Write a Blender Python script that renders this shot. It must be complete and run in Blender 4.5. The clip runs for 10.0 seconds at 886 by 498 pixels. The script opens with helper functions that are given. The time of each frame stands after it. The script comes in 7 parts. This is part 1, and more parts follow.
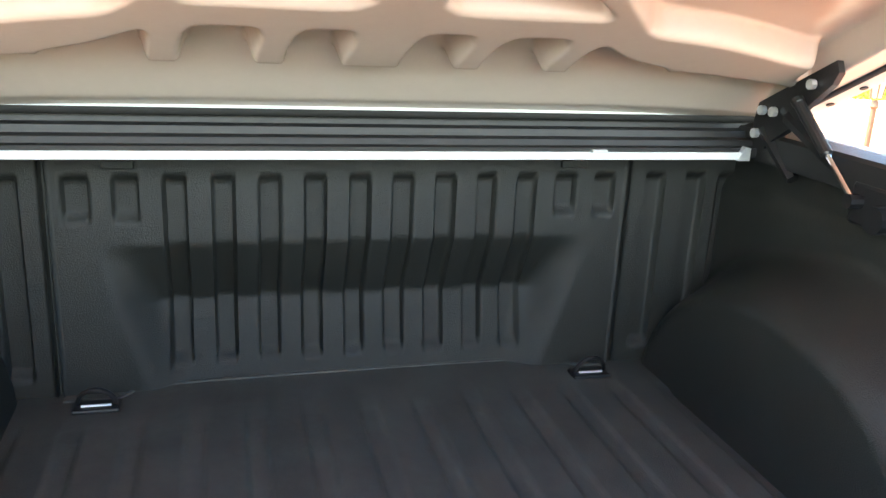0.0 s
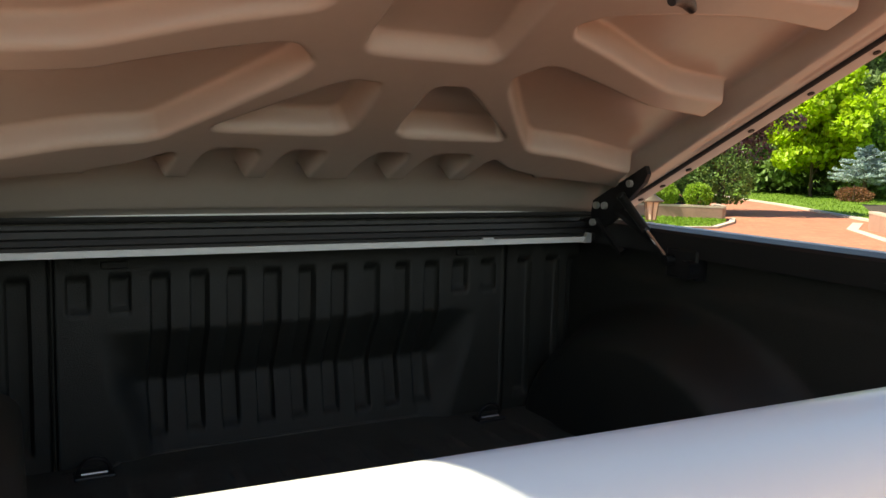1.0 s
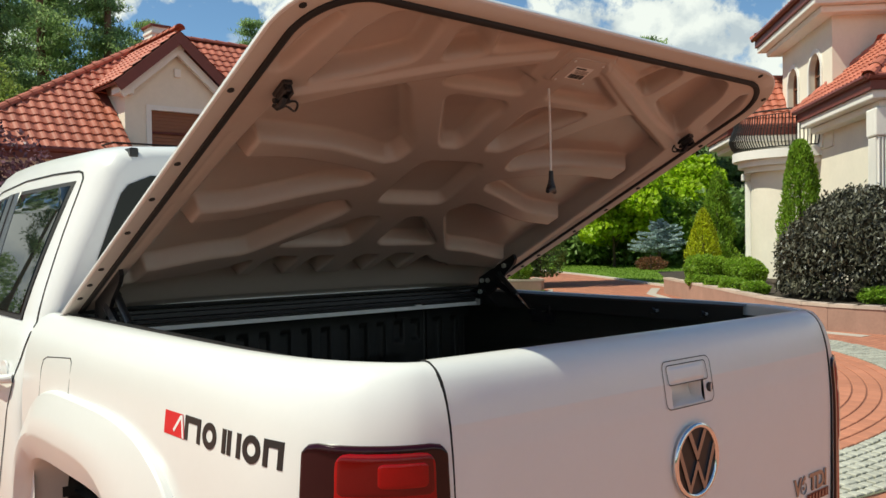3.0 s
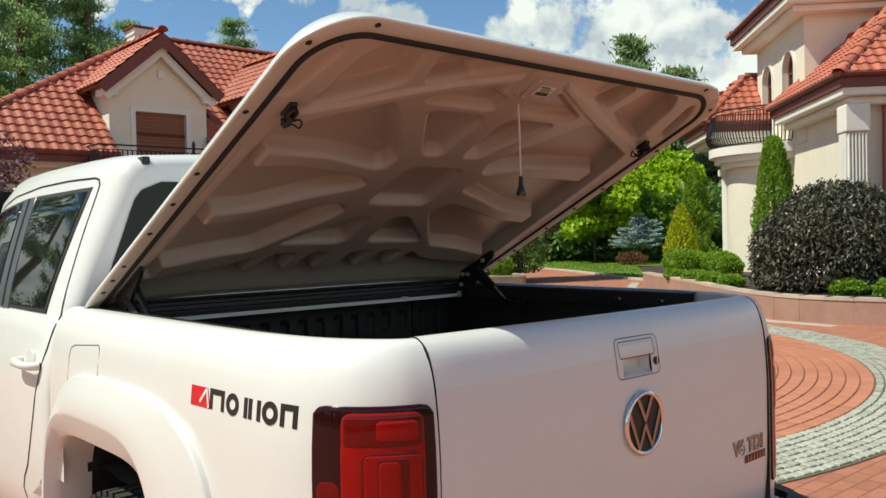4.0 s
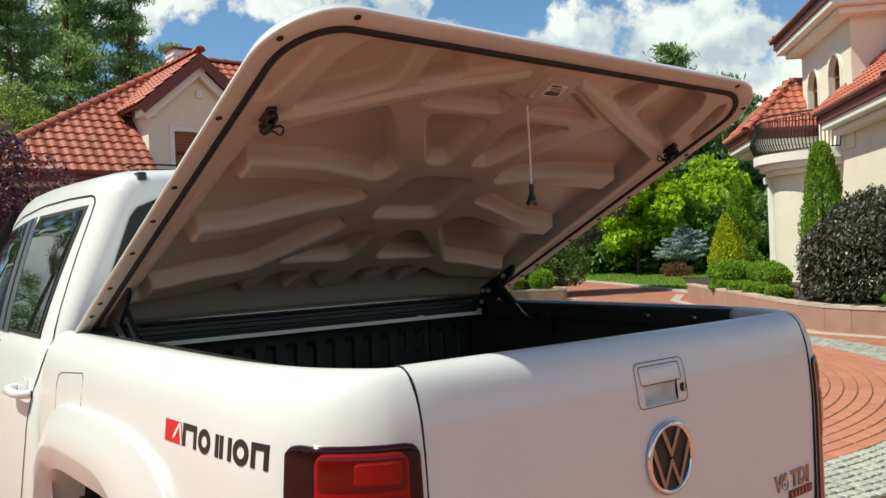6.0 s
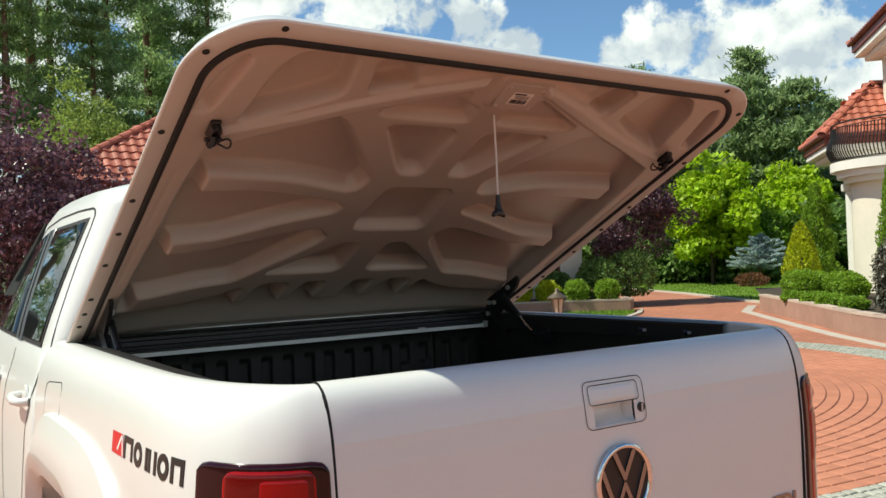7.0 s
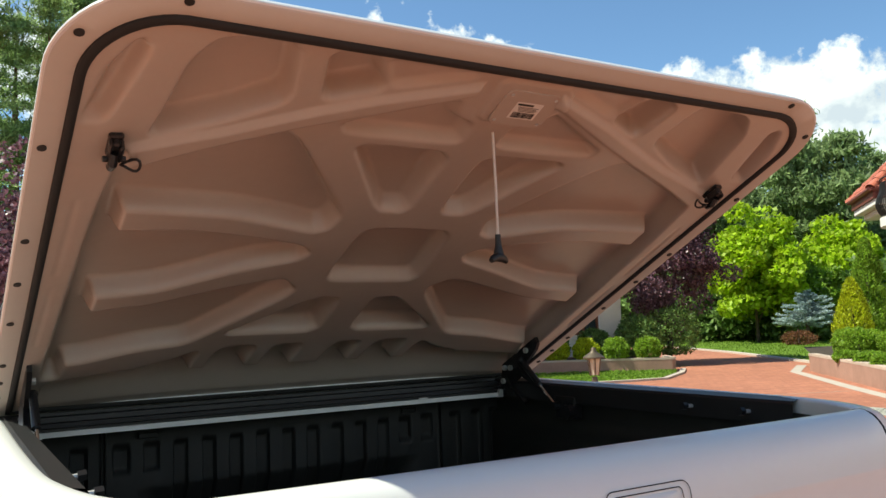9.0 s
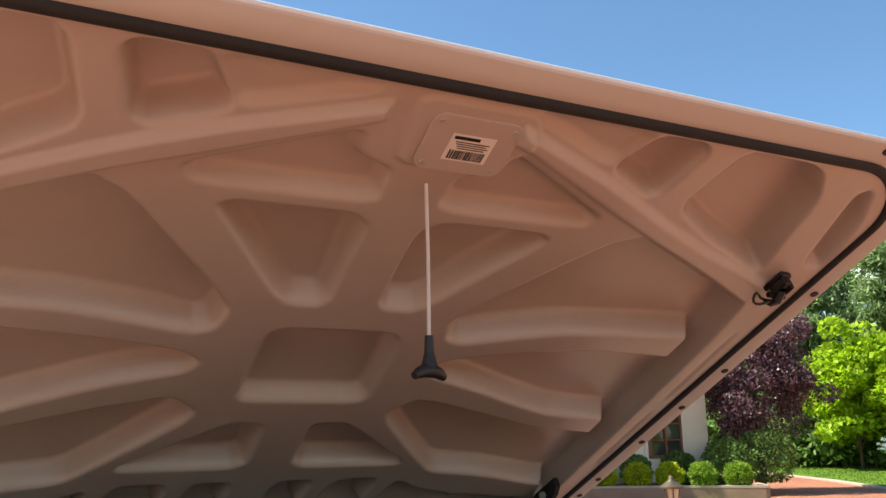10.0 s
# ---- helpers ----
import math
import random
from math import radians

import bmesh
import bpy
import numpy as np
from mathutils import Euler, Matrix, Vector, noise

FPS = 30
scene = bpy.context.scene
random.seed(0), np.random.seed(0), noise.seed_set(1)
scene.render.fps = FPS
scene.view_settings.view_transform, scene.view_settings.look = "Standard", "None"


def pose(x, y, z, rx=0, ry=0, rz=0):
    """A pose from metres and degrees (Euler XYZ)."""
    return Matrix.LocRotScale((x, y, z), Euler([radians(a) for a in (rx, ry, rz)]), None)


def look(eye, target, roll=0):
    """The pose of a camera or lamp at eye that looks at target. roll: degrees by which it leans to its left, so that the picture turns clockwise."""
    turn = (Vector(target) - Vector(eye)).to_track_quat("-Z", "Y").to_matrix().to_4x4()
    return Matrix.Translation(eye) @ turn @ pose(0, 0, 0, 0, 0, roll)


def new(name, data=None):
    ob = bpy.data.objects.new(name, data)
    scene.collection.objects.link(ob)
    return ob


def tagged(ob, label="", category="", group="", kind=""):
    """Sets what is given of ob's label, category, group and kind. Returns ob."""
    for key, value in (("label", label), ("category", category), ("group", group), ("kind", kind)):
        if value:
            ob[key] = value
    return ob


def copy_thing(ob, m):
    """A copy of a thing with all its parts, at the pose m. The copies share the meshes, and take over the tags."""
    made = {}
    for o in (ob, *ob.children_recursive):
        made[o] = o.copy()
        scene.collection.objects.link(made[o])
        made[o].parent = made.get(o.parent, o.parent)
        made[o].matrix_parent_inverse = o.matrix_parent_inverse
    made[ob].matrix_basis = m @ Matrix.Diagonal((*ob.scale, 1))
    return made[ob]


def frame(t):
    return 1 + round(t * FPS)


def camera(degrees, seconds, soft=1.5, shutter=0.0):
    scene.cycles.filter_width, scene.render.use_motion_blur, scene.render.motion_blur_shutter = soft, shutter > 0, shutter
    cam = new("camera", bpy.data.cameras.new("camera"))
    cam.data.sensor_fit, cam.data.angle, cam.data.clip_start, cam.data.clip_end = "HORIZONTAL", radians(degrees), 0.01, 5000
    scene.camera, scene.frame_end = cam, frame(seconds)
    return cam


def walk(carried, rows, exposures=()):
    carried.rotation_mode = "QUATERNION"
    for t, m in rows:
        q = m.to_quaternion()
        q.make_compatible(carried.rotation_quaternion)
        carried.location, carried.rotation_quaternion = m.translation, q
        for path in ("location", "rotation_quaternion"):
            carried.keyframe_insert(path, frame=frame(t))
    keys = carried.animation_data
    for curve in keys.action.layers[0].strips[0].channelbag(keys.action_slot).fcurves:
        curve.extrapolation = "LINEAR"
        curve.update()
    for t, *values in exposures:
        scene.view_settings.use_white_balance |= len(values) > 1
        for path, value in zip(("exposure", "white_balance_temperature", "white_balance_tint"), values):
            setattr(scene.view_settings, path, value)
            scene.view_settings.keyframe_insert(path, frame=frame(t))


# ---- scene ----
cam = camera(55.6, 10.0)
PATH = [
    (0, (-0.244, 0.067, 1.497), (0.258, 1.915, 0.922), 2.9),
    (0.5, (-0.413, -0.118, 1.414), (0.327, 1.713, 1.096), 2.3),
    (1, (-0.631, -0.278, 1.445), (0.306, 1.475, 1.219), 1.5),
    (1.5, (-0.924, -0.405, 1.468), (0.178, 1.259, 1.329), 0.7),
    (2, (-1.141, -0.701, 1.481), (0.03, 0.919, 1.408), 0.5),
    (2.5, (-1.357, -0.894, 1.492), (-0.118, 0.676, 1.455), -0.1),
    (4, (-1.726, -1.238, 1.496), (-0.409, 0.266, 1.462), -1.3),
    (4.5, (-1.757, -1.345, 1.485), (-0.452, 0.17, 1.437), -1.3),
    (5, (-1.727, -1.322, 1.483), (-0.425, 0.196, 1.443), -1.5),
    (5.5, (-1.649, -1.191, 1.501), (-0.357, 0.335, 1.475), -2.0),
    (6, (-1.518, -1.152, 1.494), (-0.278, 0.417, 1.497), -2.2),
    (7.5, (-1.209, -1.328, 1.493), (-0.163, 0.377, 1.524), -2.1),
    (8, (-1.189, -1.311, 1.491), (-0.166, 0.408, 1.526), -2.0),
    (8.5, (-1.093, -1.19, 1.472), (-0.064, 0.523, 1.552), -2.0),
    (9, (-0.921, -0.944, 1.494), (0.1, 0.767, 1.662), -2.0),
    (9.5, (-0.675, -0.75, 1.497), (0.272, 0.988, 1.783), -1.6),
    (10, (-0.434, -0.572, 1.528), (0.404, 1.19, 1.968), -0.9),
]
EXPOSURES = [(0, 4.1, 7200, -4), (0.3, 3.85, 7250, -4), (0.6, 2.85, 7400, -3), (0.9, 1.7, 7800, -2), (1.3, 0.6, 7500, -3), (1.6, 0.3, 7200, -4), (2.0, 0.25, 7000, -4), (4.0, 0.28, 6900, -4), (6.0, 0.30, 6800, -4), (7.5, 0.48, 6850, -4), (8.5, 0.58, 6850, -4), (9.0, 0.72, 6900, -4), (9.4, 0.86, 6950, -4), (10.0, 1.05, 7000, -3)]
walk(cam, [(t, look(eye, target, roll)) for t, eye, target, roll in PATH], EXPOSURES)

# ---- world and sun ----
SUN = Vector((-0.484, 0.266, 0.834)).normalized()
SUN_EL = math.asin(SUN.z)
SUN_ROT = math.atan2(SUN.x, SUN.y)


def nd(nt, kind, **values):
    n = nt.nodes.new(kind)
    for k, v in values.items():
        if k in n.inputs:
            n.inputs[k].default_value = v
    return n


def make_world():
    w = bpy.data.worlds.new("sky")
    scene.world = w
    w.use_nodes = True
    nt = w.node_tree
    nt.nodes.clear()
    sky = nt.nodes.new("ShaderNodeTexSky")
    sky.sky_type, sky.sun_disc = "NISHITA", False
    sky.sun_elevation, sky.sun_rotation = SUN_EL, SUN_ROT
    sky.air_density, sky.dust_density, sky.ozone_density = 0.8, 0.05, 6.0
    co = nt.nodes.new("ShaderNodeTexCoord")
    sep = nt.nodes.new("ShaderNodeSeparateXYZ")
    nt.links.new(co.outputs["Generated"], sep.inputs[0])

    def clouds(shift):
        """Heaped clouds: broad noise, flattened towards the horizon, thinning out overhead."""
        mp = nt.nodes.new("ShaderNodeMapping")
        mp.inputs["Location"].default_value = (CLOUD_OFFSET[0], CLOUD_OFFSET[1], CLOUD_OFFSET[2] + shift)
        mp.inputs["Scale"].default_value = (1.0, 1.0, 2.1)
        nt.links.new(co.outputs["Generated"], mp.inputs[0])
        n = nd(nt, "ShaderNodeTexNoise", Scale=3.0, Detail=10.0, Roughness=0.52, Distortion=0.05)
        nt.links.new(mp.outputs[0], n.inputs["Vector"])
        return n.outputs[0]

    def maths(op, a, b):
        m = nt.nodes.new("ShaderNodeMath")
        m.operation = op
        for k, v in enumerate((a, b)):
            if isinstance(v, float):
                m.inputs[k].default_value = v
            else:
                nt.links.new(v, m.inputs[k])
        return m.outputs[0]
    here, above = clouds(0.0), clouds(0.06)
    thin = maths("MULTIPLY", maths("SUBTRACT", 0.33, sep.outputs[2]), 0.50)

    def nearness(direction, radius, tall=1.0):
        """1 towards a direction, falling to 0 at a radius."""
        sub = nt.nodes.new("ShaderNodeVectorMath")
        sub.operation = "SUBTRACT"
        nt.links.new(co.outputs["Generated"], sub.inputs[0])
        sub.inputs[1].default_value = direction
        mul = nt.nodes.new("ShaderNodeVectorMath")
        mul.operation = "MULTIPLY"
        nt.links.new(sub.outputs[0], mul.inputs[0])
        mul.inputs[1].default_value = (1.0, 1.0, tall)
        ln = nt.nodes.new("ShaderNodeVectorMath")
        ln.operation = "LENGTH"
        nt.links.new(mul.outputs[0], ln.inputs[0])
        return maths("SUBTRACT", 1.0, maths("MULTIPLY", ln.outputs["Value"], 1.0 / radius))

    def compass(az, el):
        return (math.cos(radians(el)) * math.cos(radians(az)), math.cos(radians(el)) * math.sin(radians(az)), math.sin(radians(el)))
    # heaps over the woods, with open blue between them
    heap = None
    for az, el, r in CLOUD_HEAPS:
        n = nearness(compass(az, el), r, 1.25)
        heap = n if heap is None else maths("MAXIMUM", heap, n)
    fine = nd(nt, "ShaderNodeTexNoise", Scale=16.0, Detail=8.0, Roughness=0.58, Distortion=0.1)
    nt.links.new(co.outputs["Generated"], fine.inputs["Vector"])
    lumps = maths("ADD", maths("MULTIPLY", maths("MAXIMUM", heap, -1.0), 0.16), maths("ADD", 0.5, maths("MULTIPLY", maths("SUBTRACT", fine.outputs[0], 0.5), 0.55)))
    clear = maths("MULTIPLY", maths("MINIMUM", maths("MAXIMUM", maths("MULTIPLY", nearness(compass(53, 14), 0.75), 4.0), 0.0), 1.0), 0.13)
    ramp = nt.nodes.new("ShaderNodeValToRGB")
    ramp.color_ramp.elements[0].position, ramp.color_ramp.elements[1].position = 0.515, 0.563
    nt.links.new(maths("MAXIMUM", maths("SUBTRACT", maths("ADD", here, thin), clear), lumps), ramp.inputs[0])
    shade = nt.nodes.new("ShaderNodeValToRGB")
    shade.color_ramp.elements[0].position, shade.color_ramp.elements[1].position = 0.42, 0.60
    shade.color_ramp.elements[0].color = (3.7, 4.1, 4.9, 1)
    shade.color_ramp.elements[1].color = (6.5, 6.6, 6.9, 1)
    nt.links.new(maths("ADD", maths("MULTIPLY", maths("SUBTRACT", here, above), 1.2), maths("ADD", 0.10, maths("MULTIPLY", fine.outputs[0], 0.85))), shade.inputs[0])
    mix = nt.nodes.new("ShaderNodeMix")
    mix.data_type = "RGBA"
    nt.links.new(ramp.outputs[0], mix.inputs[0])
    nt.links.new(sky.outputs[0], mix.inputs[6])
    nt.links.new(shade.outputs[0], mix.inputs[7])
    bg = nd(nt, "ShaderNodeBackground", Strength=0.12)
    nt.links.new(mix.outputs[2], bg.inputs[0])
    out = nt.nodes.new("ShaderNodeOutputWorld")
    nt.links.new(bg.outputs[0], out.inputs[0])


CLOUD_OFFSET = (3.1, 1.7, 0.4)
CLOUD_HEAPS = [(88, 18, 0.08), (84, 16, 0.08), (80, 17, 0.07), (83, 11, 0.07), (78, 12, 0.06), (75.8, 17.0, 0.06), (72, 17.5, 0.08), (67, 17.6, 0.06), (62, 17.8, 0.06), (57, 16.6, 0.06), (54.5, 15.8, 0.045), (50.9, 14.2, 0.034), (44, 12.8, 0.045), (41, 13.2, 0.055), (38, 12.2, 0.065), (35.5, 13.0, 0.07), (33, 12.3, 0.07), (30.5, 12.6, 0.065), (27, 12.8, 0.06), (36, 9.5, 0.06), (31, 9.5, 0.06)]
make_world()
lamp_data = bpy.data.lights.new("sun", "SUN")
lamp_data.energy, lamp_data.angle, lamp_data.color = 4.25, radians(0.55), (1.0, 0.955, 0.88)
sun = new("sun", lamp_data)
sun.matrix_world = look(SUN * 60, (0, 0, 0))


# ---- materials ----
def material(name, color, rough=0.6, metal=0.0, var=0.0, scale=8.0, bump=0.0, bump_scale=120.0, coat=0.0, random=0.0, island=0.0,
             spots=None, spot_scale=3.0, spot_edge=(0.52, 0.62), alpha_trans=0.0, subsurface=0.0, ior=1.45, spec=0.5, coat_rough=0.04):
    """A surface with two scales of variation, fine relief and, for pieces, a shade of its own for each."""
    m = bpy.data.materials.new(name)
    m.use_nodes = True
    nt = m.node_tree
    b = nt.nodes["Principled BSDF"]
    b.inputs["Roughness"].default_value, b.inputs["Metallic"].default_value = rough, metal
    b.inputs["Coat Weight"].default_value, b.inputs["IOR"].default_value = coat, ior
    b.inputs["Coat Roughness"].default_value = coat_rough
    b.inputs["Specular IOR Level"].default_value = spec
    b.inputs["Transmission Weight"].default_value = alpha_trans
    co = nt.nodes.new("ShaderNodeTexCoord")
    rgb = nt.nodes.new("ShaderNodeRGB")
    rgb.outputs[0].default_value = (*color, 1)
    last = rgb.outputs[0]

    def mixed(fac, a, colour, kind="MIX"):
        mx = nt.nodes.new("ShaderNodeMix")
        mx.data_type, mx.blend_type = "RGBA", kind
        nt.links.new(fac, mx.inputs[0]) if not isinstance(fac, float) else setattr(mx.inputs[0], "default_value", fac)
        nt.links.new(a, mx.inputs[6])
        if isinstance(colour, tuple):
            mx.inputs[7].default_value = (*colour, 1)
        else:
            nt.links.new(colour, mx.inputs[7])
        return mx.outputs[2]

    def bright(value_out, lo, hi, a):
        mr = nd(nt, "ShaderNodeMapRange")
        mr.inputs[1].default_value, mr.inputs[2].default_value = 0.25, 0.75
        mr.inputs[3].default_value, mr.inputs[4].default_value = lo, hi
        nt.links.new(value_out, mr.inputs[0])
        return mixed(1.0, a, mr.outputs[0], "MULTIPLY")

    if spots:
        n = nd(nt, "ShaderNodeTexNoise", Scale=spot_scale, Detail=5.0, Roughness=0.6)
        nt.links.new(co.outputs["Object"], n.inputs["Vector"])
        r = nt.nodes.new("ShaderNodeValToRGB")
        r.color_ramp.elements[0].position, r.color_ramp.elements[1].position = spot_edge
        nt.links.new(n.outputs[0], r.inputs[0])
        last = mixed(r.outputs[0], last, spots)
    if var:
        n = nd(nt, "ShaderNodeTexNoise", Scale=scale, Detail=6.0, Roughness=0.6)
        nt.links.new(co.outputs["Object"], n.inputs["Vector"])
        last = bright(n.outputs[0], 1 - var, 1 + var, last)
        n = nd(nt, "ShaderNodeTexNoise", Scale=scale * 9, Detail=4.0, Roughness=0.7)
        nt.links.new(co.outputs["Object"], n.inputs["Vector"])
        last = bright(n.outputs[0], 1 - var * 0.6, 1 + var * 0.6, last)
    if random:
        n = nt.nodes.new("ShaderNodeObjectInfo")
        mr = nd(nt, "ShaderNodeMapRange")
        mr.inputs[3].default_value, mr.inputs[4].default_value = 1 - random, 1 + random
        nt.links.new(n.outputs["Random"], mr.inputs[0])
        last = mixed(1.0, last, mr.outputs[0], "MULTIPLY")
    if island:
        n = nt.nodes.new("ShaderNodeNewGeometry")
        mr = nd(nt, "ShaderNodeMapRange")
        mr.inputs[3].default_value, mr.inputs[4].default_value = 1 - island, 1 + island
        nt.links.new(n.outputs["Random Per Island"], mr.inputs[0])
        last = mixed(1.0, last, mr.outputs[0], "MULTIPLY")
    nt.links.new(last, b.inputs["Base Color"])
    if bump:
        n = nd(nt, "ShaderNodeTexNoise", Scale=bump_scale, Detail=4.0, Roughness=0.65)
        nt.links.new(co.outputs["Object"], n.inputs["Vector"])
        bp = nd(nt, "ShaderNodeBump", Strength=min(bump, 1.0), Distance=0.004)
        nt.links.new(n.outputs[0], bp.inputs["Height"])
        nt.links.new(bp.outputs[0], b.inputs["Normal"])
    if subsurface:
        tr = nt.nodes.new("ShaderNodeBsdfTranslucent")
        nt.links.new(last, tr.inputs[0])
        ms = nt.nodes.new("ShaderNodeMixShader")
        ms.inputs[0].default_value = subsurface
        nt.links.new(b.outputs[0], ms.inputs[1])
        nt.links.new(tr.outputs[0], ms.inputs[2])
        nt.links.new(ms.outputs[0], nt.nodes["Material Output"].inputs[0])
    return m


PAINT = material("white_pearl_paint", (0.75, 0.745, 0.725), 0.30, 0.0, 0.015, 6, 0.03, 900, coat=0.45, coat_rough=0.2)
GELCOAT = material("lid_gelcoat", (0.47, 0.395, 0.345), 0.26, 0, 0.03, 5, 0.06, 160)
RIM = material("lid_rim_gelcoat", (0.54, 0.495, 0.45), 0.40, 0, 0.03, 6, 0.05, 200)
LINER = material("bed_liner", (0.020, 0.021, 0.019), 0.33, 0, 0.18, 7, 0.55, 420)
BLACK = material("black_plastic", (0.017, 0.017, 0.018), 0.42, 0, 0.1, 20, 0.12, 500)
STEEL_BLACK = material("black_coated_steel", (0.018, 0.018, 0.020), 0.33, 0.2, 0.1, 20, 0.1, 300)
RUBBER = material("rubber", (0.018, 0.017, 0.017), 0.75, 0, 0.12, 30, 0.2, 300)
TYRE = material("tyre_rubber", (0.03, 0.03, 0.031), 0.85, 0, 0.2, 25, 0.3, 200)
ALU = material("aluminium_strip", (0.72, 0.73, 0.74), 0.38, 0.6, 0.05, 30, 0.05, 300)
CHROME = material("chrome", (0.78, 0.78, 0.79), 0.07, 1.0, 0.02, 20)
DARK_CHROME = material("dark_chrome", (0.30, 0.30, 0.31), 0.14, 1.0, 0.05, 60)
# the liner's plastic in a lighter colour, standing in for the floor's sheen
BED_FLOOR = material("lightened_bed_floor", (0.066, 0.066, 0.058), 0.40, 0, 0.28, 9, 0.55, 420)
SEAM = material("seam_shadow_gap", (0.015, 0.015, 0.015), 0.9, 0, 0.1, 20)
GLASS_CAR = material("tinted_car_glass", (0.009, 0.012, 0.011), 0.02, 0, 0.0, 1, spec=0.3)
POST_GREY = material("door_post_grey", (0.075, 0.08, 0.09), 0.35, 0, 0.06, 20)
LENS_RED = material("red_lens", (0.14, 0.001, 0.002), 0.04, 0, 0.1, 12, coat=0.1, coat_rough=0.02, spec=0.4)
LENS_BRIGHT = material("bright_red_lens", (0.32, 0.0015, 0.003), 0.05, 0, 0.12, 25, coat=0.1, coat_rough=0.02, spec=0.35)
LENS_DARK = material("smoked_red_lens", (0.022, 0.001, 0.003), 0.05, 0, 0.1, 12, coat=0.2, coat_rough=0.02, spec=0.35)
DECAL_RED = material("red_decal", (0.62, 0.012, 0.02), 0.35, 0, 0.02, 20)
DECAL_BLACK = material("dark_decal", (0.02, 0.016, 0.015), 0.4, 0, 0.02, 20)
DECAL_WHITE = material("white_decal", (0.78, 0.77, 0.76), 0.4, 0, 0.02, 20)
STRIP = material("white_strip", (0.78, 0.79, 0.80), 0.4, 0, 0.04, 30)
CORD = material("white_cord", (0.72, 0.68, 0.63), 0.8, 0, 0.08, 90, 0.5, 900)
STICKER = material("label_paper", (0.74, 0.70, 0.66), 0.6, 0, 0.03, 20)
STUCCO = material("cream_stucco", (0.77, 0.70, 0.59), 0.85, 0, 0.05, 1.2, 0.25, 90)
TRIM = material("white_trim_plaster", (0.78, 0.75, 0.70), 0.7, 0, 0.04, 3, 0.1, 60)
TILE = material("clay_roof_tile", (0.44, 0.135, 0.085), 0.5, 0, 0.12, 5, 0.2, 60, random=0.16, island=0.16)
FASCIA = material("dark_red_fascia", (0.17, 0.045, 0.035), 0.5, 0, 0.12, 4)
SHUTTER = material("brown_shutter", (0.24, 0.095, 0.05), 0.55, 0, 0.06, 6)
IRON = material("wrought_iron", (0.025, 0.023, 0.022), 0.5, 0.4, 0.1, 30)
COPPER = material("copper_pipe", (0.30, 0.11, 0.06), 0.45, 0.5, 0.1, 20)
PANE = material("window_glass", (0.03, 0.04, 0.045), 0.04, 0, 0.0, 1, spec=0.8)
WOODFRAME = material("brown_window_frame", (0.20, 0.075, 0.035), 0.5, 0, 0.08, 15)
BRICK = material("clinker_paver", (0.47, 0.185, 0.11), 0.82, 0, 0.10, 0.55, 0.35, 70, random=0.07, island=0.08)
JOINT = material("paving_joint", (0.27, 0.115, 0.075), 0.95, 0, 0.2, 6, 0.4, 90)
COBBLE = material("granite_cobble", (0.40, 0.385, 0.325), 0.85, 0, 0.14, 8, 0.5, 90, random=0.14, island=0.15)
COBBLE_JOINT = material("cobble_joint", (0.14, 0.135, 0.085), 0.95, 0, 0.2, 9, 0.4, 90)
KERB = material("pale_kerb", (0.50, 0.43, 0.37), 0.85, 0, 0.1, 3, 0.3, 60, random=0.1)
PLANTER = material("pink_granite", (0.37, 0.215, 0.165), 0.75, 0, 0.14, 2.5, 0.3, 60, random=0.08)
PLANTER_CAP = material("granite_coping", (0.50, 0.39, 0.32), 0.7, 0, 0.12, 4, 0.25, 60, random=0.08)
SOIL = material("soil", (0.055, 0.04, 0.03), 0.95, 0, 0.3, 5, 0.6, 40)
GRASS = material("lawn_grass", (0.19, 0.31, 0.035), 0.8, 0, 0.25, 0.7, 0.5, 60, island=0.25, subsurface=0.40)
BARK = material("bark", (0.085, 0.06, 0.045), 0.9, 0, 0.3, 6, 0.7, 30)
PINE_BARK = material("pine_bark", (0.16, 0.085, 0.055), 0.9, 0, 0.3, 4, 0.7, 30)


def leaves(name, color, island=0.4, trans=0.5, rough=0.5):
    return material(name, color, rough, 0, 0.15, 0.8, island=island, subsurface=trans)


LEAF_LIME = leaves("lime_leaf", (0.40, 0.56, 0.03))
LEAF_GREEN = leaves("green_leaf", (0.27, 0.42, 0.045))
LEAF_DARK = leaves("dark_green_leaf", (0.19, 0.30, 0.08), 0.45, 0.45)
LEAF_FAR = leaves("far_conifer_needle", (0.28, 0.38, 0.16), 0.4, 0.5)
LEAF_PINE = leaves("pine_needle", (0.30, 0.41, 0.16), 0.45, 0.55)
LEAF_BLUE = leaves("blue_spruce_needle", (0.42, 0.52, 0.52), 0.3, 0.2)
LEAF_PURPLE = leaves("purple_leaf", (0.18, 0.095, 0.12), 0.65, 0.25, 0.35)
LEAF_BRONZE = leaves("bronze_dark_leaf", (0.085, 0.082, 0.055), 0.75, 0.06, 0.42)
LEAF_THUJA = leaves("thuja_leaf", (0.25, 0.40, 0.045))
LEAF_GOLD = leaves("golden_thuja_leaf", (0.52, 0.58, 0.035))
LEAF_WILLOW = leaves("pale_willow_leaf", (0.28, 0.36, 0.08))


# ---- mesh helpers ----
def mesh_of(name, verts, faces, mat=None, smooth=False):
    me = bpy.data.meshes.new(name)
    me.from_pydata([tuple(v) for v in verts], [], faces)
    if mat:
        me.materials.append(mat)
    if smooth:
        me.polygons.foreach_set("use_smooth", [True] * len(me.polygons))
    me.update()
    return me


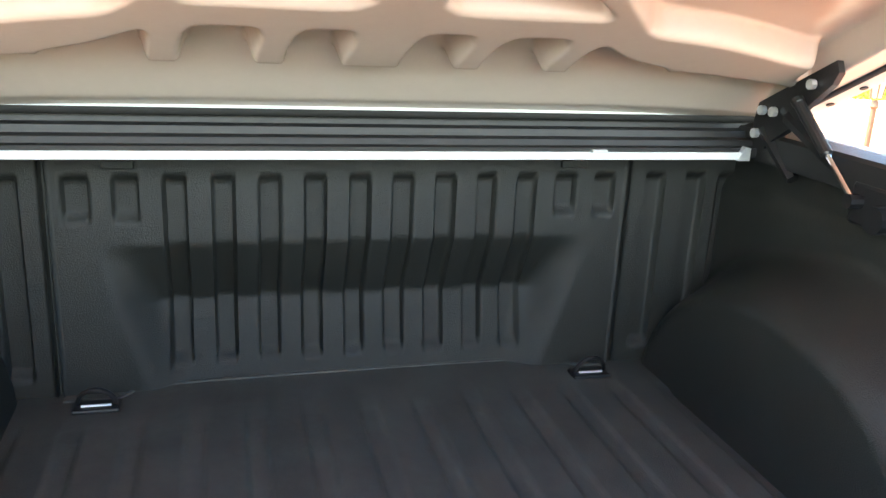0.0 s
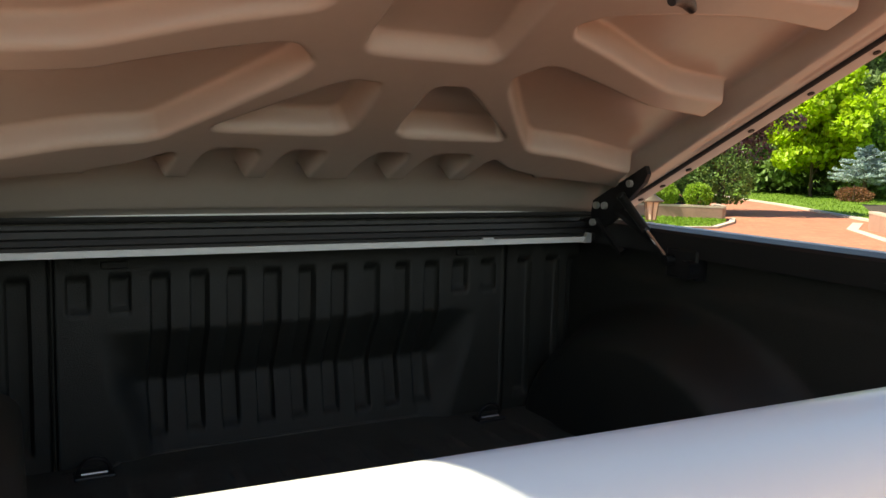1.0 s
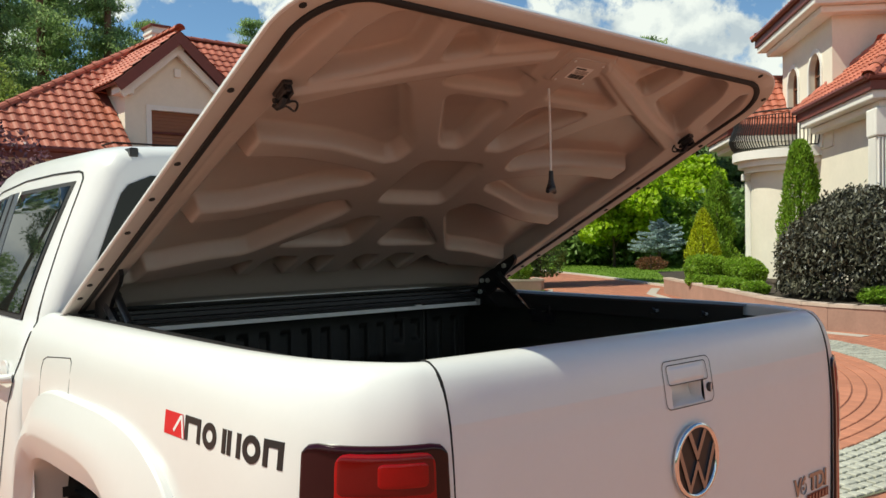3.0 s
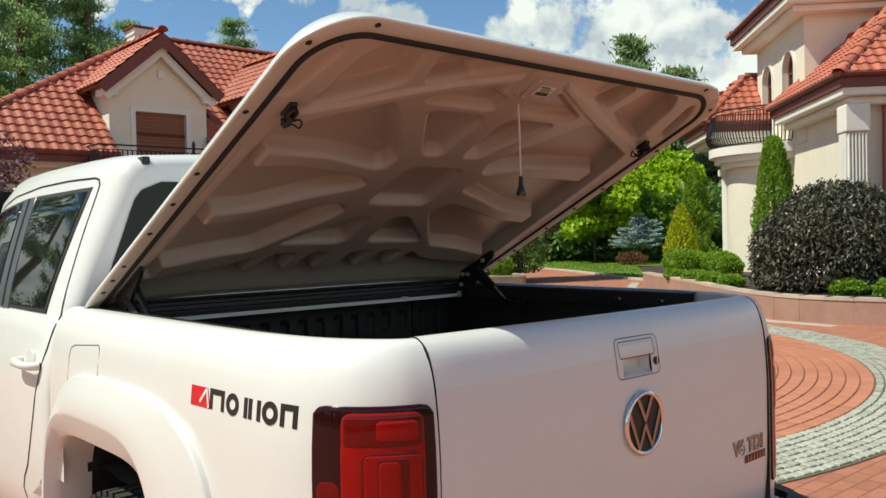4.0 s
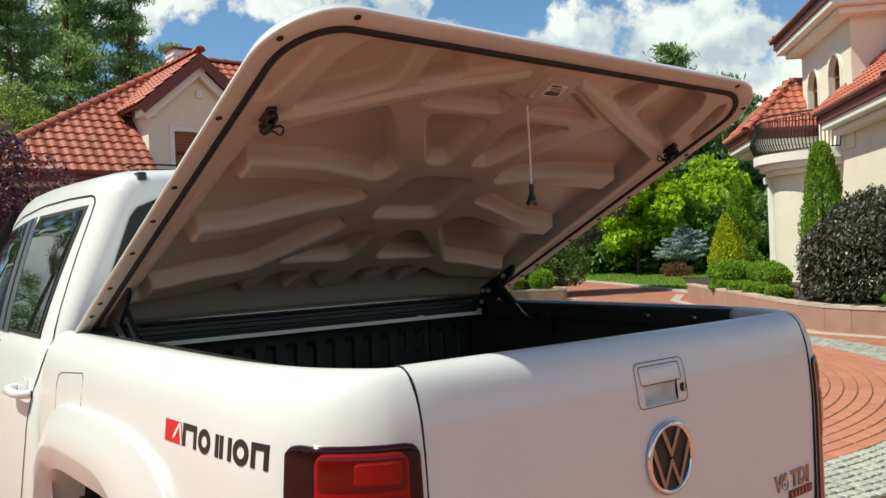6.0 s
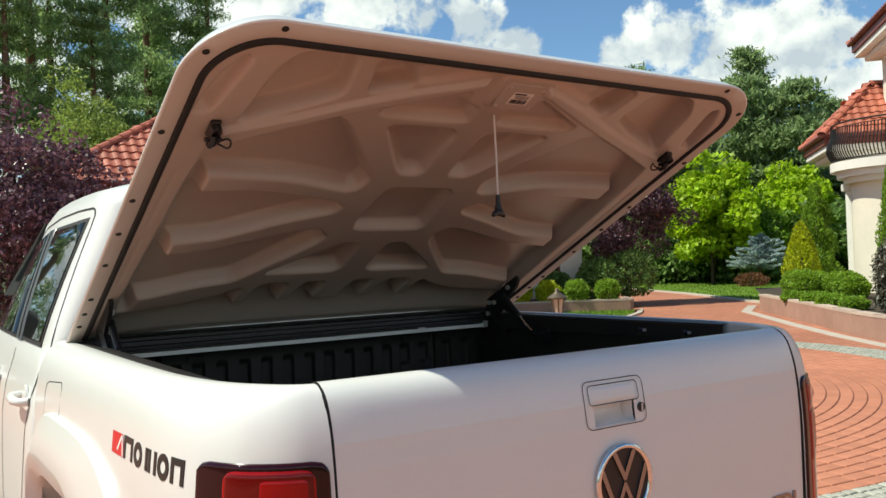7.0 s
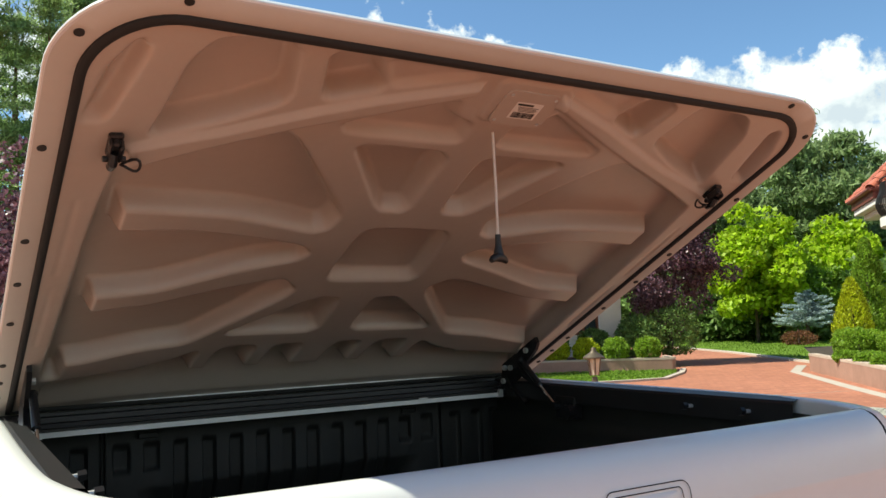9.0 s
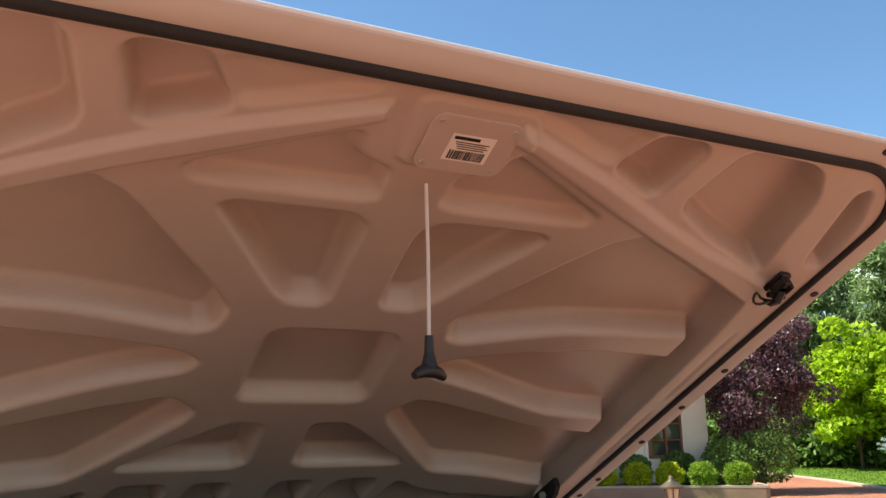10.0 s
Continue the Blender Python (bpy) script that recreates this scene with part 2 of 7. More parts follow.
def part(name, bm, mat, parent=None, label="", smooth=False):
    """Links a bmesh, or verts and faces, as one mesh object under a thing or a part."""
    if isinstance(bm, tuple):
        verts, faces = bm
        bm = bmesh.new()
        vs = [bm.verts.new(v) for v in verts]
        for f in faces:
            try:
                bm.faces.new([vs[i] for i in f])
            except ValueError:
                pass
    bmesh.ops.recalc_face_normals(bm, faces=bm.faces[:])
    me = bpy.data.meshes.new(name)
    bm.to_mesh(me)
    bm.free()
    if smooth:
        me.polygons.foreach_set("use_smooth", [True] * len(me.polygons))
        me.set_sharp_from_angle(angle=radians(smooth if smooth is not True else 42))
    me.materials.append(mat)
    ob = new(name, me)
    if parent:
        ob.parent = parent
    if label:
        ob["label"] = label
    return ob


def thing(name, label, category, at=(0, 0, 0), group="", kind=""):
    ob = new(name)
    ob.empty_display_size = 0.1
    ob.location = at
    return tagged(ob, label, category, group, kind)


def box_bm(lo, hi, bevel=0.0, seg=2, m=None):
    bm = bmesh.new()
    c = [(a + b) / 2 for a, b in zip(lo, hi)]
    s = [abs(b - a) for a, b in zip(lo, hi)]
    bmesh.ops.create_cube(bm, size=1, matrix=Matrix.Translation(c) @ Matrix.Diagonal((*s, 1)))
    if bevel:
        bmesh.ops.bevel(bm, geom=bm.edges[:], offset=bevel, segments=seg, profile=0.5, affect="EDGES")
    if m:
        bmesh.ops.transform(bm, matrix=m, verts=bm.verts[:])
    return bm


def join_bm(*bms):
    out = bmesh.new()
    for b in bms:
        me = bpy.data.meshes.new("tmp")
        b.to_mesh(me)
        b.free()
        out.from_mesh(me)
        bpy.data.meshes.remove(me)
    return out


def rod_bm(points, radius, sides=8, caps=True):
    """A round rod along a line of points; radius may be one per point."""
    bm = bmesh.new()
    pts = [Vector(p) for p in points]
    rr = radius if isinstance(radius, (list, tuple)) else [radius] * len(pts)
    rings = []
    up = None
    for i, p in enumerate(pts):
        d = (pts[min(i + 1, len(pts) - 1)] - pts[max(i - 1, 0)]).normalized()
        if up is None:
            up = d.orthogonal().normalized()
        up = (up - d * up.dot(d)).normalized()
        side = d.cross(up)
        rings.append([bm.verts.new(p + rr[i] * (math.cos(a) * up + math.sin(a) * side)) for a in (2 * math.pi * k / sides for k in range(sides))])
    for a, b in zip(rings, rings[1:]):
        for k in range(sides):
            bm.faces.new((a[k], a[(k + 1) % sides], b[(k + 1) % sides], b[k]))
    if caps:
        bm.faces.new(rings[0])
        bm.faces.new(rings[-1])
    return bm


def grid_faces(nu, nv, closed_u=False, skip=None):
    out = []
    for i in range(nu - (0 if closed_u else 1)):
        for j in range(nv - 1):
            if skip and skip(i, j):
                continue
            k = (i + 1) % nu
            out.append((i * nv + j, k * nv + j, k * nv + j + 1, i * nv + j + 1))
    return out


def prism_bm(poly, depth, axis="y", bevel=0.0):
    """A flat polygon (2D) pushed to a depth; axis y: poly is x, z."""
    bm = bmesh.new()
    put = {"y": lambda a, b, d: (a, d, b), "x": lambda a, b, d: (d, a, b), "z": lambda a, b, d: (a, b, d)}[axis]
    lo = [bm.verts.new(put(a, b, depth[0])) for a, b in poly]
    hi = [bm.verts.new(put(a, b, depth[1])) for a, b in poly]
    bm.faces.new(lo)
    bm.faces.new(list(reversed(hi)))
    for i in range(len(poly)):
        j = (i + 1) % len(poly)
        bm.faces.new((lo[i], hi[i], hi[j], lo[j]))
    if bevel:
        bmesh.ops.recalc_face_normals(bm, faces=bm.faces[:])
        bmesh.ops.bevel(bm, geom=bm.edges[:], offset=bevel, segments=2, profile=0.5, affect="EDGES")
    return bm


def pieces(name, parent, mat, verts, faces, places, limit=300, rest_name="", near=None):
    """Alike pieces as objects on one mesh, the first `limit` of them; the others joined into one part."""
    places = list(places)
    if near:
        places.sort(key=near)
    me = mesh_of(name, verts, faces, mat)
    for m in places[:limit]:
        ob = new(name, me)
        ob.parent = parent
        ob.matrix_local = m
    rest = places[limit:]
    if rest:
        v = np.c_[np.array(verts, float), np.ones(len(verts))]
        allv = np.concatenate([(v @ np.array(m).T)[:, :3] for m in rest])
        n = len(verts)
        allf = [tuple(i + n * k for i in f) for k in range(len(rest)) for f in faces]
        ob = new(rest_name or name + "_field", mesh_of(rest_name or name + "_field", allv, allf, mat))
        ob.parent = parent
        ob["kind"] = "stuff"
    return me


# ---- the pickup truck ----
def smooth01(a):
    a = np.clip(a, 0, 1)
    return a * a * (3 - 2 * a)


def catmull(points, n):
    """A smooth line through points, n per span."""
    p = np.array([points[0], *points, points[-1]], float)
    out = []
    for i in range(1, len(p) - 2):
        for k in range(n):
            t = k / n
            a, b, c, d = p[i - 1 : i + 3]
            out.append(0.5 * (2 * b + (c - a) * t + (2 * a - 5 * b + 4 * c - d) * t * t + (3 * b - a - 3 * c + d) * t ** 3))
    out.append(p[-2])
    return np.array(out)


BED_FRONT, GAP_X, RIM_Z, FLOOR_Z = 1.645, 0.652, 1.283, 0.765
OUTER = catmull([(0.905, BED_FRONT), (0.902, 1.2), (0.891, 0.8), (0.882, 0.60), (0.874, 0.40), (0.862, 0.27), (0.841, 0.18), (0.806, 0.108), (0.762, 0.062), (0.712, 0.031), (GAP_X, 0.012)], 6)
INNER = catmull([(0.79, BED_FRONT), (0.79, 1.2), (0.79, 0.8), (0.785, 0.5), (0.775, 0.38), (0.757, 0.28), (0.735, 0.215), (0.708, 0.165), (0.685, 0.130), (0.668, 0.111), (GAP_X, 0.102)], 6)
AXLE_Y, AXLE_Z = 1.19, 0.385


def oval_radius(c, s, fore, aft, top, power):
    """Radius of a flat-topped arch in a direction; aft is towards the tailgate."""
    return ((abs(c) / (aft if c > 0 else fore)) ** power + (abs(max(s, 0.0)) / top) ** power) ** (-1 / power)


def in_arch(y, z, grow=0.0):
    r = math.hypot(y - AXLE_Y, z - AXLE_Z) + 1e-9
    c, s = (AXLE_Y - y) / r, (z - AXLE_Z) / r
    return r < oval_radius(c, s, 0.40, 0.395, 0.535, 5.0) + grow


def body_profile(lo=0.52):
    """How far the skin leans in from the outer line to the rim, by height."""
    rows = [(0.05, lo), (0.02, 0.60), (0.0, 0.70), (0.0, 0.85), (0.0, 1.0), (0.02, 1.08), (0.07, 1.14), (0.14, 1.19), (0.24, 1.228), (0.38, 1.257), (0.54, 1.277), (0.72, 1.286), (0.88, 1.287), (0.97, 1.283), (1.0, 1.270), (1.0, 1.20)]
    return catmull(rows, 3)


def side_skin(y, z):
    """Half width of the bed side's skin at a place."""
    prof = body_profile()
    f = float(np.interp(z, prof[:36, 1], prof[:36, 0]))
    p = OUTER + (INNER - OUTER) * f
    return float(np.interp(y, p[::-1, 1], p[::-1, 0]))


def bed_side(parent, sign):
    prof = body_profile()
    verts = []
    for o, i in zip(OUTER, INNER):
        for f, z in prof:
            p = o + (i - o) * f
            verts.append((sign * p[0], p[1], z))
    nv = len(prof)

    def skip(i, j):
        p = verts[i * nv + j]
        return in_arch(p[1], p[2], 0.02)
    return part("bed_side_panel", (verts, grid_faces(len(OUTER), nv, skip=skip)), PAINT, parent, "white painted bed side with a rounded rim", smooth=60)


def flare(parent, sign, y0):
    """A wide wheel arch flare: a flat-topped opening, a swelling outer edge, a crease between them."""
    n, verts = 61, []
    for k in range(n):
        a = math.pi * (-0.04 + 1.08 * k / (n - 1))
        c, s = math.cos(a), math.sin(a)
        out = oval_radius(c, s, 0.455, 0.70, 0.727, 4.0 if c > 0 else 3.2)
        crease = min(oval_radius(c, s, 0.425, 0.44, 0.612, 4.0), out - 0.02)
        R = oval_radius(c, s, 0.40, 0.395, 0.535, 5.0)
        for r, o in ((out + 0.002, -0.004), (out, 0.013), (out - 0.004, 0.018), (out - 0.012, 0.020), (out * 0.5 + crease * 0.5, 0.034), (crease + 0.006, 0.044), (crease - 0.006, 0.041), (R + 0.004, 0.016), (R, 0.008), (R - 0.004, -0.01), (R - 0.004, -0.10)):
            y, z = y0 - c * r, AXLE_Z + s * r
            x = side_skin(min(y, 1.6), min(max(z, 0.7), 1.12)) if y0 < 2 else 0.915
            verts.append((sign * (x + o), y, z))
    return part("wheel_arch_flare", (verts, grid_faces(n, 11)), PAINT, parent, "white wheel arch flare", smooth=28)


def wheel(parent, sign, y0):
    w = new("wheel")
    w.parent = parent
    w.location = (sign * 0.765, y0, AXLE_Z)
    prof = [(0.24, -0.10), (0.30, -0.125), (0.345, -0.13), (0.372, -0.115), (0.382, -0.07), (0.385, 0), (0.382, 0.07), (0.372, 0.115), (0.345, 0.13), (0.30, 0.125), (0.24, 0.10)]
    n = 48
    verts = [(x, r * math.cos(2 * math.pi * k / n), r * math.sin(2 * math.pi * k / n)) for k in range(n) for r, x in prof]
    bm = bmesh.new()
    vs = [bm.verts.new(v) for v in verts]
    for f in grid_faces(n, len(prof), closed_u=True):
        bm.faces.new([vs[i] for i in f])
    tread = []
    for k in range(n):
        a = 2 * math.pi * (k + 0.5) / n
        for x in (-0.085, -0.03, 0.03, 0.085):
            tread.append(box_bm((x - 0.022, -0.016, 0.378), (x + 0.022, 0.016, 0.392), m=Matrix.Rotation(a + 0.04 * (x > 0), 4, "X")))
    part("tyre", join_bm(bm, *tread), TYRE, w, "black rubber tyre with a blocky tread")
    spokes = [box_bm((sign * 0.06 - 0.02, -0.03, 0.05), (sign * 0.06 + 0.02, 0.03, 0.235), 0.008, m=Matrix.Rotation(2 * math.pi * k / 5, 4, "X")) for k in range(5)]
    rim = [(0.242, -0.1), (0.242, 0.1), (0.225, 0.1), (0.21, 0.03), (0.20, -0.1)]
    bm = bmesh.new()
    vs = [bm.verts.new((x * sign, r * math.cos(2 * math.pi * k / 32), r * math.sin(2 * math.pi * k / 32))) for k in range(32) for r, x in rim]
    for f in grid_faces(32, len(rim), closed_u=True):
        bm.faces.new([vs[i] for i in f])
    hub = rod_bm([(sign * 0.02, 0, 0), (sign * 0.09, 0, 0)], 0.07, 20)
    part("rim", join_bm(bm, hub, *spokes), ALU, w, "silver alloy rim")
    return w


def tail_light(parent, sign):
    """The lens follows the corner of the body; panes of three reds stand on it."""
    path = [p for p in OUTER if p[1] < 0.188 and p[0] > GAP_X + 0.004]
    path = np.array(path)
    z0, z1 = 0.73, 1.166
    prof = body_profile()

    length = np.concatenate([[0], np.cumsum(np.linalg.norm(np.diff(path, axis=0), axis=1))])
    total = length[-1]

    def skin(s, z, out):
        x, y = np.interp(s, length, path[:, 0]), np.interp(s, length, path[:, 1])
        x1, y1 = np.interp(s + 0.002, length, path[:, 0]), np.interp(s + 0.002, length, path[:, 1])
        x0, y0 = np.interp(s - 0.002, length, path[:, 0]), np.interp(s - 0.002, length, path[:, 1])
        n = np.array([-(y1 - y0), x1 - x0])
        n /= np.linalg.norm(n) + 1e-9
        if n[1] > 0:
            n = -n
        f = float(np.interp(z, prof[:36, 1], prof[:36, 0]))
        q = INNER[np.hypot(OUTER[:, 0] - x, OUTER[:, 1] - y).argmin()]
        p = np.array([x, y]) + (q - np.array([x, y])) * f + n * out
        return (sign * p[0], p[1], z)

    def pane(a, b, za, zb, out, r, base=0.0):
        """A lens pane with round corners over a..b of the corner's length, rolled at its edge."""
        sa, sb = a * total, b * total
        r = min(r, (sb - sa) * 0.45, (zb - za) * 0.45)

        def steps(size, n):
            near = [0, 0.0012, 0.0035, 0.008, 0.014]
            near = [v for v in near if v < size * 0.3]
            mid = np.linspace(near[-1], size - near[-1], n)[1:-1].tolist()
            return near + mid + [size - v for v in reversed(near)]
        cols, rows = steps(sb - sa, 14), steps(zb - za, 8)
        verts = []
        for u in cols:
            e = min(u, sb - sa - u)
            dz = r - math.sqrt(max(r * r - (r - e) ** 2, 0)) if e < r else 0.0
            for v in rows:
                z = za + dz + v / (zb - za) * (zb - za - 2 * dz)
                d = min(e, z - za - dz, zb - dz - z) + (0.0 if e > 1e-6 else -1.0)
                k_ = min(1.0, max(0.0, d / 0.0035)) ** 0.5
                verts.append(skin(sa + u, z, base + (out - base) * k_))
        return verts, grid_faces(len(cols), len(rows))
    lamp = part("tail_light", pane(0, 1, z0, z1, 0.0060, 0.026), LENS_DARK, parent, "smoked red tail light lens", smooth=60)
    part("side_lens", pane(0.05, 0.25, 0.75, 1.02, 0.0065, 0.02, 0.0055), LENS_RED, lamp, smooth=60)
    part("stop_lens", pane(0.26, 0.90, 0.76, 1.155, 0.0070, 0.022, 0.0055), LENS_BRIGHT, lamp, smooth=60)
    part("upper_lens", pane(0.28, 0.885, 1.088, 1.150, 0.0078, 0.0100, 0.0065), LENS_RED, lamp, smooth=60)
    part("lens_reflector", pane(0.53, 0.85, 1.100, 1.140, 0.0086, 0.010, 0.0072), LENS_BRIGHT, lamp, smooth=60)
    part("lens_groove", pane(0.41, 0.885, 0.945, 1.080, 0.0078, 0.022, 0.0065), LENS_RED, lamp, smooth=60)
    part("lens_square", pane(0.437, 0.87, 0.953, 1.074, 0.0086, 0.0100, 0.0072), LENS_BRIGHT, lamp, smooth=60)
    part("core_groove", pane(0.53, 0.775, 0.974, 1.068, 0.0092, 0.0080, 0.0082), LENS_RED, lamp, smooth=60)
    part("lens_core", pane(0.545, 0.71, 0.981, 1.062, 0.0100, 0.012, 0.0086), LENS_BRIGHT, lamp, smooth=60)
    return lamp


TG_PROFILE = catmull([(0.03, 0.60), (0.012, 0.68), (0.002, 0.80), (0.0, 0.95), (0.0, 1.06), (0.004, 1.13), (0.0045, 1.14), (0.0095, 1.185), (0.010, 1.19), (0.018, 1.225), (0.03, 1.258), (0.047, 1.278), (0.068, 1.288), (0.088, 1.288), (0.099, 1.278), (0.102, 1.25), (0.102, 1.1), (0.102, 0.78)], 2)
HX0, HX1, HZ0, HZ1 = -0.052, 0.092, 1.135, 1.232


def tg_y(x, z):
    """The tailgate's rear skin."""
    rows = TG_PROFILE[: 26]
    return float(np.interp(z, rows[:, 1], rows[:, 0])) + 0.012 * (x / GAP_X) ** 2


def tailgate(parent):
    xs = sorted(set(np.round(np.concatenate([np.linspace(-GAP_X + 0.006, GAP_X - 0.006, 41), [-0.064, 0.052]]), 4)))
    verts = []
    for x in xs:
        edge = max(0.0, (abs(x) - (GAP_X - 0.02)) / 0.014)
        for y, z in TG_PROFILE:
            verts.append((x, y + 0.012 * (x / GAP_X) ** 2 + (0.004 * edge ** 2 if y < 0.06 else 0), z))
    nv = len(TG_PROFILE)

    def skip(i, j):
        cx = (xs[i] + xs[min(i + 1, len(xs) - 1)]) / 2
        cz = (TG_PROFILE[j][1] + TG_PROFILE[min(j + 1, nv - 1)][1]) / 2
        return j < 24 and -0.064 < cx < 0.052 and 1.1399 < cz < 1.1851
    tg = new("tailgate")
    tg.parent = parent
    tg["label"] = "white painted tailgate, closed, with chrome badges"
    part("tailgate_skin", (verts, grid_faces(len(xs), nv, skip=skip)), PAINT, tg, smooth=50)
    # grip recess
    y0 = tg_y(0, 1.15)
    v = []
    prof = [(-0.001, 1.139), (0.018, 1.142), (0.034, 1.150), (0.040, 1.164), (0.040, 1.182), (0.006, 1.187)]
    for x in (-0.066, -0.060, 0.048, 0.054):
        e = 0.25 if x in (-0.066, 0.054) else 1
        v += [(x, y0 + (d - 0.001) * e, z) for d, z in prof]
    part("grip_recess", (v, grid_faces(4, 6)), PAINT, tg, "white recessed grip", smooth=60)
    handle = part("tailgate_handle", prism_skin(-0.072, 0.064, 1.186, 1.222, 0.0022), PAINT, tg, "white tailgate handle flap", smooth=50)
    outline(-0.088, 0.084, 1.136, 1.233, 0.016, 0.0017, "handle_seam", SEAM, tg)
    outline(-0.075, 0.067, 1.1845, 1.2245, 0.008, 0.0018, "flap_seam", SEAM, handle)
    lock = part("key_lock", rod_bm([(0.071, tg_y(0.071, 1.166) + 0.004, 1.166), (0.071, tg_y(0.071, 1.166) - 0.004, 1.166)], 0.0100, 20), BLACK, tg, "round black key lock")
    part("keyhole", box_bm((0.0695, tg_y(0.071, 1.166) - 0.0065, 1.158), (0.0725, tg_y(0.071, 1.166) - 0.003, 1.174)), ALU, lock)
    emblem(tg)
    badges(tg)
    return tg


def prism_skin(x0, x1, z0, z1, out):
    """A rounded plate standing proud of the tailgate's skin."""
    verts, nx, nz = [], 13, 9
    for i in range(nx):
        for j in range(nz):
            x, z = x0 + (x1 - x0) * i / (nx - 1), z0 + (z1 - z0) * j / (nz - 1)
            e = min(i, nx - 1 - i, j, nz - 1 - j)
            verts.append((x, tg_y(x, z) - (out if e > 1 else out * 0.85 if e == 1 else -0.002), z))
    return verts, grid_faces(nx, nz)


def outline(x0, x1, z0, z1, r, w, name, mat, parent):
    """A thin rounded outline lying on the tailgate's skin."""
    pts = []
    for cx, cz, a0 in ((x1 - r, z1 - r, 0), (x0 + r, z1 - r, 90), (x0 + r, z0 + r, 180), (x1 - r, z0 + r, 270)):
        for k in range(6):
            a = radians(a0 + 18 * k)
            pts.append((cx, cz, math.cos(a), math.sin(a)))
    verts = []
    for cx, cz, c, s in pts:
        for q in (-w / 2, w / 2):
            x, z = cx + (r + q) * c, cz + (r + q) * s
            verts.append((x, tg_y(x, z) - 0.0024, z))
    n = len(pts)
    return part(name, (verts, grid_faces(n, 2, closed_u=True)), mat, parent)


def split_line(line, step=0.03):
    out = []
    for a, b in zip(line, line[1:]):
        n = max(1, int(math.dist(a, b) / step))
        out += [(a[0] + (b[0] - a[0]) * k / n, a[1] + (b[1] - a[1]) * k / n) for k in range(n)]
    return out + [line[-1]]


def strokes(lines, w, put, depth=0.002):
    """Bars along 2D lines with mitred bends, laid on a skin by put(a, b, out)."""
    bms = []
    for line in lines:
        pts = [Vector(p) for p in line]
        closed = (pts[0] - pts[-1]).length < 1e-6
        if closed:
            pts = pts[:-1]
        n = len(pts)
        left, right = [], []
        for i, p in enumerate(pts):
            d0 = (p - pts[i - 1]).normalized() if (i or closed) else (pts[1] - p).normalized()
            d1 = (pts[(i + 1) % n] - p).normalized() if (i + 1 < n or closed) else d0
            n0, n1 = Vector((-d0.y, d0.x)), Vector((-d1.y, d1.x))
            m = (n0 + n1).normalized()
            m = m * min(1.9, 1 / max(m.dot(n0), 0.3)) * w / 2
            e = Vector((0, 0))
            if not closed:
                e = -d0 * w * 0.3 if i == 0 else d1 * w * 0.3 if i == n - 1 else e
            left.append(p + m + e)
            right.append(p - m + e)
        bm = bmesh.new()
        rows = [[bm.verts.new(put(q.x, q.y, o)) for q in side] for side, o in ((left, -0.001), (left, depth), (right, depth), (right, -0.001))]
        for i in range(n if closed else n - 1):
            j = (i + 1) % n
            for r, q in zip(rows, rows[1:]):
                bm.faces.new((r[i], r[j], q[j], q[i]))
        bms.append(bm)
    return join_bm(*bms)


def emblem(parent):
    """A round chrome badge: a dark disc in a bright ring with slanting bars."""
    cz, R = 1.021, 0.074
    y = tg_y(0, cz)
    m = Matrix.Translation((0, y, cz)) @ Matrix.Rotation(radians(90), 4, "X")
    bm = bmesh.new()
    bmesh.ops.create_cone(bm, cap_ends=True, segments=48, radius1=R - 0.002, radius2=R - 0.006, depth=0.012, matrix=m)
    e = part("round_badge", bm, DECAL_BLACK, parent, "round chrome and black badge", smooth=30)
    n, k = 48, 10
    verts = [((R + 0.0065 * math.cos(2 * math.pi * j / k)) * math.cos(2 * math.pi * i / n), y - 0.007 - 0.006 * math.sin(2 * math.pi * j / k), cz + (R + 0.0065 * math.cos(2 * math.pi * j / k)) * math.sin(2 * math.pi * i / n)) for i in range(n) for j in range(k)]
    faces = [(i * k + j, ((i + 1) % n) * k + j, ((i + 1) % n) * k + (j + 1) % k, i * k + (j + 1) % k) for i in range(n) for j in range(k)]
    part("badge_ring", (verts, faces), CHROME, e, "chrome ring", smooth=80)
    lines = [[(-0.028, 0.062), (0, 0.008), (0.028, 0.062)], [(-0.062, 0.026), (-0.026, -0.060), (0, -0.006), (0.026, -0.060), (0.062, 0.026)]]
    # darker metal than the ring: the bars' dark reflections are put into the colour
    part("badge_bar", strokes(lines, 0.0115, lambda a, b, o: (a, y - 0.006 - max(o, 0) * 2.0, cz + b)), DARK_CHROME, e, "slanting chrome bars")


def badges(parent):
    def put(a, b, o):
        return (a, tg_y(a, b) - o, b)
    txt = bpy.data.curves.new("engine_badge", "FONT")
    txt.body, txt.size, txt.extrude, txt.offset = "V6 TDI", 0.058, 0.0022, 0.0022
    txt.materials.append(DARK_CHROME)
    ob = new("engine_badge", txt)
    ob.parent = parent
    ob.matrix_local = pose(0.432, tg_y(0.55, 0.87) - 0.004, 0.850, 90, 0, 1.2)
    ob["label"] = "chrome engine badge lettering"
    part("red_badge_plate", strokes([[(0.506, 0.830), (0.612, 0.830)]], 0.022, put, 0.003), LENS_RED, parent, "small red badge plate")
    bars = [[(0.512 + 0.018 * k, 0.825), (0.512 + 0.018 * k, 0.836)] for k in range(6)]
    part("plate_bar", strokes(bars, 0.006, put, 0.0045), DARK_CHROME, parent)
    for k in range(6):
        x = -0.735 + 0.066 * k + 0.0
        part("chrome_badge_bar", strokes([[(x, 0.858), (x, 0.893)], [(x + 0.03, 0.858), (x + 0.03, 0.893)]], 0.011, put, 0.004), DARK_CHROME, parent)


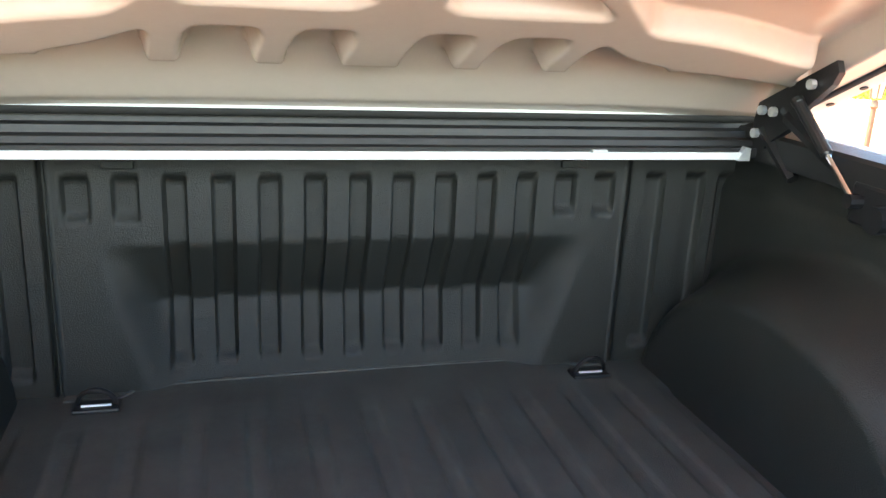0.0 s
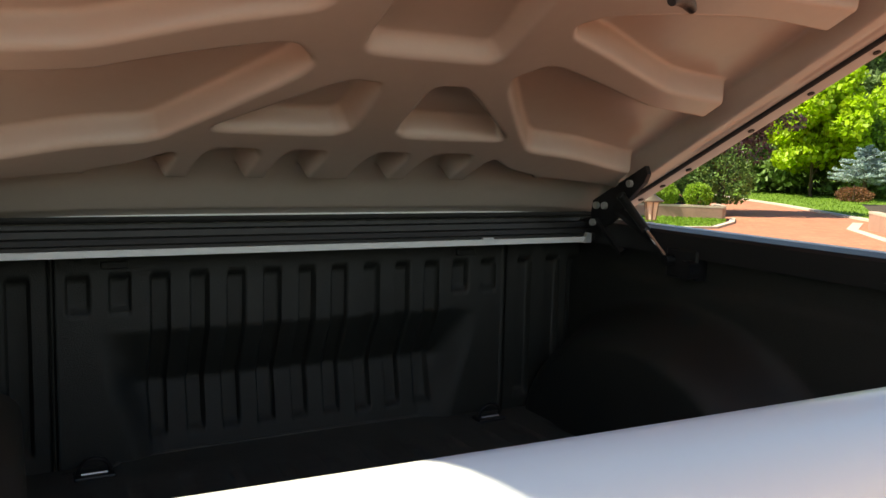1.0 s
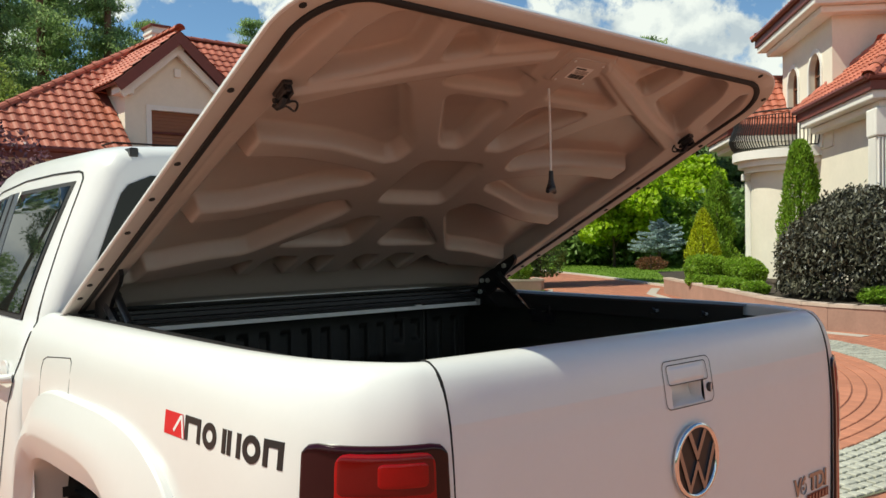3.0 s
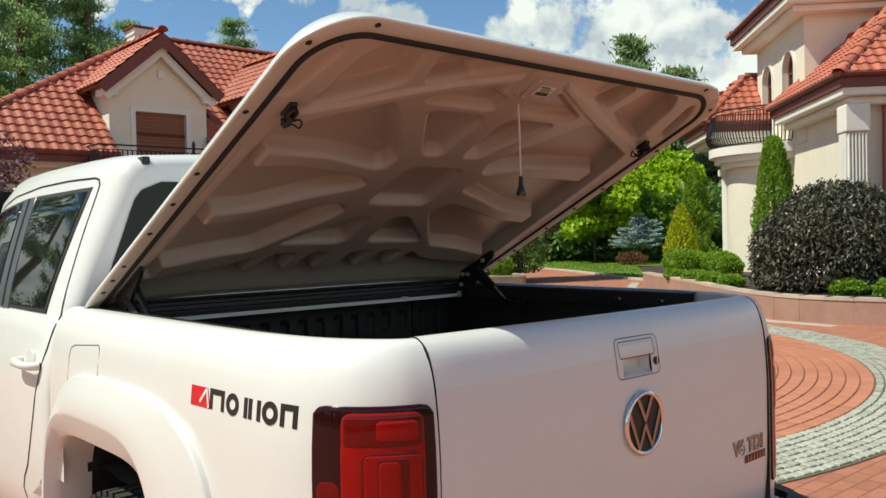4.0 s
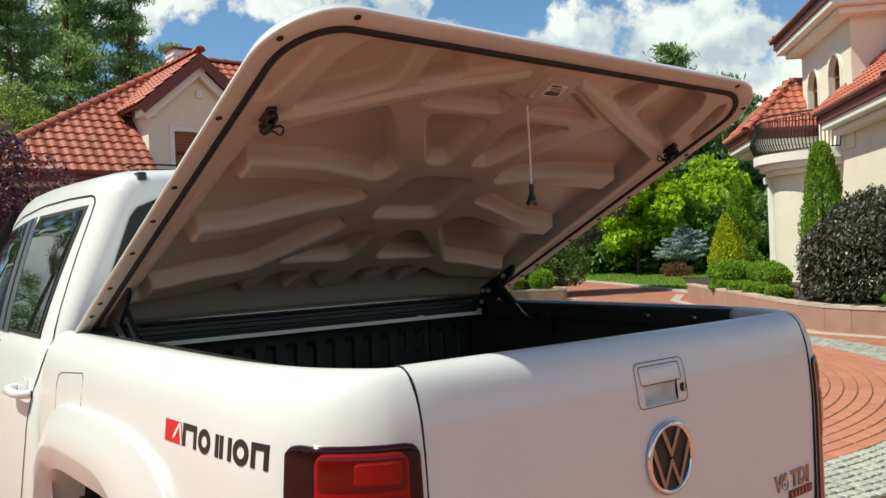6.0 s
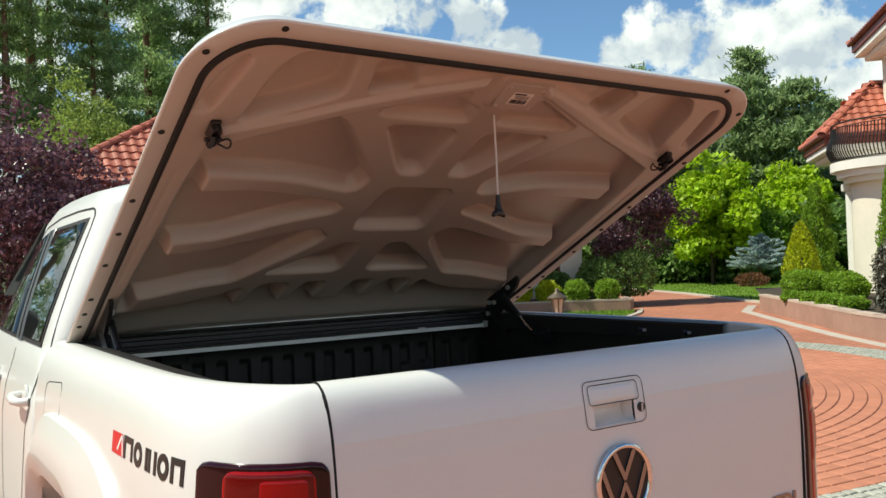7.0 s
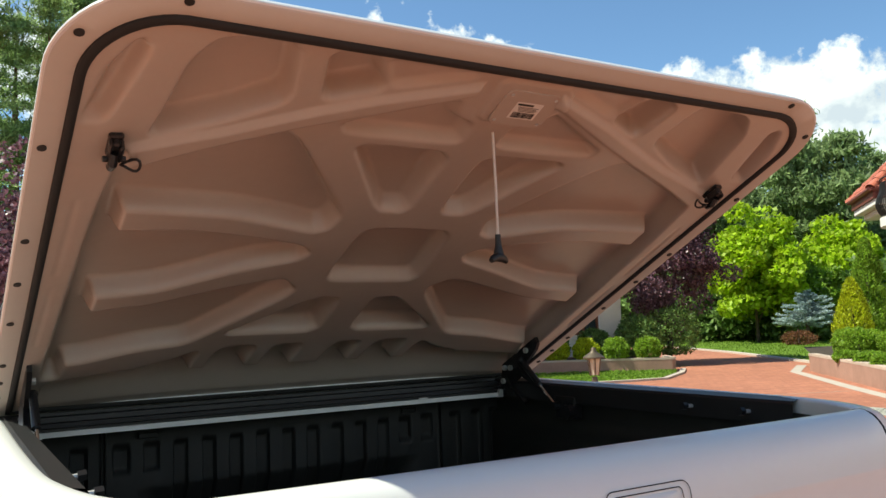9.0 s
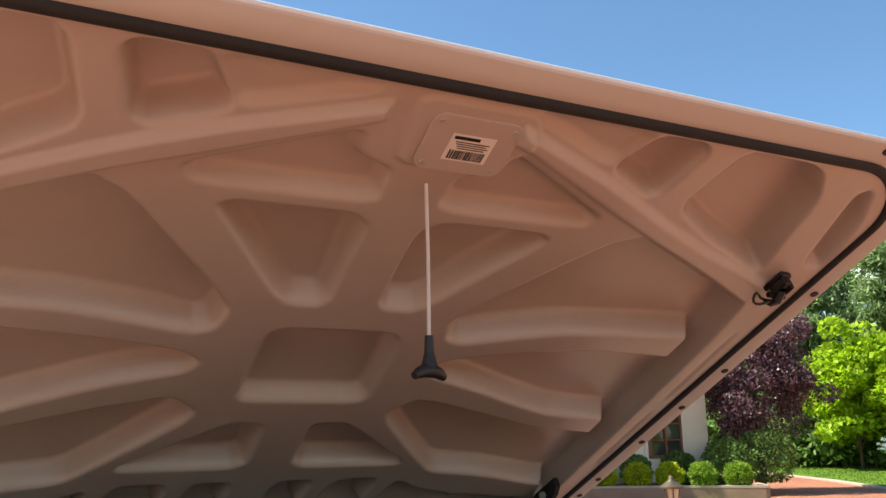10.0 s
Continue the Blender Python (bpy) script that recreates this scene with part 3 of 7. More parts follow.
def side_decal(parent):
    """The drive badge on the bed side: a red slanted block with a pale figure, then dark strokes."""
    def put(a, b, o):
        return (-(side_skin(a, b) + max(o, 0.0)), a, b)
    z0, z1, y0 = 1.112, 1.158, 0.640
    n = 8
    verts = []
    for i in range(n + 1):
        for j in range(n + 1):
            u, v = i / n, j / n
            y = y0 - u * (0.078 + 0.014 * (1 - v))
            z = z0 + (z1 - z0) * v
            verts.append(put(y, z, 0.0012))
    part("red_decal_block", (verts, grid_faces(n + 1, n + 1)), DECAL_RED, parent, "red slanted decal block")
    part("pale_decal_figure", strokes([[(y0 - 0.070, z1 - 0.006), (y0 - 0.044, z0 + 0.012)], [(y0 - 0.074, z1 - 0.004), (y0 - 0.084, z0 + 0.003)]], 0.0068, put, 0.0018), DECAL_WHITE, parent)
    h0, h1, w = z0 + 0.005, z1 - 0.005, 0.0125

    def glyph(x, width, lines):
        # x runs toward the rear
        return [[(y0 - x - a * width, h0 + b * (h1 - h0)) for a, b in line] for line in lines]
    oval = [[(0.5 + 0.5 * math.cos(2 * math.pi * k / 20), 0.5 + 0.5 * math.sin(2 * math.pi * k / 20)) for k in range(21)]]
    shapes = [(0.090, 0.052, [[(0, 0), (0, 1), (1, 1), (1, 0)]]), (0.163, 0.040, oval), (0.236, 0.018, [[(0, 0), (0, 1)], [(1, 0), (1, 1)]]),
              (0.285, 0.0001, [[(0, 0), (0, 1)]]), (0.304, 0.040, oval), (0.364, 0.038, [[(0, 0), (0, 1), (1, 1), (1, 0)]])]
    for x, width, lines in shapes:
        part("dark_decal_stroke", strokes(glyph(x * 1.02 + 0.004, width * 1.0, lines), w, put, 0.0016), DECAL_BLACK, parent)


def bed_interior(parent):
    """The black bed liner: ribbed floor, bulkhead with pressed grooves, side walls with wheel boxes."""
    yb = 1.565
    # floor with lengthwise ribs
    xs = np.linspace(-0.79, 0.79, 317)
    rib = 0.007 * smooth01((np.abs(((xs + 0.05) % 0.1) - 0.05) - 0.012) / 0.008) * (np.abs(xs) < 0.70)
    ys = [0.10, 0.14, 0.16, 0.6, 1.0, 1.40, 1.425, 1.5, yb + 0.10]
    verts = [(x, y, FLOOR_Z + (h if 0.15 < y < 1.41 else 0.007)) for x, h in zip(xs, rib) for y in ys]
    part("bed_floor", (verts, grid_faces(len(xs), len(ys))), BED_FLOOR, parent, "black ribbed plastic bed floor, greyed in colour for its sheen", smooth=50)
    # bulkhead: grooves pressed in, a shallow step bowing out at the foot
    xs = np.arange(-0.82, 0.8201, 0.0036)
    zs = np.concatenate([np.arange(FLOOR_Z - 0.01, 1.245, 0.008)])
    X, Z = np.meshgrid(xs, zs, indexing="ij")
    pitch = 0.0815

    def groove(x0, half, za, zb):
        a = smooth01((half - np.abs(X - x0)) / 0.005 + 0.5)
        b = smooth01((Z - za) / 0.022) * smooth01((zb - Z) / 0.012)
        return a * b
    g = np.zeros_like(X)
    for k in range(-4, 5):
        g = np.maximum(g, groove(k * pitch, 0.0185, 0.80, 1.178))
    for k in (-6, -5, 5, 6):
        # short grooves at the upper corners
        g = np.maximum(g, groove(k * pitch, 0.021, 1.09, 1.178))
    for k in (-1, 1):
        g = np.maximum(g, groove(k * 0.60, 0.021, 0.80, 1.178))
        g = np.maximum(g, groove(k * 0.69, 0.021, 0.85, 1.178))
        g = np.maximum(g, groove(k * 0.765, 0.021, 0.85, 1.178))
    seam = (np.abs(np.abs(X) - 0.537) < 0.006) * 0.008 * np.sign(np.abs(np.abs(X) - 0.537) - 0.003)
    Y = yb + 0.019 * g - seam * 0.8
    # the lower half leans in under a ledge and comes back towards the floor
    lean = np.clip((1.052 - Z) / 0.125, 0, 1) * (1 - 0.5 * np.clip((0.925 - Z) / 0.16, 0, 1))
    Y = Y + 0.066 * smooth01((0.475 - np.abs(X) - 0.30 * np.maximum(0, 1.05 - Z)) / 0.09) * lean
    verts = np.stack([X, Y, Z], -1).reshape(-1, 3)
    part("bulkhead_liner", (verts.tolist(), grid_faces(len(xs), len(zs))), LINER, parent, "black plastic bulkhead with pressed vertical grooves", smooth=65)
    # a rod in the lightened floor colour draws the highlight at the bulkhead's foot
    lip = catmull([(-0.53, 1.540), (-0.435, 1.546), (-0.368, 1.585), (-0.03, 1.598), (0.378, 1.598), (0.452, 1.560), (0.527, 1.548)], 5)
    part("floor_lip", rod_bm([(x, y, FLOOR_Z + 0.005) for x, y in lip], 0.0055, 8), BED_FLOOR, parent, smooth=80)
    for s in (-1, 1):
        ys = np.linspace(0.115, yb + 0.03, 90)
        zs = np.linspace(FLOOR_Z - 0.01, 1.255, 56)
        Yg, Zg = np.meshgrid(ys, zs, indexing="ij")
        r = np.sqrt(((Yg - 1.16) / 0.47) ** 2 + ((Zg - FLOOR_Z + 0.05) / 0.36) ** 2)
        arch = 0.160 * smooth01((1.12 - r) / 0.30)
        lip = 0.02 * smooth01((Zg - 1.14) / 0.05)
        Xg = s * np.minimum(0.765 - arch + lip, np.interp(Yg, INNER[::-1, 1], INNER[::-1, 0]) - 0.014)
        verts = np.stack([Xg, Yg, Zg], -1).reshape(-1, 3)
        part("side_liner", (verts.tolist(), grid_faces(len(ys), len(zs))), LINER, parent, "black plastic side wall with a moulded wheel box", smooth=60)
        # folded edge of the liner over the bed side
        sec = [(0.745, 1.225), (0.745, 1.274), (0.750, 1.281), (0.785, 1.2865), (0.792, 1.285), (0.792, 1.268)]
        verts = [(s * x, y, z) for y in (0.32, 0.325, 0.8, 1.2, 1.57) for x, z in sec]
        rail = part("side_rail", (verts, grid_faces(5, 6)), BLACK, parent, "black clamp rail along the bed side")
        for y in (0.44, 0.62):
            part("rail_bolt", rod_bm([(s * 0.762, y, 1.25), (s * 0.715, y + 0.004, 1.252)], [0.005, 0.005], 8), ALU, rail)
            part("bolt_nut", rod_bm([(s * 0.722, y, 1.252), (s * 0.708, y, 1.253)], 0.010, 6), STEEL_BLACK, rail)
        ring = part("tie_down_base", box_bm((s * 0.470 - 0.040, 1.487, FLOOR_Z + 0.004), (s * 0.470 + 0.040, 1.530, FLOOR_Z + 0.014), 0.004), STEEL_BLACK, parent, "black steel tie-down plate")
        arc = [(s * 0.470 + 0.032 * math.cos(a), 1.51 - 0.012 * math.sin(a), FLOOR_Z + 0.012 + 0.036 * math.sin(a)) for a in np.linspace(0, math.pi, 13)]
        part("tie_down_ring", rod_bm(arc, 0.0045, 8), STEEL_BLACK, ring)
        part("tie_down_pin", rod_bm([(s * 0.470 - 0.025, 1.502, FLOOR_Z + 0.015), (s * 0.470 + 0.025, 1.502, FLOOR_Z + 0.015)], 0.003, 8), ALU, ring)
        part("bulkhead_clip", box_bm((s * 0.418 - 0.027, yb - 0.009, 1.190), (s * 0.418 + 0.027, yb + 0.006, 1.206), 0.003), LINER, parent)
    # crossbar under the lid's front edge, with steps, and the pale sealing strip
    sec = [(1.575, 1.228), (1.462, 1.228), (1.458, 1.234), (1.458, 1.248), (1.472, 1.250), (1.476, 1.260), (1.500, 1.262), (1.503, 1.274), (1.530, 1.276), (1.533, 1.2905), (1.60, 1.296), (1.62, 1.28)]
    verts = [(x, y, z) for x in (-0.80, -0.4, 0, 0.4, 0.80) for y, z in sec]
    part("front_crossbar", (verts, grid_faces(5, len(sec))), BLACK, parent, "black stepped crossbar at the bulkhead")
    part("sealing_strip", box_bm((-0.715, 1.449, 1.2275), (0.712, 1.4565, 1.2415), 0.002), STRIP, parent, "white sealing strip")
    part("strip_clip", box_bm((0.40, 1.447, 1.241), (0.43, 1.456, 1.246), 0.001), ALU, parent)
    for s in (-1, 1):
        part("strip_end", prism_bm([(s * 0.700, 1.226), (s * 0.724, 1.226), (s * 0.724, 1.250), (s * 0.712, 1.253)], (1.446, 1.458)), ALU, parent)


def cab(parent):
    """The crew cab, bonnet and nose as one skin of sections along the truck."""
    def section(y, belt_x, roof_x, roof_z, low_x=0.925, belt_z=1.25):
        if roof_z > belt_z + 0.1:
            zt = max(roof_z - 0.125, belt_z + 0.06)
            top = [(belt_x + (roof_x - belt_x) * f ** 1.15, belt_z + (zt - belt_z) * f) for f in (0.06, 0.24, 0.44, 0.64, 0.84, 1.0)]
            top += [(roof_x - 0.016, zt + (roof_z - zt) * 0.38), (roof_x - 0.048, roof_z - 0.034), (roof_x - 0.125, roof_z - 0.012), (roof_x * 0.5, roof_z), (0, roof_z + 0.006)]
        else:
            top = [(belt_x - 0.01 - k * belt_x / 10.05, belt_z + (roof_z - belt_z) * min(1, 0.3 + k / 7)) for k in range(10)] + [(0, roof_z)]
        low = [(low_x - 0.06, 0.46), (low_x - 0.02, 0.52), (low_x, 0.66), (low_x, 0.85), (low_x - 0.004, 1.0), (low_x - 0.02, 1.10), (low_x - 0.045, 1.18), (belt_x + 0.012, belt_z - 0.012), (belt_x, belt_z)]
        return [(x, y, z) for x, z in low + top]
    rows = [section(1.655, 0.80, 0.622, 1.775, 0.895), section(1.662, 0.816, 0.640, 1.79, 0.905), section(1.68, 0.834, 0.658, 1.805, 0.915), section(1.72, 0.846, 0.672, 1.815), section(1.80, 0.852, 0.684, 1.822), section(1.95, 0.854, 0.688, 1.828), section(2.2, 0.854, 0.688, 1.832), section(2.5, 0.854, 0.688, 1.832), section(2.8, 0.853, 0.684, 1.824), section(3.0, 0.850, 0.676, 1.806), section(3.2, 0.845, 0.660, 1.77), section(3.45, 0.835, 0.63, 1.68), section(3.85, 0.81, 0.60, 1.38),
            section(4.0, 0.81, 0.58, 1.285, belt_z=1.16), section(4.5, 0.80, 0.58, 1.25, belt_z=1.10), section(4.9, 0.76, 0.58, 1.17, 0.90, belt_z=1.03), section(5.05, 0.68, 0.58, 1.0, 0.83, belt_z=0.92)]
    # the rear wheel's arch cuts into the cab's lower corner
    for k, row in enumerate(rows):
        y = row[0][1]
        if y < 1.83:
            low = AXLE_Z + math.sqrt(max(0.62 ** 2 - (y - AXLE_Y) ** 2, 0))
            rows[k] = [(x, y, max(z, low)) for x, y, z in row]
    n = len(rows[0])
    half = [p for r in rows for p in r]
    verts = half + [(-x, y, z) for x, y, z in half]
    faces = grid_faces(len(rows), n)
    off = len(half)
    faces += [tuple(i + off for i in f) for f in faces]
    bm = bmesh.new()
    vs = [bm.verts.new(v) for v in verts]
    for f in faces:
        bm.faces.new([vs[i] for i in f])
    for r, flip in ((0, 1), (len(rows) - 1, -1)):
        loop = [vs[r * n + k] for k in range(n)] + [vs[off + r * n + k] for k in reversed(range(n - 1))]
        bm.faces.new(loop)
    bmesh.ops.remove_doubles(bm, verts=bm.verts[:], dist=0.0005)
    body = part("cab_body", bm, PAINT, parent, "white painted crew cab", smooth=38)

    def skin_x(y, z):
        """Half width of the cab's side at a place."""
        ys = [r[0][1] for r in rows]
        vals = [np.interp(z, [p[2] for p in r[:16]], [p[0] for p in r[:16]]) for r in rows]
        return float(np.interp(y, ys, vals))

    def side_pane(s, corners, out, nm, mat, parent_, lab=""):
        verts, steps = [], (0, 0.012, 0.2, 0.4, 0.6, 0.8, 0.988, 1)
        m = len(steps)
        a, b, c, d = [Vector(q) for q in corners]
        for i in range(m):
            for j in range(m):
                u, v = steps[i], steps[j]
                p = a.lerp(b, u).lerp(d.lerp(c, u), v)
                e = min(i, m - 1 - i, j, m - 1 - j)
                verts.append((s * (skin_x(p.x, p.y) + (out if e else -0.004)), p.x, p.y))
        return part(nm, (verts, grid_faces(m, m)), mat, parent_, lab, smooth=50)
    for s in (-1, 1):
        door = side_pane(s, [(1.838, 1.252), (2.300, 1.252), (2.462, 1.694), (1.822, 1.697)], 0.005, "rear_door_frame", RUBBER, parent, "black window surround")
        side_pane(s, [(1.862, 1.270), (2.292, 1.268), (2.450, 1.680), (1.843, 1.683)], 0.009, "rear_door_glass", GLASS_CAR, door, "dark tinted side window")
        post = side_pane(s, [(2.300, 1.250), (2.470, 1.250), (2.630, 1.690), (2.462, 1.694)], 0.008, "door_post", POST_GREY, parent, "dark grey door post")
        side_pane(s, [(2.375, 1.256), (2.392, 1.256), (2.555, 1.689), (2.538, 1.690)], 0.011, "post_gap", RUBBER, post)
        fd = side_pane(s, [(2.470, 1.250), (3.55, 1.250), (3.22, 1.640), (2.630, 1.690)], 0.005, "front_door_frame", RUBBER, parent, "black window surround")
        side_pane(s, [(2.485, 1.266), (3.48, 1.266), (3.17, 1.625), (2.642, 1.676)], 0.009, "front_door_glass", GLASS_CAR, fd, "dark tinted side window")

        def on_cab(a, b, o):
            return (s * (skin_x(a, b) + 0.0015 + max(o, 0.0) * 0.3), a, b)
        seams = [[(1.85, 0.56), (1.90, 0.66), (1.885, 0.70), (1.845, 0.746), (1.80, 0.85), (1.768, 0.938), (1.735, 1.05), (1.715, 1.15), (1.712, 1.256), (1.735, 1.40), (1.755, 1.52), (1.772, 1.66), (1.780, 1.700), (1.795, 1.718), (1.83, 1.726), (2.10, 1.732), (2.45, 1.730), (2.85, 1.706), (3.10, 1.664), (3.27, 1.60)],
                 [(2.43, 0.56), (2.41, 0.80), (2.39, 1.05), (2.385, 1.248)], [(3.62, 0.56), (3.60, 1.0), (3.60, 1.24)]]
        part("door_seam", strokes([split_line(q) for q in seams], 0.0065, on_cab), SEAM, parent)
        for y in (1.845, 2.70):
            x = skin_x(y, 1.10)
            cup = part("handle_cup", rod_bm([(s * (x - 0.004), y, 1.085), (s * (x + 0.003), y, 1.085)], 0.05, 20), PAINT, parent)
            bar = [(s * (x + o), y + d, 1.092) for d, o in ((-0.115, 0.004), (-0.10, 0.032), (-0.05, 0.042), (0.05, 0.042), (0.085, 0.034), (0.10, 0.004))]
            part("door_handle", rod_bm(bar, 0.014, 10), PAINT, parent, "white painted door handle", smooth=60)
        mirror = part("side_mirror", box_bm((s * 0.93 - 0.10 * (s < 0) - 0.02, 3.36, 1.20), (s * 0.93 + 0.10 * (s > 0) + 0.02, 3.48, 1.42), 0.04, 4), BLACK, parent, "black door mirror")
        part("roof_trim", box_bm((s * 0.560 - 0.014, 1.657, 1.765), (s * 0.560 + 0.014, 1.715, 1.794), 0.005), BLACK, parent, "black roof ditch end cap")
    # rear window, its corners rounded
    verts, nu, nv = [], 25, 13
    for i in range(nu):
        for j in range(nv):
            u, v = i / (nu - 1) * 2 - 1, j / (nv - 1)
            z = 1.34 + 0.366 * v
            w = 0.735 - 0.366 * (z - 1.30)
            k = max(0.0, (v - 0.80) / 0.20)
            w -= 0.075 * (1 - math.sqrt(max(0.0, 1 - k * k)))
            verts.append((u * w, 1.6505, z))
    part("rear_window", (verts, grid_faces(nu, nv)), GLASS_CAR, parent, "dark tinted rear window", smooth=60)
    for s in (-1, 1):
        flare(parent, s, 4.285)
        wheel(parent, s, 4.285)
    # windscreen
    verts = []
    for i in range(11):
        for j in range(6):
            u, v = i / 10 * 2 - 1, j / 5
            verts.append((u * (0.76 - 0.14 * v), 3.86 - 0.53 * v - 0.0 + 0.02, 1.40 + 0.36 * v))
    part("windscreen", (verts, grid_faces(11, 6)), GLASS_CAR, parent, "dark windscreen", smooth=60)


def bumper(parent):
    verts = []
    sec = [(-0.10, 0.44), (-0.125, 0.50), (-0.13, 0.58), (-0.115, 0.645), (-0.09, 0.655), (0.02, 0.655)]
    line = catmull([(-0.915, 0.34), (-0.90, 0.20), (-0.85, 0.09), (-0.72, 0.0), (0, -0.03), (0.72, 0.0), (0.85, 0.09), (0.90, 0.20), (0.915, 0.34)], 6)
    for x, y in line:
        k = 1 - 0.12 * abs(x / 0.955)
        for dy, z in sec:
            verts.append((x * (1 + (0.02 if abs(x) > 0.9 else 0) * (dy < -0.05)), y + dy * k * 0.75, z))
    b = part("rear_bumper", (verts, grid_faces(len(line), len(sec))), BLACK, parent, "black rear step bumper", smooth=50)
    for s in (-1, 1):
        tube = [(s * 0.76, -0.075, 0.585), (s * 0.83, -0.035, 0.59), (s * 0.885, 0.03, 0.595), (s * 0.92, 0.13, 0.595), (s * 0.93, 0.26, 0.59)]
        part("bumper_trim", rod_bm(catmull(tube, 4).tolist(), 0.022, 10), CHROME, b, "chrome bumper end trim", smooth=80)


def pickup():
    truck = thing("pickup_truck", "white pearl double-cab pickup with an open bed cover", "pickup truck")
    for s in (-1, 1):
        bed_side(truck, s)
        flare(truck, s, AXLE_Y)
        wheel(truck, s, AXLE_Y)
        tail_light(truck, s)
        # dark gap between tailgate and corner
        verts = [(s * (GAP_X + o), y + 0.016, z) for y, z in TG_PROFILE[:30] for o in (-0.008, 0.001)]
        part("tailgate_gap", (verts, grid_faces(30, 2)), SEAM, truck)
        arc = [(math.cos(q), math.sin(q)) for q in np.linspace(-0.1, math.pi + 0.1, 41)]
        reach = [oval_radius(c, q, 0.402, 0.397, 0.537, 5.0) for c, q in arc]
        well = [(s * x, AXLE_Y - c * r, AXLE_Z + q * r) for (c, q), r in zip(arc, reach) for x in (0.80, 0.66)]
        back = [(s * 0.665, AXLE_Y - c * r * k, AXLE_Z + q * r * k) for (c, q), r in zip(arc, reach) for k in (1, 0.02)]
        part("wheel_house", (back, grid_faces(41, 2)), RUBBER, truck)
        part("wheel_well", (well, grid_faces(41, 2)), RUBBER, truck)
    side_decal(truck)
    tailgate(truck)
    bed_interior(truck)
    cab(truck)
    bumper(truck)
    part("chassis", box_bm((-0.55, 0.1, 0.42), (0.55, 4.9, 0.60), 0.02), BLACK, truck)
    def on_side(a, b, o):
        return (-(side_skin(a, b) + max(o, 0.0) * 0.5), a, b)
    part("fuel_flap_seam", strokes([[(1.47, 1.07), (1.47, 1.15), (1.46, 1.175), (1.43, 1.185), (1.24, 1.200), (1.225, 1.19), (1.22, 1.11)]], 0.0022, on_side), SEAM, truck)
    return truck


pickup()


# ---- the bed cover ----
TILT = radians(26.0)
LP, LD, LN = Vector((0, 1.55, 1.305)), Vector((0, -math.cos(TILT), math.sin(TILT))), Vector((0, math.sin(TILT), math.cos(TILT)))
LID_LEN, LX = 1.496, 0.029


def lw(x, d, h):
    h = h - 0.024 * min(1.0, abs(x - LX) / 0.84) ** 5
    d = d - 0.011 * (x - LX) * d
    return LP + Vector((1, 0, 0)) * x + LD * d + LN * h


def half_width(d, inset=0.0):
    """Half width of the cover's outline at d from its front edge, with round rear corners."""
    w = 0.854 - 0.014 * d - inset
    r, end = max(0.17 - inset * 0.8, 0.03), LID_LEN - inset
    k = d - (end - r)
    if k > 0:
        w = w - r + math.sqrt(max(r * r - k * k, 0))
    return w


def lid_outline(inset, n=120):
    """Closed outline of the cover: along the front, up one side, round the rear, down the other."""
    end, r = LID_LEN - inset, max(0.17 - inset * 0.8, 0.03)
    lo = inset * 0.4
    ds = [lo + (end - r - lo) * k / 14 for k in range(15)] + [end - r + r * math.sin(math.pi / 2 * k / 12) for k in range(1, 13)]
    right = [(half_width(d, inset), d) for d in ds]
    return right + [(-x, d) for x, d in reversed(right)]


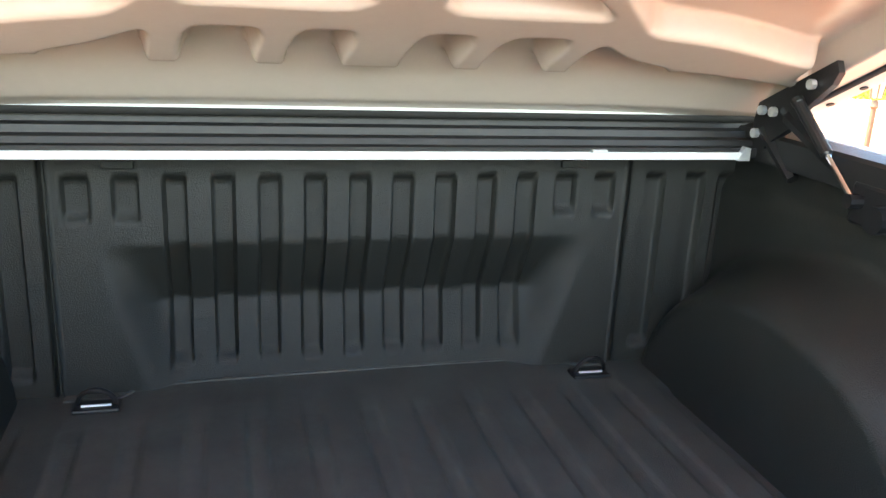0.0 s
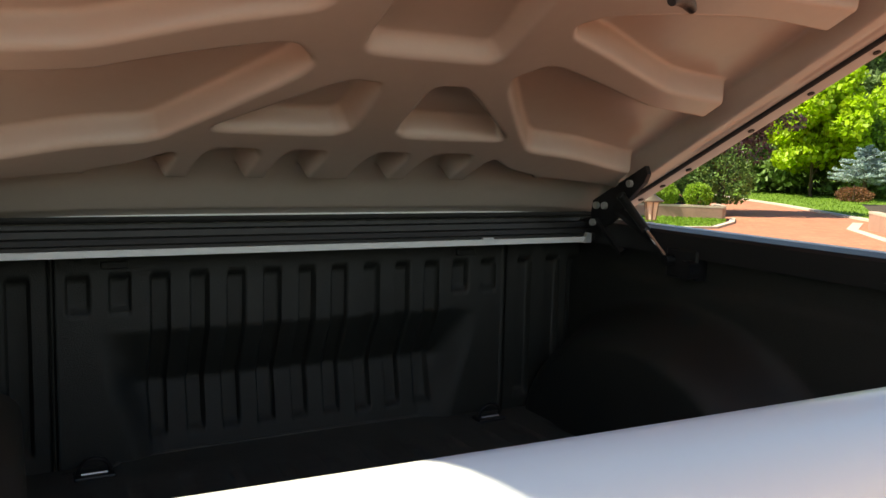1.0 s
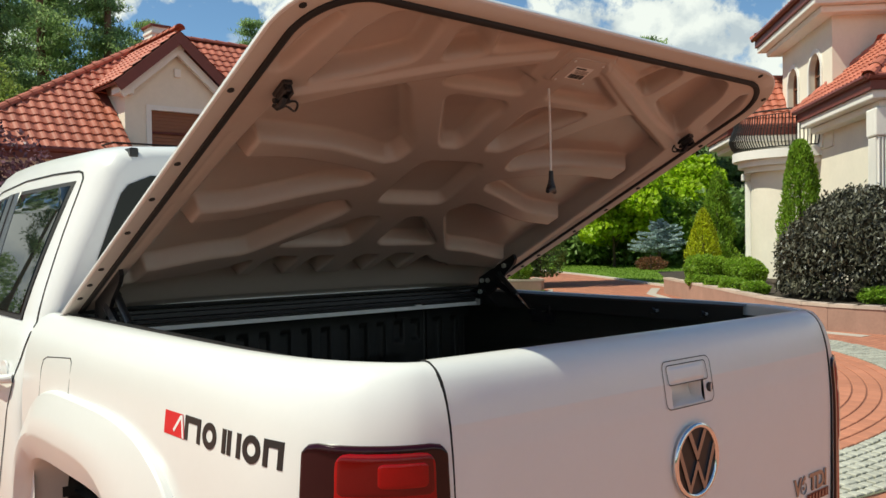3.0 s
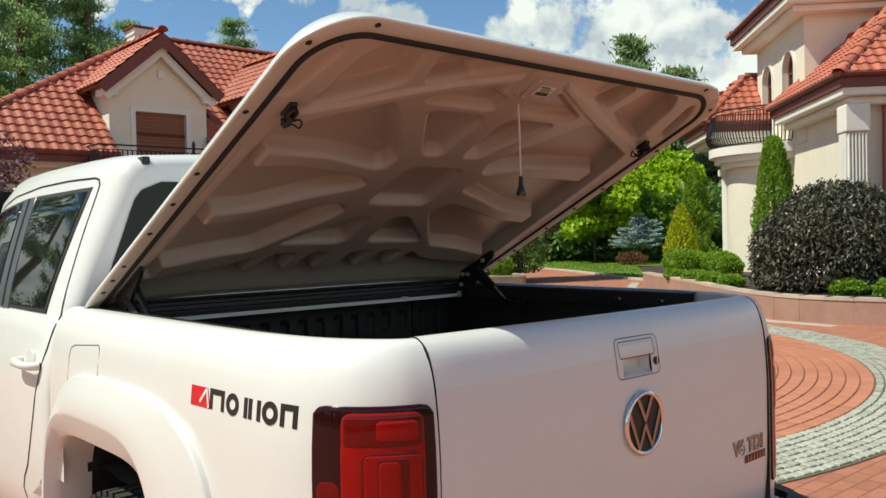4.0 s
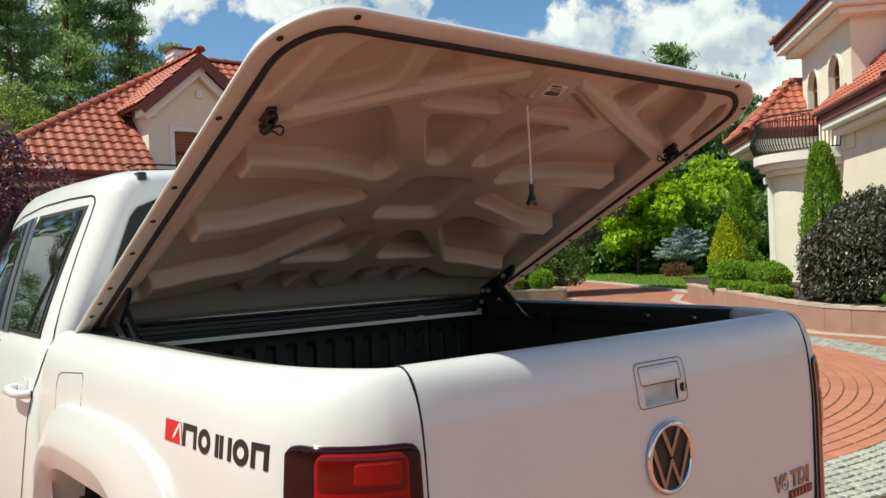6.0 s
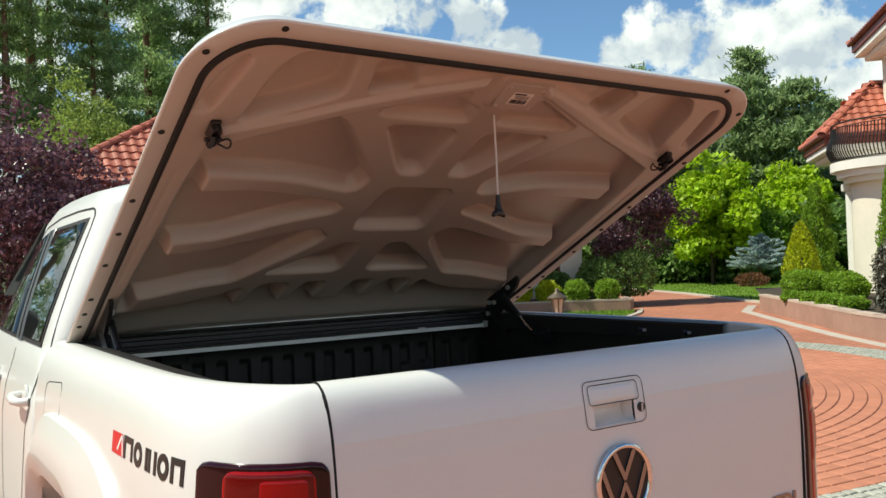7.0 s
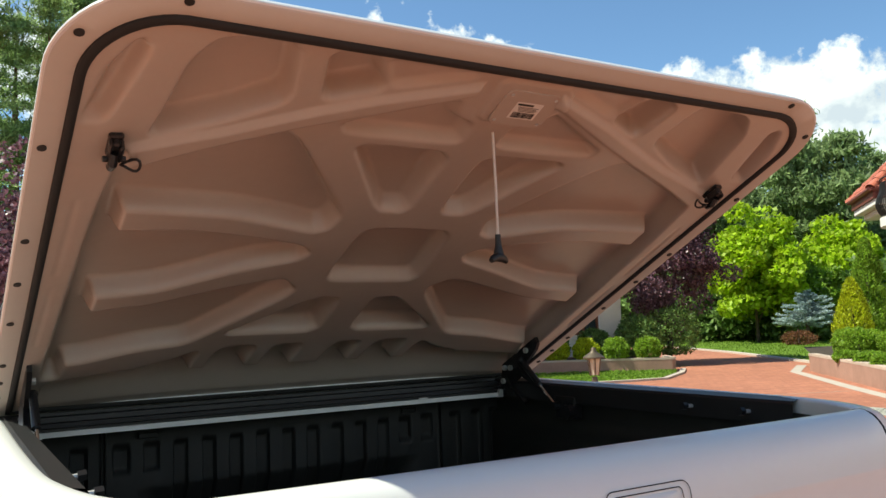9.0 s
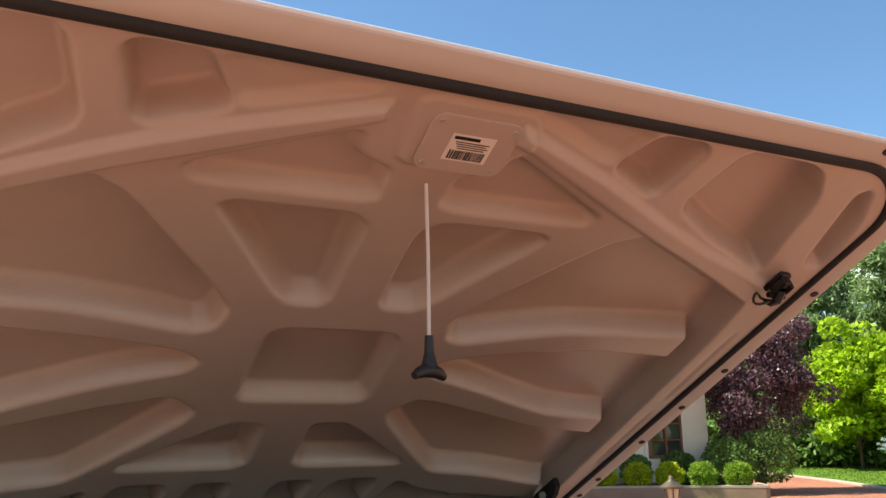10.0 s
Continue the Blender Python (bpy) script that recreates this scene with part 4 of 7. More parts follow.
# pockets pressed into the inner skin, one side of (x, d), and their depth; the other side mirrors them
POCKETS = [
    (0.042, [(0.039, 1.188), (0.262, 1.188), (0.190, 1.075), (0.131, 0.985), (0.105, 0.963), (0.055, 0.963), (0.039, 0.985)]),
    (0.029, [(0.042, 1.216), (0.293, 1.216), (0.312, 1.245), (0.105, 1.352), (0.094, 1.302), (0.044, 1.285)]),
    (0.046, [(0.186, 0.945), (0.392, 1.218), (0.53, 1.152), (0.690, 1.078), (0.705, 0.955), (0.58, 0.940), (0.42, 0.922), (0.235, 0.868), (0.200, 0.885)]),
    (0.046, [(0.205, 0.785), (0.240, 0.815), (0.36, 0.845), (0.52, 0.873), (0.705, 0.878), (0.715, 0.612), (0.62, 0.612), (0.53, 0.622), (0.35, 0.702), (0.225, 0.752)]),
    (0.048, [(0.185, 0.615), (0.235, 0.668), (0.43, 0.595), (0.53, 0.556), (0.715, 0.543), (0.730, 0.272), (0.66, 0.272), (0.52, 0.312), (0.39, 0.330), (0.30, 0.440), (0.200, 0.572)]),
    (0.048, [(0.668, 1.088), (0.699, 1.088), (0.716, 0.92), (0.733, 0.50), (0.745, 0.20), (0.70, 0.20), (0.674, 0.50), (0.664, 0.92)]),
    (0.040, [(0.262, 1.346), (0.302, 1.422), (0.395, 1.422), (0.370, 1.296)]),
    (0.042, [(0.452, 1.422), (0.426, 1.290), (0.53, 1.224), (0.665, 1.165), (0.646, 1.25), (0.630, 1.36), (0.590, 1.422)]),
    (0.012, [(0.098, 1.430), (0.106, 1.408), (0.262, 1.346), (0.302, 1.430)]),
    (0.046, [(-0.10, 0.02), (-0.10, 0.176), (0.735, 0.176), (0.742, 0.02)]),
    (0.028, [(0.688, 1.380), (0.732, 1.205), (0.776, 1.205), (0.752, 1.33), (0.712, 1.405)]),
    (0.046, [(0.046, 0.565), (0.105, 0.570), (0.140, 0.545), (0.300, 0.385), (0.290, 0.372), (0.046, 0.372)]),
    (0.046, [(0.046, 0.300), (0.046, 0.05), (0.132, 0.05), (0.132, 0.300)]),
    (0.046, [(0.178, 0.300), (0.178, 0.05), (0.285, 0.05), (0.285, 0.300)]),
    (0.046, [(0.331, 0.290), (0.331, 0.05), (0.50, 0.05), (0.50, 0.205), (0.40, 0.240)]),
    (0.046, [(0.48, 0.05), (0.735, 0.05), (0.735, 0.175), (0.48, 0.205)]),
    (0.010, [(0.744, 0.99), (0.757, 0.99), (0.766, 0.72), (0.753, 0.72)]),
    (0.010, [(0.756, 0.67), (0.768, 0.67), (0.778, 0.40), (0.764, 0.40)])]
HUB_POCKET = (0.036, [(-0.120, 0.868), (-0.095, 0.895), (0.095, 0.895), (0.120, 0.868), (0.128, 0.680), (0.110, 0.654), (-0.110, 0.654), (-0.128, 0.680)])


def rounded(poly, times=2, keep=0.13):
    """Cuts the corners of a closed line."""
    p = np.array(poly, float)
    for _ in range(times):
        nxt = np.roll(p, -1, 0)
        p = np.stack([p * (1 - keep) + nxt * keep, p * keep + nxt * (1 - keep)], 1).reshape(-1, 2)
    return p


def inside_depth(X, D, poly):
    """How far within a closed line each place lies; below zero outside."""
    best, inside = np.full_like(X, 9.0), np.zeros(X.shape, bool)
    for (ax, ad), (bx, bd) in zip(poly, np.roll(poly, -1, 0)):
        vx, vd = bx - ax, bd - ad
        t = np.clip(((X - ax) * vx + (D - ad) * vd) / (vx * vx + vd * vd + 1e-12), 0, 1)
        best = np.minimum(best, np.hypot(X - ax - t * vx, D - ad - t * vd))
        inside ^= ((ad > D) != (bd > D)) & (X < ax + vx * (D - ad) / (vd if abs(vd) > 1e-9 else 1e-9))
    return np.where(inside, best, -best)


def blurred(H, sigma):
    k = np.arange(-int(3 * sigma + 1), int(3 * sigma + 2))
    g = np.exp(-0.5 * (k / sigma) ** 2)
    g /= g.sum()
    for axis in (0, 1):
        P = np.pad(H, [(len(k) // 2,) * 2 if a == axis else (0, 0) for a in (0, 1)], mode="edge")
        H = sum(w * np.take(P, range(i, i + H.shape[axis]), axis) for i, w in enumerate(g))
    return H


def lid_inner(parent):
    """The moulded inner skin: rounded pockets pressed up between flat radiating ribs."""
    inset = 0.060
    end = LID_LEN - inset
    nd_, nx = 400, 440
    ds = np.linspace(0.004, end, nd_)
    us = np.linspace(-1, 1, nx)
    W = np.array([half_width(d, inset) for d in ds])
    X = us[:, None] * W[None, :]
    D = np.repeat(ds[None, :], nx, 0)
    # the hub stands a little off the middle of the cover
    off = 0.026 + 0.020 * np.clip((0.35 - D) / 0.15, 0, 1)
    XS = X + off * np.clip((0.65 - np.abs(X)) / 0.25, 0, 1)
    A = np.abs(XS)
    wall = 0.017
    H = np.zeros_like(X)
    # pockets deepen away from the hub
    far = smooth01((np.hypot(A, (D - 0.77) * 1.1) - 0.22) / 0.38)
    for deep, poly in POCKETS:
        floor_h = deep * (1 + (0.75 * far if deep > 0.03 else 0))
        H = np.maximum(H, np.minimum(floor_h, floor_h * inside_depth(A, D, rounded(poly)) / wall))
    deep, poly = HUB_POCKET
    H = np.maximum(H, deep * np.clip(inside_depth(XS, D, rounded(poly, 2, 0.15)) / wall, 0, 1))
    # a broad slope at the front, and the crown of the shell
    H = np.minimum(H, 0.052 * np.clip((D - 0.040) / 0.15, 0, 1))
    # never through the outer shell
    edge = np.minimum(np.array([half_width(d) for d in ds])[None, :] - np.abs(X), LID_LEN - D)
    H = np.minimum(H, np.interp(edge, [0, 0.002, 0.021, 0.06, 0.13, 0.30, 0.55], [0.004, 0.008, 0.032, 0.066, 0.092, 0.118, 0.124]) - 0.012)
    H = H + 0.010 * smooth01((W[None, :] - np.abs(X)) / 0.5) * smooth01((end - D) / 0.4) * smooth01(D / 0.3)
    H = blurred(H, 1.0) - 0.004
    # the long cross ribs stand proud of the rest
    cross = [(0.085, 1.409), (0.27, 1.335), (0.53, 1.212), (0.70, 1.152), (0.692, 1.080), (0.53, 1.158), (0.30, 1.263), (0.085, 1.368)]
    H = H - 0.012 * smooth01(inside_depth(A, D, np.array(cross)) / 0.014)
    # the raised boss round the label plate
    H = H - 0.005 * np.clip(inside_depth(X, D, rounded([(-0.083, 1.300), (0.088, 1.300), (0.094, 1.424), (-0.088, 1.424)], 2, 0.1)) / 0.006, 0, 1)
    verts = [lw(x + LX, d, h) for x, d, h in zip(X.ravel(), D.ravel(), H.ravel())]
    ob = new("inner_skin", mesh_of("inner_skin", verts, grid_faces(nx, nd_), GELCOAT, True))
    ob.parent = parent
    ob["label"] = "pale moulded inner skin with radiating ribs"
    return ob


def ring_strip(levels):
    """A skin through outlines of given inset and height."""
    rings = [[lw(x + LX, d, h) for x, d in lid_outline(i)] for i, h in levels]
    n = len(rings[0])
    verts = [rings[j][k] for k in range(n) for j in range(len(levels))]
    return verts, grid_faces(n, len(levels), closed_u=True)


def bed_cover():
    c = thing("bed_cover", "white hard bed cover propped open, pale ribbed underside, black seal", "truck bed cover")
    levels = [(0.050, 0.004), (0.042, 0.0), (0.003, 0.0), (0.0005, 0.0015), (0.0, 0.004), (0.002, 0.008), (0.021, 0.032), (0.06, 0.066), (0.13, 0.092), (0.30, 0.118), (0.55, 0.124), (0.66, 0.125)]
    verts, faces = ring_strip(levels)
    faces.append(tuple(k * len(levels) + len(levels) - 1 for k in range(len(lid_outline(0)))))
    part("outer_shell", (verts, faces), PAINT, c, "white glossy outer shell", smooth=50)
    part("rim_flange", ring_strip([(0.049, -0.001), (0.043, -0.0025), (0.005, -0.0025), (0.0025, 0.0005)]), RIM, c, "pale rim flange", smooth=50)
    part("seal", ring_strip([(0.044, 0.0), (0.045, -0.007), (0.052, -0.010), (0.060, -0.007), (0.061, 0.002)]), RUBBER, c, "black rubber seal", smooth=60)
    lid_inner(c)
    for x, d in [(LX + s * (half_width(d, 0.019)), d) for s in (-1, 1) for d in (0.13, 0.22, 0.32, 0.53, 0.70, 0.86, 1.14, 1.40)] + [(LX + s * x, LID_LEN - 0.018) for s in (-1, 1) for x in (0.66, 0.345)]:
        p, q = lw(x, d, -0.002), lw(x, d, -0.0045)
        part("rim_plug", rod_bm([p, q], 0.0075, 12), RUBBER, c)
    # label plate with sticker
    x0, x1, d0, d1 = LX - 0.060, LX + 0.066, 1.306, 1.402
    plate = part("cover_plate", plate_round(x0, x1, d0, d1, -0.008, -0.0115), GELCOAT, c, "pale screwed access plate", smooth=40)
    for x in (x0 + 0.012, x1 - 0.012):
        for d in (d0 + 0.012, d1 - 0.012):
            part("plate_screw", rod_bm([lw(x, d, -0.010), lw(x, d, -0.0128)], 0.0035, 8), ALU, plate)
    st = part("sticker", plate_on(LX - 0.026, LX + 0.036, 1.328, 1.374, -0.0112, -0.0119), STICKER, plate, "white printed label with a barcode")
    part("sticker_title_bar", plate_on(LX - 0.022, LX + 0.014, 1.3655, 1.3705, -0.0118, -0.0124), DECAL_BLACK, st)
    for k in range(4):
        part("sticker_text_bar", plate_on(LX - 0.018 + 0.002 * k, LX + 0.030 - 0.004 * (k % 2), 1.3605 - 0.0036 * k, 1.3617 - 0.0036 * k, -0.0118, -0.0124), DECAL_BLACK, st)
    rng = random.Random(5)
    x = LX - 0.020
    while x < LX + 0.029:
        w = rng.choice((0.0008, 0.0014, 0.0022))
        part("barcode_bar", plate_on(x, x + w, 1.331, 1.3465, -0.0118, -0.0124), DECAL_BLACK, st)
        x += w + rng.choice((0.0010, 0.0016))
    # latches at the sides
    for s in (-1, 1):
        a = LX + s * 0.712
        lt = part("latch", join_bm(box_lid(a - 0.012, a + 0.012, 1.132, 1.184, -0.014, -0.002), box_lid(a + 0.004, a + 0.012, 1.138, 1.178, -0.034, -0.012), box_lid(a - 0.012, a - 0.006, 1.142, 1.182, -0.030, -0.012), box_lid(a - 0.008, a + 0.006, 1.162, 1.180, -0.028, -0.012)), STEEL_BLACK, c, "black steel slam latch")
        part("latch_pin", rod_bm([lw(a - 0.018, 1.142, -0.027), lw(a + 0.018, 1.142, -0.027)], 0.0055, 10), STEEL_BLACK, lt)
        part("latch_hook", rod_bm([lw(a - 0.002, 1.160, -0.030), lw(a - 0.003, 1.142, -0.038), lw(a - 0.004, 1.128, -0.034), lw(a - 0.005, 1.120, -0.024)], [0.007, 0.008, 0.007, 0.005], 8), STEEL_BLACK, lt)
        inward = -s
        loop = [lw(a + inward * (0.012 + 0.016 * (1 - math.cos(t))), 1.130 + 0.006 * math.sin(2 * t), -0.030 - 0.010 * math.sin(t)) for t in np.linspace(0, 2 * math.pi, 15)]
        part("latch_rod_clip", rod_bm(loop, 0.0026, 6), STEEL_BLACK, lt)
        # hinge: plate on the cover, two arms and a gas strut down to the bed
        x = s * 0.745
        plate = hinge_plate(x, s)
        hp = part("hinge_plate", plate, STEEL_BLACK, c, "black steel hinge plate")
        for d, h in ((0.245, -0.02), (0.105, -0.02), (0.135, -0.033), (0.075, -0.055)):
            p = lw(x, d, h)
            part("hinge_bolt", rod_bm([p + Vector((-0.008 * s, 0, 0)), p + Vector((-0.018 * s, 0, 0))], 0.009, 8), ALU, hp)
        arm0, arm1 = lw(x, 0.16, -0.05), Vector((x + 0.012 * s, 1.22, 1.245))
        part("hinge_arm", rod_bm([arm0, arm1], 0.014, 6), STEEL_BLACK, c)
        part("hinge_arm", rod_bm([lw(x, 0.085, -0.05), Vector((x + 0.01 * s, 1.355, 1.21))], 0.012, 6), STEEL_BLACK, c)
        top, low = lw(x - 0.014 * s, 0.205, -0.035), Vector((x - 0.014 * s, 1.17, 1.215))
        mid = top.lerp(low, 0.56)
        st = part("gas_strut", rod_bm([top, top.lerp(low, 0.04), top.lerp(low, 0.05), mid], [0.012, 0.012, 0.0105, 0.0105], 12), BLACK, c, "black gas strut")
        part("strut_rod", rod_bm([mid, low], 0.0048, 10), CHROME, st, "bright strut rod")
        part("strut_joint", rod_bm([low + Vector((-0.012 * s, 0, 0)), low + Vector((0.035 * s, -0.004, 0))], 0.012, 10), STEEL_BLACK, st)
        br = part("strut_bracket", box_bm((x + 0.012 * s - 0.016, 1.09, 1.175), (x + 0.012 * s + 0.016, 1.19, 1.245), 0.006), STEEL_BLACK, c)
        part("bracket_knob", rod_bm([(x - 0.03 * s, 1.105, 1.20), (x + 0.005 * s, 1.105, 1.20)], 0.022, 12), STEEL_BLACK, br)
    # pull cord with a handle
    top = lw(LX - 0.022, 1.272, -0.004)
    cord_end = top + Vector((0.0, -0.004, -0.205))
    part("pull_cord", rod_bm([top, top.lerp(cord_end, 0.5) + Vector((0.001, 0, 0)), cord_end], 0.0026, 8), CORD, c, "pale pull cord")
    grip = part("pull_grip", rod_bm([cord_end + Vector((0, 0, 0.002)), cord_end - Vector((0, 0, 0.02)), cord_end - Vector((0, 0, 0.034)), cord_end - Vector((0, 0, 0.04))], [0.0055, 0.0065, 0.010, 0.012], 12), BLACK, c, "black plastic pull grip")
    e = cord_end - Vector((0, 0, 0.046))
    bar = [e + Vector((0.026 * k, 0.012 * k, 0.008 * (1 - k * k) - 0.004)) for k in np.linspace(-1, 1, 9)]
    part("grip_bar", rod_bm(bar, [0.005, 0.007, 0.008, 0.009, 0.0095, 0.009, 0.008, 0.007, 0.005], 12), BLACK, grip, smooth=70)
    return c


def plate_on(x0, x1, d0, d1, h0, h1):
    q = [(x0, d0), (x1, d0), (x1, d1), (x0, d1)]
    verts = [lw(x, d, h0) for x, d in q] + [lw(x, d, h1) for x, d in q]
    return verts, [(4, 5, 6, 7), (0, 1, 5, 4), (1, 2, 6, 5), (2, 3, 7, 6), (3, 0, 4, 7)]


def plate_round(x0, x1, d0, d1, h0, h1, r=0.016):
    """A plate on the cover with round corners and a rolled edge."""
    ring = []
    for cx, cd, a0 in ((x1 - r, d1 - r, 0), (x0 + r, d1 - r, 90), (x0 + r, d0 + r, 180), (x1 - r, d0 + r, 270)):
        ring += [(cx + r * math.cos(radians(a0 + 15 * k)), cd + r * math.sin(radians(a0 + 15 * k))) for k in range(7)]
    cx, cd = (x0 + x1) / 2, (d0 + d1) / 2
    verts = [lw(cx + (x - cx) * k, cd + (d - cd) * k, h) for x, d in ring for k, h in ((1.0, h0), (1.0, h1 + 0.001), (0.985, h1))]
    n = len(ring)
    return verts, grid_faces(n, 3, closed_u=True) + [tuple(3 * i + 2 for i in range(n))]


def box_lid(x0, x1, d0, d1, h0, h1):
    bm = bmesh.new()
    vs = [bm.verts.new(lw(x, d, h)) for x in (x0, x1) for d in (d0, d1) for h in (h0, h1)]
    for f in ((0, 1, 3, 2), (4, 6, 7, 5), (0, 4, 5, 1), (2, 3, 7, 6), (0, 2, 6, 4), (1, 5, 7, 3)):
        bm.faces.new([vs[i] for i in f])
    bmesh.ops.recalc_face_normals(bm, faces=bm.faces[:])
    bmesh.ops.bevel(bm, geom=bm.edges[:], offset=0.003, segments=1, affect="EDGES")
    return bm


def hinge_plate(x, s):
    poly = [(0.305, 0.0), (0.305, -0.022), (0.285, -0.036), (0.215, -0.052), (0.165, -0.075), (0.115, -0.080), (0.085, -0.088), (0.060, -0.066), (0.066, -0.030), (0.09, 0.0)]
    verts = [lw(x + o, d, h) for o in (-0.006, 0.006) for d, h in poly]
    n = len(poly)
    faces = [tuple(range(n)), tuple(range(2 * n - 1, n - 1, -1))] + [(i, (i + 1) % n, n + (i + 1) % n, n + i) for i in range(n)]
    return verts, faces


bed_cover()


# ---- ground ----
def brick_sheet_material():
    """Running-bond clinker paving: small bricks, dark joints, patches of weathering."""
    m = bpy.data.materials.new("clinker_paving")
    m.use_nodes = True
    nt = m.node_tree
    b = nt.nodes["Principled BSDF"]
    b.inputs["Roughness"].default_value = 0.82
    co = nt.nodes.new("ShaderNodeTexCoord")
    br = nd(nt, "ShaderNodeTexBrick", Scale=1.0)
    br.inputs["Color1"].default_value, br.inputs["Color2"].default_value = (0.46, 0.182, 0.108, 1), (0.37, 0.138, 0.080, 1)
    br.inputs["Mortar"].default_value = (0.25, 0.105, 0.068, 1)
    br.inputs["Mortar Size"].default_value, br.inputs["Brick Width"].default_value, br.inputs["Row Height"].default_value = 0.006, 0.21, 0.105
    nt.links.new(co.outputs["Object"], br.inputs["Vector"])
    last = br.outputs["Color"]
    for scale, lo, hi in ((0.35, 0.84, 1.14), (3.0, 0.9, 1.1), (40.0, 0.85, 1.15)):
        n = nd(nt, "ShaderNodeTexNoise", Scale=scale, Detail=5.0, Roughness=0.6)
        nt.links.new(co.outputs["Object"], n.inputs["Vector"])
        mr = nd(nt, "ShaderNodeMapRange")
        mr.inputs[1].default_value, mr.inputs[2].default_value, mr.inputs[3].default_value, mr.inputs[4].default_value = 0.25, 0.75, lo, hi
        nt.links.new(n.outputs[0], mr.inputs[0])
        mx = nt.nodes.new("ShaderNodeMix")
        mx.data_type, mx.blend_type = "RGBA", "MULTIPLY"
        mx.inputs[0].default_value = 1.0
        nt.links.new(last, mx.inputs[6])
        nt.links.new(mr.outputs[0], mx.inputs[7])
        last = mx.outputs[2]
    nt.links.new(last, b.inputs["Base Color"])
    bp = nd(nt, "ShaderNodeBump", Strength=0.6, Distance=0.004)
    bp.invert = True
    nt.links.new(br.outputs["Fac"], bp.inputs["Height"])
    nt.links.new(bp.outputs[0], b.inputs["Normal"])
    return m


PAVING = brick_sheet_material()


def flat_poly(name, pts, z, mat, label, category, thick=0.0):
    bm = bmesh.new()
    top = [bm.verts.new((x, y, z)) for x, y in pts]
    bm.faces.new(top)
    if thick:
        low = [bm.verts.new((x, y, z - thick)) for x, y in pts]
        for i in range(len(pts)):
            j = (i + 1) % len(pts)
            bm.faces.new((top[i], low[i], low[j], top[j]))
    ob = part(name, bm, mat)
    return tagged(ob, label, category, kind="structure")


def ribbon(name, line, width, z0, z1, mat, label, category, closed=False):
    """A low kerb or wall along a line: real height and width."""
    pts = [Vector((x, y)) for x, y in line]
    n = len(pts)
    verts = []
    for i, p in enumerate(pts):
        a, c = pts[i - 1 if (i or closed) else 0], pts[(i + 1) % n if (i + 1 < n or closed) else i]
        d = (c - a).normalized()
        s = Vector((-d.y, d.x)) * width / 2
        verts += [(p.x - s.x, p.y - s.y, z0), (p.x - s.x, p.y - s.y, z1), (p.x + s.x, p.y + s.y, z1), (p.x + s.x, p.y + s.y, z0)]
    ob = part(name, (verts, grid_faces(n, 4, closed_u=closed)), mat)
    return tagged(ob, label, category, kind="structure")


LAWN = material("far_ground", (0.06, 0.085, 0.025), 0.9, 0, 0.25, 0.3, 0.3, 20)
ground_ob = new("ground", mesh_of("ground", [(x, y, -0.03) for x in (-900, 900) for y in (-900, 900)], [(0, 2, 3, 1)], LAWN))
tagged(ground_ob, "dark grassy ground beyond the paved yard", "ground", kind="structure")
YARD = [(-24, -26), (34, -26), (34, 2), (12.5, 2.0), (11.6, 4.2), (11.4, 5.3), (12.7, 6.9), (16.9, 11.8), (19.6, 13.6), (22.0, 16.6), (24.4, 20.0), (26.2, 25.0), (22.0, 30.0), (17.0, 30.0), (20.5, 24.0), (15.4, 15.2), (13.0, 17.9), (3.0, 17.6), (-24, 17.6)]
flat_poly("yard_paving", YARD, 0.0, PAVING, "orange-red clinker brick yard", "paving", 0.03)
CX, CY, R_IN, R_OUT = 4.4, 7.35, 5.72, 6.36
disc = flat_poly("disc_bed", [(CX + (R_OUT + 0.02) * math.cos(a), CY + (R_OUT + 0.02) * math.sin(a)) for a in np.linspace(0, 2 * math.pi, 97)[:-1]], 0.004, JOINT, "dark sand joints under the round paving", "paving")

band = [(CX + r * math.cos(a), CY + r * math.sin(a), 0.0075) for a in np.linspace(0, 2 * math.pi, 129)[:-1] for r in (R_IN + 0.002, R_OUT + 0.015)]
tagged(part("cobble_bed", (band, grid_faces(128, 2, closed_u=True)), COBBLE_JOINT), "dark sandy joints between the granite cobbles", "paving", kind="structure")


# ---- foliage ----
def quick_mesh(name, quads, mat):
    """Quads as an (n, 4, 3) array, straight into a mesh."""
    n = len(quads)
    me = bpy.data.meshes.new(name)
    me.vertices.add(4 * n)
    me.vertices.foreach_set("co", quads.reshape(-1).astype(np.float32))
    me.loops.add(4 * n)
    me.loops.foreach_set("vertex_index", np.arange(4 * n, dtype=np.int32))
    me.polygons.add(n)
    me.polygons.foreach_set("loop_start", np.arange(0, 4 * n, 4, dtype=np.int32))
    me.update(calc_edges=True)
    me.materials.append(mat)
    return me


